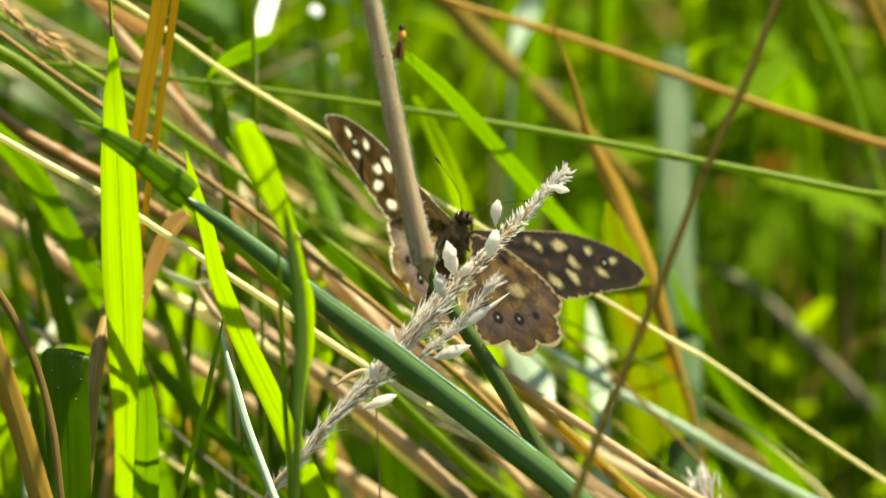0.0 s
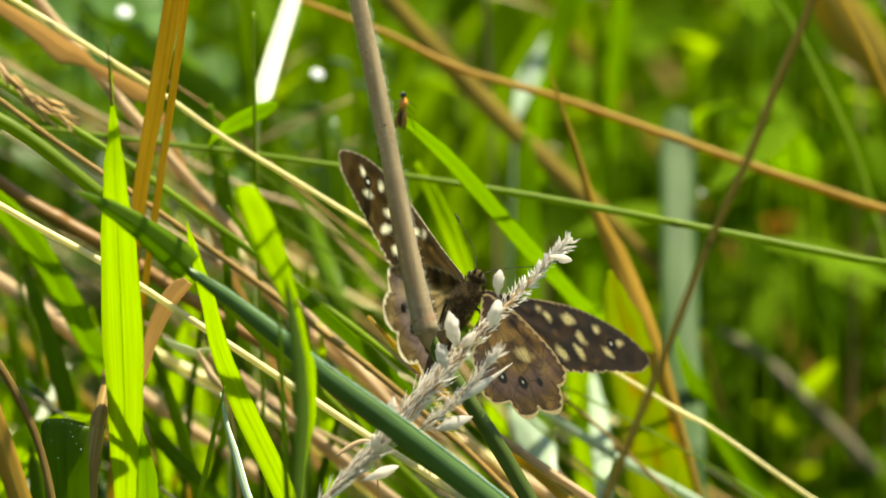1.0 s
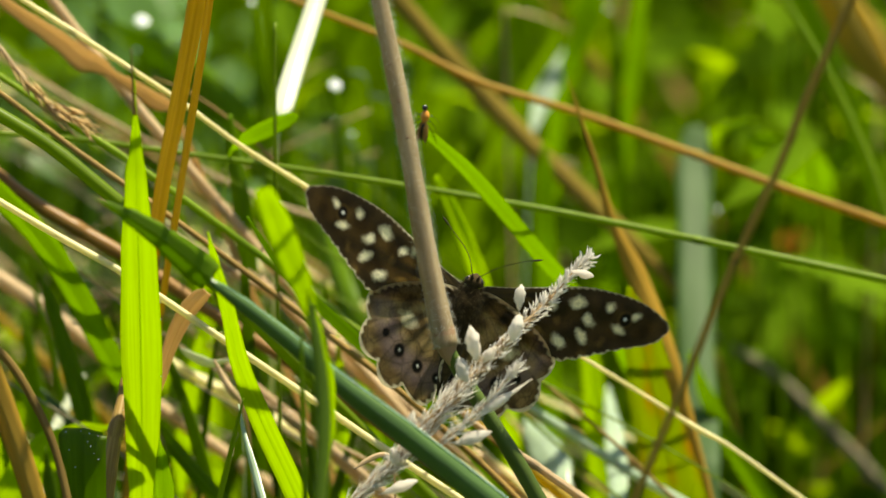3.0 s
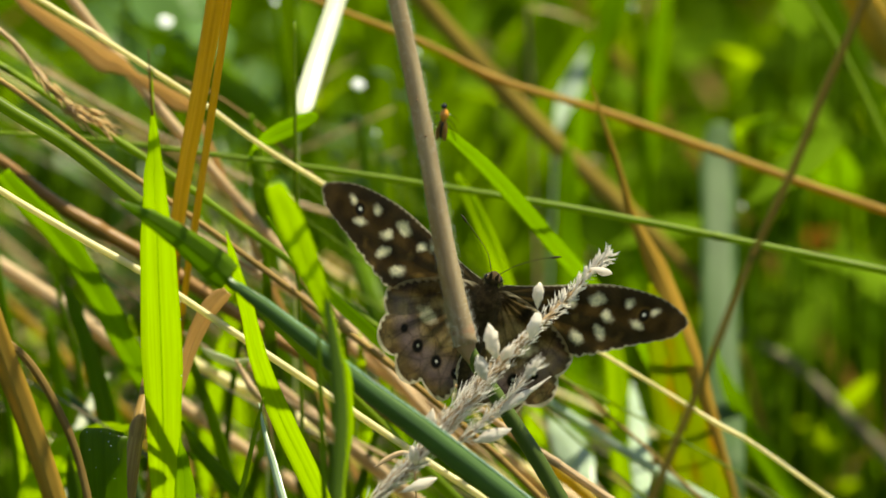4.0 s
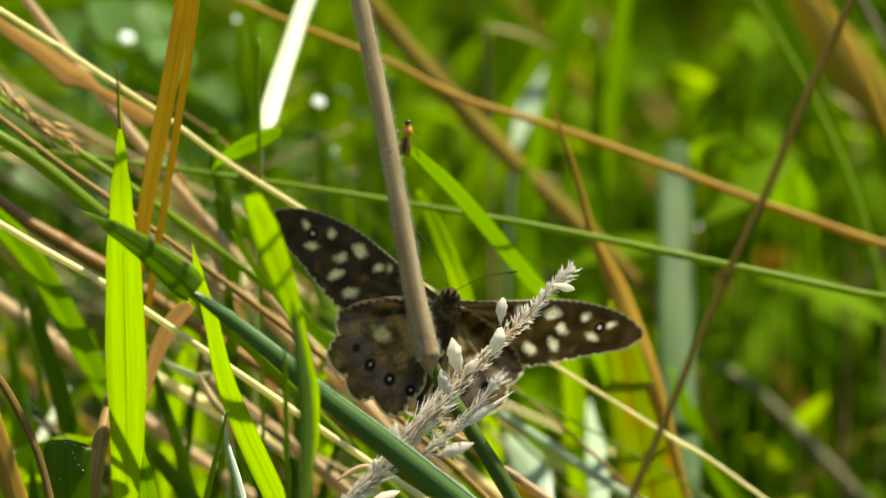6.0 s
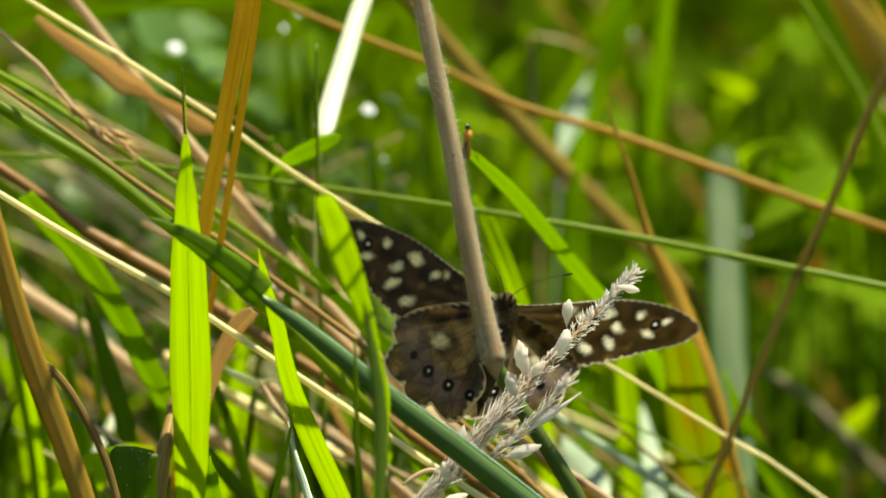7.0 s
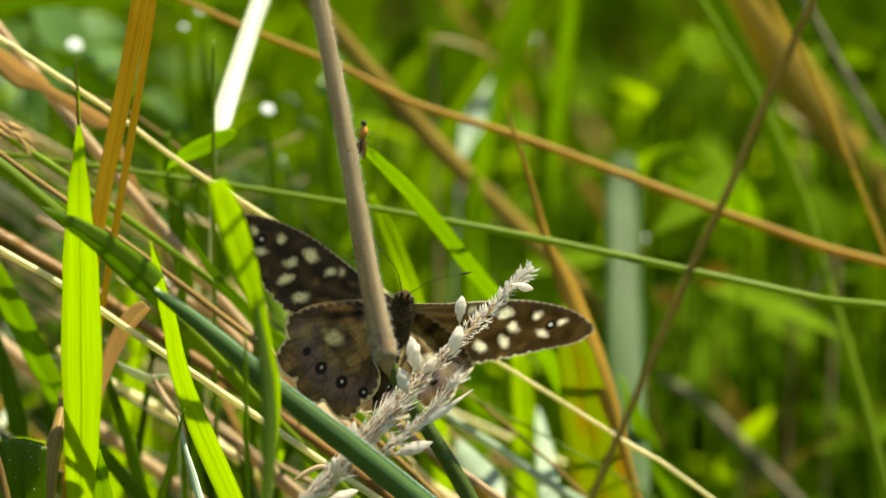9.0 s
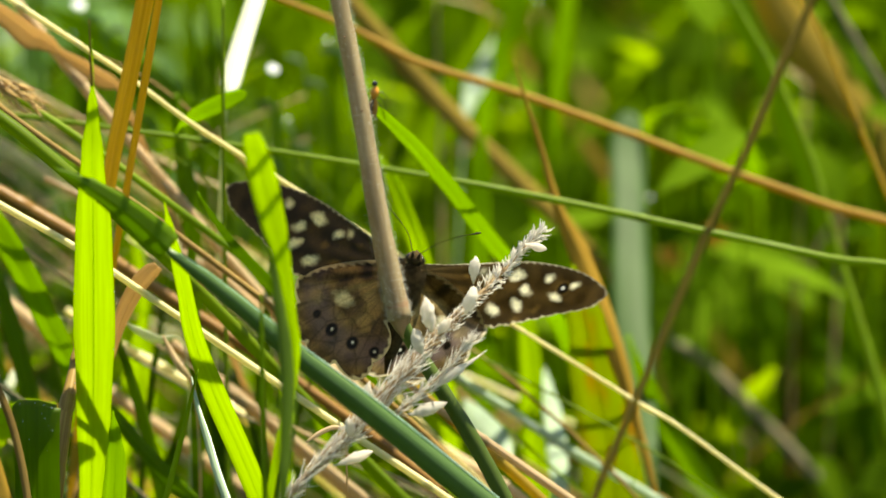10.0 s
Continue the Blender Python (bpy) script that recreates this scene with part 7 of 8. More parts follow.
# ---- the hairy stalk on which the butterfly leans ----
def hairy_stalk():
    thing = new("hairy_stalk")
    thing.location = (0.0045, -0.0075, 0.186)
    tagged(thing, "bent tan grass stalk covered in fine white hairs", "stalk")
    o = Vector(thing.location) / MM

    def here(points):
        return [tuple(Vector(p) - o) for p in points]

    upper = [(-10.4, 8.4, 247.2), (-8.3, 6.1, 238.2), (-6.5, 4.0, 229.8), (-4.6, 1.7, 220.9), (-3.0, -0.4, 212.5), (-1.4, -2.7, 203.5), (0.2, -4.7, 195.8), (1.25, -5.8, 191.2)]
    lower = [(1.25, -5.8, 191.2), (3.3, -5.6, 187.4), (5.5, -6.0, 184.0), (9.8, -6.3, 177.0), (13.5, -6.9, 170.3), (17.2, -7.7, 162.9), (35, -9, 95), (45, -9, -12)]
    widths = [1.9, 1.95, 2.0, 2.1, 2.2, 2.4, 2.65, 2.8]
    part("upper_stalk", tube_mesh("upper_stalk", here(upper), widths, 16, 0.02), STALK, thing)
    part("joint", pod_mesh("joint", here([(-0.3, -4.2, 198.2)])[0], here([(1.75, -6.2, 189.0)])[0], 2.85, 1.0, 0.6, 16, 10), NODE, thing, "reddish swollen joint")
    part("lower_stalk", tube_mesh("lower_stalk", here(lower), [1.7, 1.7, 1.8, 1.9, 1.9, 2.0, 2.2, 2.4], 14, 0.02), STALK_LOW_SHADED, thing, "green foot of the stalk, darkened in colour for its shade")
    for x, y, z in here([(-4.3, -0.1, 219.2), (-3.3, -1.1, 215.1), (-5.4, 1.0, 223.4)]):
        part("speck", pod_mesh("speck", (x - 0.15, y, z - 0.1), (x + 0.2, y - 0.1, z + 0.12), 0.3, 0.6, 0.5, 8, 5), NODE, thing, "dark brown speck")
    rng = random.Random(5)
    places, ways, wide = curve_through(here(upper), widths, 12)
    verts, faces, uvs = [], [], []
    for _ in range(4600):
        k = rng.randrange(len(places) - 1)
        p = places[k].lerp(places[k + 1], rng.random())
        d = ways[k]
        a = rng.uniform(0, 2 * math.pi)
        s = d.orthogonal().normalized()
        n = s * math.cos(a) + d.cross(s) * math.sin(a)
        length = rng.uniform(0.25, 0.75) * MM
        tip = p + n * (wide[k] / 2 + length) + d * (length * rng.uniform(-0.6, 0.3)) + Vector((rng.gauss(0, 1), rng.gauss(0, 1), rng.gauss(0, 1))) * 0.0001
        base = p + n * wide[k] / 2 * 0.96
        first = len(verts)
        x = d * 0.010 * MM
        y = n.cross(d) * 0.010 * MM
        verts += [base + x, base - x * 0.5 + y, base - x * 0.5 - y, tip]
        uvs += [(0, 0)] * 4
        faces += [(first, first + 1, first + 3), (first + 1, first + 2, first + 3), (first + 2, first, first + 3)]
    hairs = part("fuzz", mesh_from("fuzz", verts, faces, uvs), HAIR, thing, "fine white hairs")
    tagged(hairs, kind="stuff")


hairy_stalk()


# ---- dry seed heads ----
def floret_mesh(flat, bulge, bend):
    """A husk one unit long and wide, slightly bent, with a split tip."""
    v, f, u = [], [], []
    pod(v, f, u, Vector((0, 0, 0)), Vector((0, 0, 1)), 1.0, flat, bulge, 6, 5)
    v = [p + Vector((bend * p.z * p.z, 0, 0)) for p in v]
    pod(v, f, u, Vector((0.1, 0, 0.25)), Vector((0.55 + bend, 0, 1.12)), 0.45, flat, 0.4, 5, 3)
    me = mesh_from("spikelet", v, f, u)
    me.materials.append(SPIKELET)
    return me


FLORETS = [floret_mesh(0.6, 0.4, 0.3), floret_mesh(0.75, 0.55, -0.4), floret_mesh(0.5, 0.35, 0.9)]


def seed_head(name, axis, widths, spread, count, length, material, stalk_material, label, seed, root, side_axis=(), single=0):
    """A dry panicle: a stalk and many overlapping spikelets. spread: the radius in mm from tip to foot."""
    thing = new(name)
    thing.location = Vector(axis[len(axis) // 2]) * MM
    tagged(thing, label, "seed head")
    o = Vector(axis[len(axis) // 2])
    pts = [tuple(Vector(p) - o) for p in axis + root]
    part("stalk", tube_mesh(name + "_stalk", pts, widths + [widths[-1]] * len(root), 8), stalk_material, thing)
    rng = random.Random(seed)
    head = [tuple(Vector(p) - o) for p in axis]
    places, ways, wide = curve_through(head, widths, 10)
    verts, faces, uvs = [], [], []
    bv, bf, bu = [], [], []
    if side_axis:
        twig = [tuple(Vector(p) - o) for p in side_axis]
        part("side_branch", tube_mesh("side_branch", twig, [0.2, 0.25, 0.3, 0.35, 0.4], 6), stalk_material, thing)
        side_places, side_ways, _ = curve_through(twig, [0.3] * 5, 10)
    for i in range(count):
        t = (i + rng.random()) / count
        if single and t < 0.3 and i % 2:
            continue
        k = min(int(t * (len(places) - 1)), len(places) - 2)
        p, d = places[k], -ways[k]
        g = t * (len(spread) - 1)
        r = spread[int(g)] * (1 - g % 1) + spread[min(int(g) + 1, len(spread) - 1)] * (g % 1)
        if side_axis and i % 7 == 0:
            k = rng.randrange(len(side_places) - 1)
            p, d, r = side_places[k], -side_ways[k], 0.10 + 0.35 * k / len(side_places)
        a = rng.uniform(0, 2 * math.pi)
        s = d.orthogonal().normalized()
        n = s * math.cos(a) + d.cross(s) * math.sin(a)
        off = r * MM * rng.uniform(0.15, 1.0)
        base = p + n * off
        way = (d + n * rng.uniform(0.0, 0.45 if single else 0.3) + Vector((rng.gauss(0, 1), rng.gauss(0, 1), rng.gauss(0, 1))) * (0.24 if single else 0.12)).normalized()
        ln = rng.uniform(*length) * MM
        if single:
            ln *= 0.75 if t < 0.45 else 1.5
            way = (way + n * (rng.uniform(0, 0.75) if t < 0.3 else -0.1)).normalized()
        wide_one = rng.uniform(0.16, 0.42) * (0.7 if single and t > 0.45 else 1.0) * MM * (ln / (1.6 * MM)) ** 0.5
        if single and i % 2 == 0 and i // 2 < single:
            floret = part("spikelet", FLORETS[(i // 2) % 3], material, thing)
            floret.matrix_local = Matrix.Translation(base) @ way.to_track_quat("Z", "X").to_matrix().to_4x4() @ Matrix.Diagonal((wide_one, wide_one, ln, 1))
        else:
            pod(verts, faces, uvs, base, base + way * ln, wide_one * (0.5 if single else 1), 0.6, 0.38, 6, 5)
        if off > 0.5 * MM:
            pod(bv, bf, bu, p - d * off * 1.6, base, 0.16 * MM, 1.0, 0.5, 5, 3)
    tagged(part("chaff", mesh_from(name + "_chaff", verts, faces, uvs), material, thing), kind="stuff")
    if bv:
        tagged(part("twiggy_growth", mesh_from(name + "_twigs", bv, bf, bu), stalk_material, thing), kind="stuff")
    return thing, o


def husk_mesh(foot, tip, width, flat, bulge):
    """A papery husk with a keel, dents and a frayed edge."""
    me = pod_mesh("husk", foot, tip, width, flat, bulge, 14, 12)
    for v in me.vertices:
        q = Vector(v.co) / MM
        v.co = (q + Vector((noise.noise(q * 1.9), noise.noise(q * 1.9 + Vector((7, 3, 1))), 0.5 * noise.noise(q * 2.3))) * 0.16 * width) * MM
    return me


def main_seed_head():
    axis = [(17.8, -1.8, 200.9), (15.8, -3.3, 199.3), (13.4, -5.1, 197.0), (10.4, -7.9, 194.8), (6.7, -10.8, 191.7), (3.2, -12.7, 188.4), (0.2, -14.6, 185.4), (-3.0, -16.4, 182.2), (-6.0, -17.3, 179.1), (-8.9, -18.0, 176.5), (-13.2, -19.3, 171.7), (-17.1, -20.4, 167.3)]
    widths = [0.25, 0.3, 0.35, 0.4, 0.45, 0.5, 0.55, 0.6, 0.6, 0.7, 0.8, 0.8]
    thing, o = seed_head("seed_head", axis, widths, [0.25, 0.45, 0.6, 0.75, 0.95, 1.2, 1.35, 1.3, 1.1, 0.85, 0.5, 0.2], 2300, (0.7, 1.9), SPIKELET, STRAW_PINK, "bleached silvery dry grass seed head with loose husks", 3, [(-42, -25, 100), (-52, -27, -12)], [(9.2, -15.1, 191.1), (8.1, -15.4, 189.7), (5.9, -16.1, 187.3), (3.2, -16.7, 184.9), (0.3, -17.4, 182.5)], 290)
    # large pale husks: foot, tip, width
    husks = [
        ((9.6, -10.3, 196.6), (9.9, -10.3, 199.9), 1.35, 0.6),
        ((4.9, -13.3, 191.6), (3.9, -13.6, 196.0), 1.75, 0.5),
        ((3.6, -14.3, 189.2), (2.7, -14.4, 192.4), 1.5, 0.55),
        ((-3.4, -17.0, 183.6), (-2.4, -17.2, 186.8), 1.3, 0.45),
        ((-4.4, -17.8, 180.2), (-4.9, -18.0, 182.6), 1.1, 0.5),
        ((-6.4, -19.0, 177.2), (-2.0, -19.0, 178.9), 1.2, 0.6),
        ((5.1, -15.2, 185.6), (9.2, -15.0, 188.6), 1.1, 0.5),
        ((3.8, -15.6, 184.6), (11.2, -14.2, 189.8), 0.5, 0.5),
        ((8.7, -11.2, 193.2), (9.8, -11.0, 196.6), 1.5, 0.5),
        ((15.6, -3.6, 199.9), (18.4, -3.7, 199.2), 0.9, 0.6),
        ((2.2, -16.6, 182.6), (6.6, -16.2, 184.0), 1.4, 0.5),
        ((5.4, -13.6, 191.4), (7.0, -13.5, 193.4), 1.1, 0.5),
    ]
    for foot, tip, width, bulge in husks:
        out = Vector((0, -0.9, 0.2)) - o
        part("husk", husk_mesh(tuple(Vector(foot) + out), tuple(Vector(tip) + out), width * 1.15, 0.7, bulge), HUSK, thing, "papery white husk")


main_seed_head()
seed_head("seed_head", [(-42.0, 29.2, 208.6), (-44.5, 29.5, 210.2), (-46.7, 29.8, 211.7), (-50.2, 30.7, 215.3), (-54.3, 31.9, 220.0)], [0.3, 0.4, 0.5, 0.6, 0.6], [1.0, 1.5, 1.1, 0.4, 0.1], 100, (1.0, 2.4), TAN_SPIKELET, STRAW_PINK, "tan dry grass seed head, drooping and soft", 8, [(-66, 36, 226), (-95, 40, 205), (-110, 42, 110), (-114, 42, -12)])
seed_head("seed_head", [(34.0, 16.1, 157.5), (34.8, 15.9, 155.5), (35.6, 15.9, 152.5), (36.3, 15.2, 148.5)], [0.4, 0.5, 0.6, 0.7], [1.6, 2.2, 1.6, 0.4], 90, (1.5, 3.2), SPIKELET, STRAW_PINK, "pale withered flower head on a short dry stalk", 9, [(38, 15, 90), (40, 14, -12)])


# ---- dew ----
def dew(x, y, z, r):
    thing = new("dew_drop", pod_mesh("dew_drop", (0, 0, -r * 0.4), (0, 0, r * 0.4), 2 * r, 1.0, 0.5, 16, 12))
    thing.data.materials.append(DEW)
    thing.location = Vector((x, y, z)) * MM
    # flat white disc turned between sun and camera to draw the glint
    thing.rotation_euler = (SUN_TO + Vector((0, -0.97, 0.24))).to_track_quat("Z", "Y").to_euler()
    tagged(thing, "dew drop on a thin grass tip, its glitter a white disc", "dew drop", "dew drops")
    blade("grass_blade", [(x, y + 0.5, z - r * 0.9), (x + 1, y + 2, z - 12), (x + 4, y + 6, z - 60), (x + 6, y + 8, -12)], [0.4, 1.6, 2.4, 2.4], LEAF_GREEN, "thin green blade tipped with a dew drop", 10, 0.3, "blades with dew")


for x, y, z, r in ((-13.6, 99.1, 198.4, 0.78), (-13.8, 107.7, 191.8, 0.28), (-39.2, 110.6, 204.4, 0.95), (-40.0, 109.7, 200.8, 0.30), (-22.7, 112.0, 208.8, 0.40), (-24.8, 111.6, 206.8, 0.40), (-6.3, 119.7, 197.9, 0.28), (37.2, 124.7, 175.5, 0.28), (22.8, 150.9, 197.4, 0.25), (-11.6, 107.3, 190.0, 0.25)):
    dew(x, y, z, r)


# ---- the small fly on a blade ----
def fly():
    thing = new("small_fly")
    thing.location = Vector((-1.6, 24.0, 210.9)) * MM
    thing.scale = (1.45, 1.45, 1.45)
    thing.rotation_euler = (0, radians(8), 0)
    tagged(thing, "tiny orange and black fly clinging to a blade", "fly")
    part("abdomen", pod_mesh("abdomen", (0.05, 0, 0.3), (0.0, 0.05, -1.5), 0.6, 0.8, 0.4), FLY_DARK, thing, "black abdomen")
    part("thorax", pod_mesh("thorax", (0, -0.05, 1.25), (0.05, 0, -0.1), 0.8, 0.85, 0.45), FLY_ORANGE, thing, "orange thorax")
    part("head", pod_mesh("head", (-0.05, -0.05, 1.1), (-0.12, -0.1, 1.65), 0.55, 0.9, 0.5), EYE, thing, "dark head")
    for s in (-1, 1):
        part("wing", pod_mesh("wing", (0.1 * s, -0.3, 0.7), (0.35 * s, -0.1, -1.6), 0.7, 0.08, 0.65), FLY_WING, thing, "folded smoky wing")
        for k in range(3):
            part("leg", tube_mesh("leg", [(0.2 * s, 0.2, 0.7 - 0.35 * k), (0.8 * s, 0.3, 0.6 - 0.6 * k), (1.0 * s + 0.3, 0.9, 0.0 - 0.9 * k)], [0.09, 0.07, 0.05], 5), FLY_DARK, thing)


fly()


# ---- the butterfly ----
def soft(d, edge):
    return max(0.0, min(1.0, 0.5 - d / edge))


def blend(a, b, f):
    return tuple(p + (q - p) * f for p, q in zip(a, b))


CREAM, OCHRE, DARK, BROWN = (1.0, 0.93, 0.70), (0.44, 0.27, 0.08), (0.008, 0.005, 0.003), (0.052, 0.029, 0.008)
MILKY, VIOLET_SHEEN = (0.90, 0.80, 0.60), (0.50, 0.40, 0.50)


def ellipse(x, y, cx, cy, rx, ry, turn=0.0):
    c, s = math.cos(turn), math.sin(turn)
    u, v = ((x - cx) * c + (y - cy) * s) / rx, (-(x - cx) * s + (y - cy) * c) / ry
    return (math.hypot(u, v) - 1) * min(rx, ry)


FORE_SPOTS = [
    (21.8, 6.25, 0.735, 0.454, 0.3, 1), (20.1, 3.95, 0.963, 0.568, -0.2, 1), (17.7, 5.9, 0.735, 0.757, 0.9, 1), (13.1, 4.6, 1.2, 0.87, 0.2, 1),
    (15.7, 3.2, 1.04, 0.719, -0.2, 1), (15.6, 1.15, 1.12, 0.605, -0.4, 1), (12.9, -0.6, 1.24, 0.757, -0.3, 0.85), (9.9, 3.1, 0.851, 0.605, -0.5, 0.9),
    (8.4, 3.3, 0.464, 0.605, 0.2, 0.6), (11.4, 1.6, 0.697, 0.454, 0, 0.35), (9.3, -0.6, 1.24, 0.53, 0, 0.4), (18.6, 1.6, 0.927, 0.53, 0.7, 0.3), (16.6, -0.9, 0.927, 0.454, 0.4, 0.3), (6.6, 2, 0.697, 0.378, 0.3, 0.35),
]
HIND_SPOTS = [(7.0, -4.6, 1.2, 0.85, 0.3, 0.75), (10.7, -4.7, 1.2, 0.9, 0.5, 0.45), (8.0, -1.3, 1.1, 0.6, -0.3, 0.5), (5.2, -2.6, 1.6, 0.7, -0.2, 0.3), (11.9, -3.0, 0.9, 0.7, 0.8, 0.3), (4.0, -6.6, 1.3, 0.9, 0.4, 0.3), (3.0, -4.2, 1.0, 0.8, 0.2, 0.4), (6.2, -6.9, 1.0, 0.6, 0.1, 0.35), (9.6, -2.7, 0.9, 0.7, 0.4, 0.5), (6.4, -0.6, 0.9, 0.5, 0.1, 0.4), (2.4, -1.8, 0.9, 0.6, 0.0, 0.4)]


def rough_edge(x, y, seed, scale=0.9):
    return noise.noise((x * scale, y * scale, seed)) * 0.35 + noise.noise((x * 3, y * 3, seed + 5)) * 0.14


def ray_veins(x, y, ways):
    """Dark thin veins that fan out from the wing's base."""
    a = math.atan2(y, x)
    return min((abs(a - w) * math.hypot(x, y) for w in ways), default=9)


def eyespot(colour, x, y, cx, cy, r, ring, dot):
    d = math.hypot(x - cx, y - cy)
    colour = blend(colour, OCHRE, ring * soft(d - r * 1.35, 0.3))
    colour = blend(colour, DARK, soft(d - r, 0.3))
    return blend(colour, (0.95, 0.95, 0.95), soft(math.hypot(x - cx + 0.05, y - cy - 0.05) - dot, 0.16)) if dot else colour


def fore_colour(x, y, rim):
    n = noise.noise((x * 0.5, y * 0.5, 2.0))
    c = blend(BROWN, (0.125, 0.074, 0.023), max(0, min(1, 0.4 + 1.4 * n)))
    c = blend(c, (0.10, 0.066, 0.034), soft(rim - 1.6, 2.0) * 0.5)
    if x < 6:
        c = blend(c, (0.11, 0.085, 0.045), (6 - x) / 8)
    for i, (cx, cy, rx, ry, turn, k) in enumerate(FORE_SPOTS):
        d = ellipse(x, y, cx, cy, rx * 0.82, ry * 0.86, turn) + rough_edge(x, y, i * 7.0)
        c = blend(c, CREAM if k > 0.5 else OCHRE, soft(d, 0.55) * min(1, k + 0.1))
    c = eyespot(c, x, y, 20.4, 5.35, 0.82, 0.22, 0.24)
    v = ray_veins(x, y, (0.02, 0.16, 0.24, 0.33, 0.42))
    c = blend(c, (0.05, 0.032, 0.015), 0.15 * soft(v - 0.08, 0.22))
    return blend(c, MILKY, soft(rim - 0.22 + 0.12 * math.sin(x * 5 + y * 4), 0.2) * (0.9 if y < 5.5 else 0.6))


def hind_colour(x, y, rim):
    n = noise.noise((x * 0.45, y * 0.45, 9.0)) + 0.25 * noise.noise((x * 1.1, y * 1.1, 4.0))
    c = blend((0.175, 0.113, 0.048), (0.40, 0.285, 0.135), max(0, min(1, 0.45 + 1.7 * n)))
    band = soft(abs(math.hypot(x - 2, y + 1) - 9.6) - 1.6, 1.6)
    c = blend(c, (0.10, 0.06, 0.075), 0.55 * band)
    # violet reflection of the scales, painted into the band's colour
    c = blend(c, VIOLET_SHEEN, 0.27 * band)
    near = noise.voronoi((x * 0.42, y * 0.42, 3.3))[0]
    c = blend(c, (0.05, 0.033, 0.016), 0.6 * soft(near[1] - near[0] - 0.04, 0.12))
    for i, (cx, cy, rx, ry, turn, k) in enumerate(HIND_SPOTS):
        d = ellipse(x, y, cx, cy, rx, ry, turn) + rough_edge(x, y, 50 + i * 7.0) * 1.3
        c = blend(c, CREAM if k > 0.5 else (0.60, 0.46, 0.24), soft(d, 0.8) * k)
    for cx, cy, r, dot in ((7.6, -8.5, 0.75, 0.19), (4.4, -9.7, 0.72, 0.19), (1.2, -10.4, 0.6, 0.17), (10.1, -6.9, 0.5, 0)):
        c = eyespot(c, x, y, cx, cy, r * 1.12, 0.12, dot)
    line = soft(abs(math.hypot(x - 4.5, y + 1.5) - 5.9 + 0.5 * math.sin(x * 1.6 + y)) - 0.1, 0.3)
    c = blend(c, (0.06, 0.04, 0.02), 0.55 * line)
    v = ray_veins(x, y, (-0.3, -0.6, -0.85, -1.08, -1.3))
    c = blend(c, (0.06, 0.04, 0.02), 0.4 * soft(v - 0.08, 0.25))
    c = blend(c, (0.06, 0.04, 0.02), 0.6 * soft(abs(rim - 0.55) - 0.08, 0.2))
    return blend(c, MILKY, soft(rim - 0.42 + 0.18 * math.sin(x * 4 - y * 5), 0.25) * 0.95)


def smooth_loop(points, per=14):
    n, out = len(points), []
    for i in range(n):
        a, b, c, d = (Vector(points[(i + k) % n]) for k in (-1, 0, 1, 2))
        for k in range(per):
            t = k / per
            out.append(0.5 * (2 * b + (c - a) * t + (2 * a - 5 * b + 4 * c - d) * t * t + (3 * b - a - 3 * c + d) * t**3))
    return out


FORE = [(0, 0.9), (3, 2.2), (7, 4.0), (13, 6.6), (17.7, 7.75), (21.8, 8.15), (25, 7.75), (26.7, 7.0), (26.6, 5.7), (25.4, 4.2), (23, 2.7), (20.8, 1.4), (18.3, -0.3), (15.2, -2.2), (12.4, -3.1), (8, -2.6), (3, -1.6), (0, -0.9)]
HIND = [(0, 0.3), (4, 0.6), (9, -0.5), (12.4, -2.1), (14.0, -4.6), (13.9, -7.4), (12.7, -9.9), (10.3, -11.9), (7.4, -13.0), (4.4, -13.5), (1.8, -13.4), (0.2, -12.0), (-0.3, -8.0), (-0.2, -3.0)]


def wing_mesh(name, side, outline, heart, colour, scallop, lift):
    """A wing as a cambered sheet of many small faces; side -1 or 1."""
    loop = smooth_loop(outline)
    n, rings = len(loop), 56
    shaped = []
    for i, p in enumerate(loop):
        out = (p - Vector(heart))
        f = i / n
        shaped.append(p + out.normalized() * scallop(p, f))
    verts, faces, shades = [], [], []
    h = Vector(heart)
    for k in range(rings + 1):
        t = (k / rings) ** 0.8
        for p in shaped:
            q = h + (p - h) * t
            rim = (p - q).length
            camber = lift - 0.25 * math.sin(min(1, q.length / 24) * math.pi) - 0.05 * math.sin(math.atan2(q.y, q.x + 0.01) * 26) * min(1, q.length / 8)
            verts.append((side * q.x * MM, camber * MM, q.y * MM))
            shades.append(colour(q.x, q.y, rim))
    for k in range(rings):
        for i in range(n):
            j = (i + 1) % n
            quad = (k * n + i, k * n + j, (k + 1) * n + j, (k + 1) * n + i)
            faces.append(quad if side < 0 else quad[::-1])
    me = mesh_from(name, verts, faces)
    layer = me.color_attributes.new("pattern", "FLOAT_COLOR", "POINT")
    layer.data.foreach_set("color", [v for c in shades for v in (*c, 1.0)])
    me.materials.append(WING)
    return me


def fore_scallop(p, f):
    return 0.13 * math.sin(p.x * 2.6 + p.y * 2.0) if p.x > 12.2 and p.y < 6.0 and p.y < (p.x - 10) * 0.45 else 0.0


def hind_scallop(p, f):
    a = math.atan2(p.y + 5, p.x - 5)
    return 1.5 * abs(math.sin(a * 4.6 + 0.4)) - 0.95 if (p.y < -6.5 or p.x > 13) else 0.0


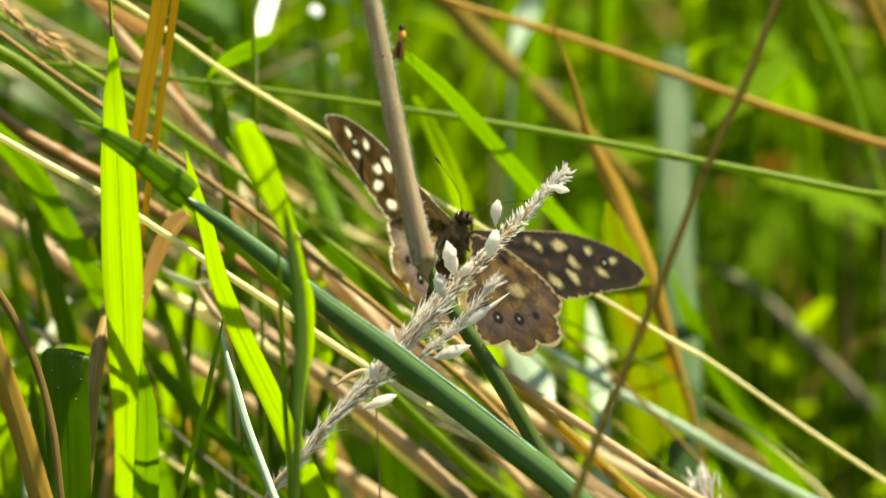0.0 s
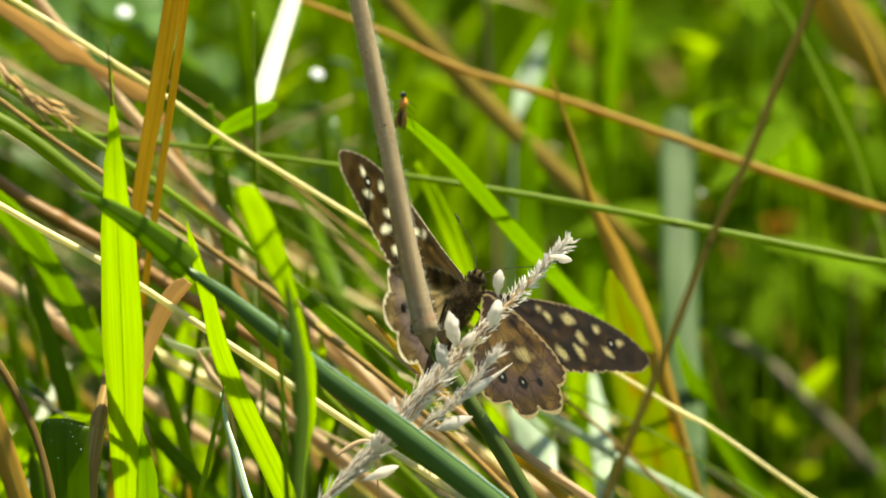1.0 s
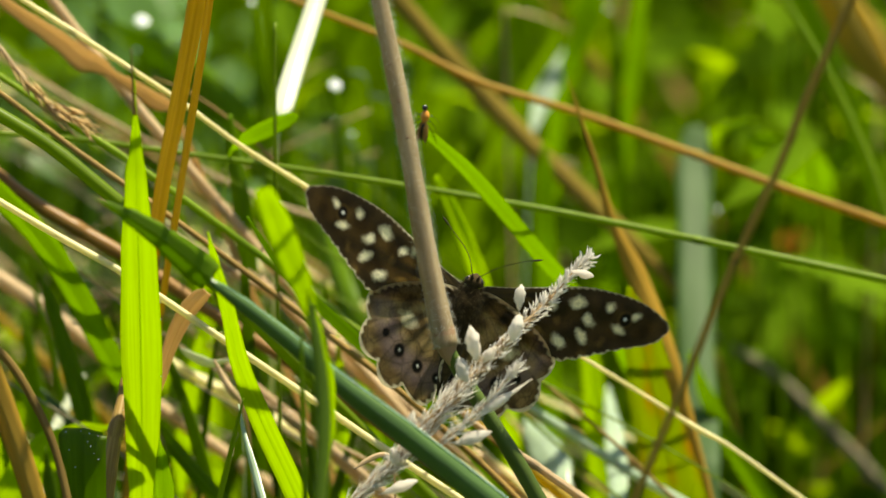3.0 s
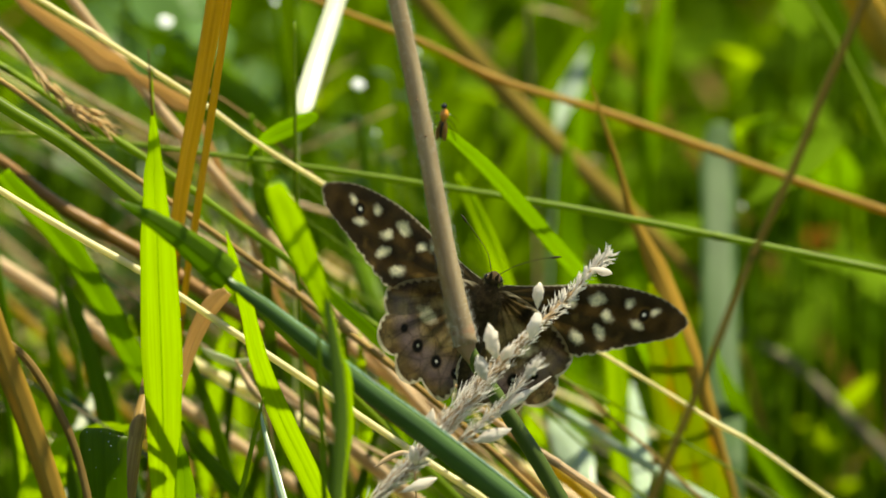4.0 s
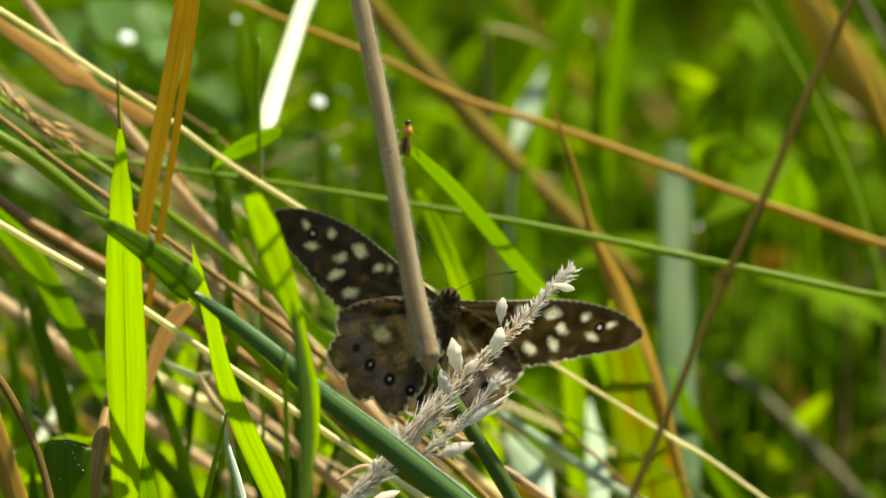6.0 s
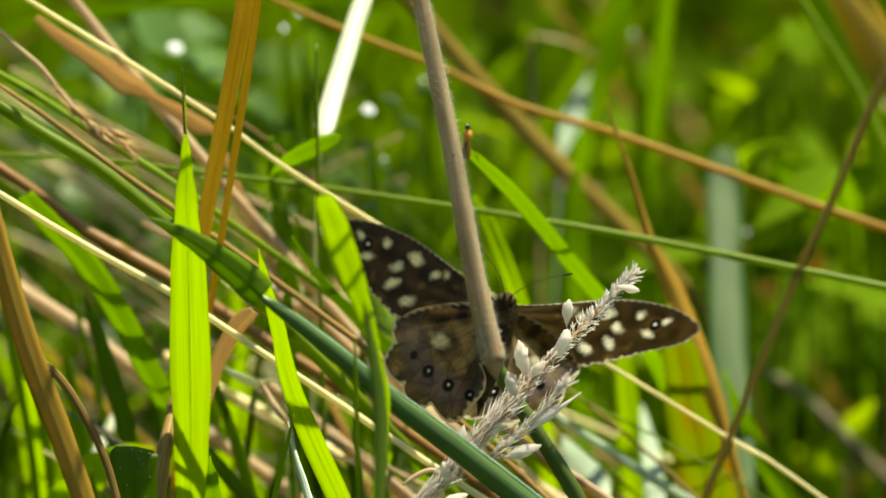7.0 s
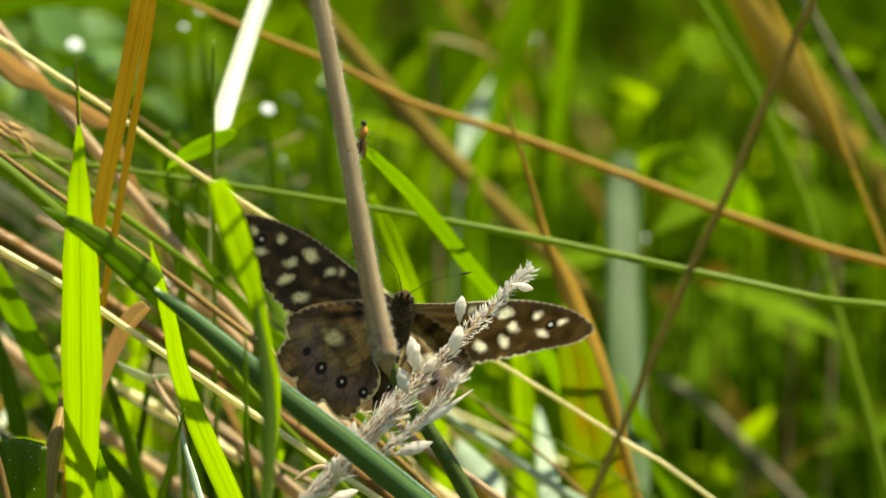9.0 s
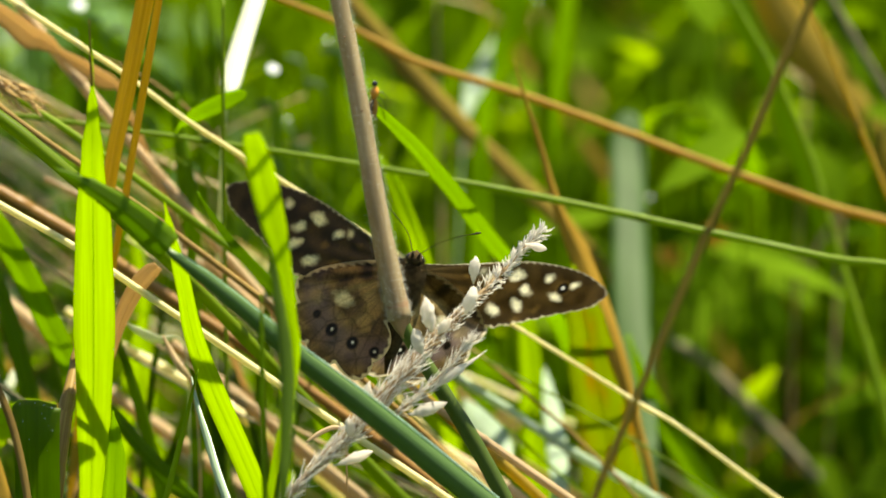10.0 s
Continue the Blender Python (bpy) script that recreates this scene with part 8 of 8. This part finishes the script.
def fur(name, verts_from, count, length, rng):
    verts, faces = [], []
    for _ in range(count):
        p, n = verts_from(rng)
        tip = p + (n + Vector((rng.gauss(0, 0.4), rng.gauss(0, 0.4), rng.gauss(-0.3, 0.4)))).normalized() * length * rng.uniform(0.5, 1.2)
        a = n.orthogonal().normalized() * 0.022 * MM
        b = n.cross(a)
        first = len(verts)
        verts += [p + a, p - a * 0.5 + b, p - a * 0.5 - b, tip]
        faces += [(first, first + 1, first + 3), (first + 1, first + 2, first + 3), (first + 2, first, first + 3)]
    return mesh_from(name, verts, faces)


def butterfly():
    thing = new("butterfly")
    tagged(thing, "brown butterfly with cream spots and eyespots, wings spread", "butterfly")
    part("thorax", pod_mesh("thorax", (0, 0.2, -4.4), (0, 0.0, 1.6), 3.3, 0.9, 0.55, 18, 14), FUR, thing)
    part("head", pod_mesh("head", (0, -0.1, 0.6), (0, -0.6, 2.6), 2.3, 1.0, 0.5, 14, 10), FUR, thing)
    part("abdomen", pod_mesh("abdomen", (0, 0.2, -2.0), (0, 0.8, -12.5), 2.7, 0.95, 0.35, 16, 14), FUR, thing)
    rng = random.Random(21)

    def skin(r):
        z, a = r.uniform(-4.6, 2.0), r.uniform(0, 2 * math.pi)
        rad = 1.5 * math.sqrt(max(0.05, 1 - ((z + 1.4) / 3.9) ** 2))
        n = Vector((math.cos(a), math.sin(a), 0.15 * (z + 1.4) / 4))
        return Vector((math.cos(a) * rad, math.sin(a) * rad * 0.9, z)) * MM, n.normalized()

    tagged(part("fur", fur("fur", skin, 3600, 0.55 * MM, rng), FUR, thing, "short dark brown fur"), kind="stuff")
    tagged(part("fur", fur("pale_fur", skin, 1100, 0.6 * MM, rng), FUR_PALE, thing, "pale tan fur"), kind="stuff")
    for s in (-1, 1):
        part("eye", pod_mesh("eye", (0.72 * s, -0.7, 1.2), (0.8 * s, -0.8, 2.1), 0.7, 0.9, 0.5, 12, 8), EYE, thing, "dark rounded eye")
        part("palp", pod_mesh("palp", (0.3 * s, -1.0, 1.3), (0.42 * s, -1.6, 2.4), 0.5, 0.8, 0.45), FUR, thing)
        for k in range(2):
            part("leg", tube_mesh("leg", [(0.9 * s, 1.2, 0.4 - 1.6 * k), (2.2 * s, 2.8, -0.2 - 1.4 * k), (2.0 * s, 4.6, -3.2 - 1.5 * k), (2.2 * s, 6.2, -4.2 - 1.6 * k)], [0.4, 0.32, 0.24, 0.16], 6), CHITIN, thing)
    for a, b, c, club in (((-0.45, -0.5, 2.3), (-1.7, 0.0, 4.5), (-4.2, 0.3, 6.5), (-5.6, 0.4, 7.5)), ((0.45, -0.5, 2.3), (2.2, 0.0, 4.0), (4.9, 0.2, 5.7), (6.5, 0.2, 6.4))):
        antenna = part("antenna", tube_mesh("antenna", [a, b, c, club], [0.12, 0.1, 0.1, 0.1], 6), CHITIN, thing)
        d = (Vector(club) - Vector(c)).normalized()
        part("club", pod_mesh("club", tuple(Vector(club) - d * 1.2), tuple(Vector(club) + d * 0.5), 0.28, 1.0, 0.6, 8, 6), CHITIN, antenna)
    wings = []
    for s in (-1, 1):
        wing = part("forewing", wing_mesh("forewing", s, FORE, (13.5, 2.4), fore_colour, fore_scallop, 0.1), WING, thing, "brown forewing with cream spots and one eyespot")
        part("hindwing", wing_mesh("hindwing", s, HIND, (6.0, -5.8), hind_colour, hind_scallop, -0.12), WING, wing, "mottled hindwing with a row of eyespots")
        wings.append(wing)
    return thing, wings


insect, (wing_left, wing_right) = butterfly()

BODY_WAY = [
    (0, 0.00532, 0.00624, 0.19196, -28.38, 18.35, -9.65),
    (0.5, 0.00625, 0.00649, 0.19296, -32.78, 22.56, -13.87),
    (1, 0.00641, 0.00653, 0.19314, -33.60, 23.25, -14.69),
    (1.5, 0.00641, 0.00653, 0.19314, -33.60, 23.25, -14.69),
    (2, 0.00573, 0.00661, 0.19345, -29.96, 21.87, -12.12),
    (2.5, 0.00414, 0.00679, 0.19417, -21.85, 17.92, -7.04),
    (3.8, 0.00396, 0.00682, 0.19429, -16.03, 17.09, -4.83),
    (4.5, 0.00394, 0.00683, 0.19431, -15.39, 16.98, -4.60),
    (5, 0.00378, 0.00683, 0.19433, -15.80, 16.60, -4.62),
    (5.5, 0.00374, 0.00683, 0.19433, -15.90, 16.51, -4.63),
    (6.2, 0.00311, 0.00679, 0.19417, -15.15, 15.17, -4.05),
    (7.5, 0.00249, 0.00675, 0.19401, -14.41, 13.82, -3.51),
    (9, 0.00301, 0.00674, 0.19395, -12.88, 14.37, -3.25),
    (10, 0.00283, 0.00672, 0.19389, -15.20, 13.79, -3.70),
]
LEFT_WAY = [
    (0, -0.00080, -0.00007, 0.00004, 40.11, 12.11, -45.75),
    (0.5, -0.00095, -0.00014, 0.00008, 39.06, 12.70, -37.99),
    (1, -0.00098, -0.00016, 0.00008, 38.80, 12.72, -36.69),
    (1.5, -0.00098, -0.00016, 0.00008, 38.80, 12.72, -36.69),
    (2, -0.00092, -0.00008, -0.00005, 32.91, 9.96, -37.96),
    (2.5, -0.00081, 0.00001, -0.00041, 19.51, 3.21, -38.40),
    (3.8, -0.00089, -0.00000, -0.00007, 9.49, -0.89, -36.67),
    (4.5, -0.00090, -0.00000, -0.00003, 8.36, -1.32, -36.42),
    (5, -0.00075, -0.00000, -0.00017, 2.92, -2.63, -33.22),
    (5.5, -0.00071, -0.00000, -0.00021, 1.57, -2.97, -32.39),
    (6.2, -0.00055, -0.00000, -0.00012, -1.88, -3.16, -32.15),
    (7.5, -0.00040, 0.00000, -0.00004, -5.32, -3.36, -31.78),
    (9, -0.00055, 0.00000, -0.00012, -7.32, -4.14, -29.79),
    (10, -0.00079, -0.00000, 0.00002, -6.78, -4.49, -30.55),
]
RIGHT_WAY = [
    (0, 0.00156, 0.00014, -0.00009, -26.62, -1.26, 35.45),
    (0.5, 0.00163, 0.00019, 0.00007, -28.45, -1.26, 37.07),
    (1, 0.00164, 0.00020, 0.00009, -28.84, -1.24, 37.35),
    (1.5, 0.00164, 0.00020, 0.00009, -28.84, -1.24, 37.35),
    (2, 0.00143, 0.00011, 0.00016, -21.09, 1.46, 36.74),
    (2.5, 0.00095, -0.00001, 0.00042, -3.22, 5.13, 33.81),
    (3.8, 0.00099, 0.00000, 0.00022, 8.33, 6.95, 35.74),
    (4.5, 0.00099, 0.00000, 0.00020, 9.62, 7.08, 35.90),
    (5, 0.00082, -0.00000, 0.00027, 14.21, 7.03, 36.48),
    (5.5, 0.00078, -0.00000, 0.00029, 15.35, 7.00, 36.63),
    (6.2, 0.00055, -0.00000, 0.00019, 18.96, 6.26, 36.75),
    (7.5, 0.00032, 0.00000, 0.00011, 22.56, 5.52, 36.64),
    (9, 0.00061, 0.00000, 0.00020, 24.02, 6.26, 39.68),
    (10, 0.00060, -0.00000, 0.00022, 23.38, 6.36, 38.24),
]
# the blunt blade before the wing nods and sways about its foot: seconds, degrees towards the path, degrees aside
SWAY = [(0, 6, 0.2), (0.5, 5, 0.2), (1, 4, 0.3), (1.5, 3, 0.3), (2.5, 1.5, -0.6), (4, 0, -1.9), (4.5, -4, -2.8), (5.5, -3, -1), (6, 0, 0), (7.5, -0.5, 0), (8, -0.5, -0.8), (9, -2, 0.4), (9.5, -3.5, 0.9), (10, -3.8, 3.5)]
FOOT = Matrix.Translation((-0.0116, -0.0330, 0.1868))
# the brown stem leans a little further as the wind comes: seconds, degrees
LEAN = [(0, 0), (1.5, 0), (4.5, 0.12), (5, 0.28), (6, 0.33), (7.5, 0.25), (8, 0.12), (9, 0.3), (9.5, 0.5), (10, 0.3)]
STEM_FOOT = Matrix.Translation((-0.0265, -0.093, -0.012))


def motions():
    walk(insect, [(t, pose(*p)) for t, *p in BODY_WAY])
    walk(wing_left, [(t, pose(*p)) for t, *p in LEFT_WAY])
    walk(wing_right, [(t, pose(*p)) for t, *p in RIGHT_WAY])
    walk(brown_stem, [(t, STEM_FOOT @ pose(0, 0, 0, 0, a, 0) @ STEM_FOOT.inverted()) for t, a in LEAN])
    walk(swaying_blade, [(t, FOOT @ pose(0, 0, 0, rx, ry, 0) @ FOOT.inverted()) for t, rx, ry in SWAY])


motions()
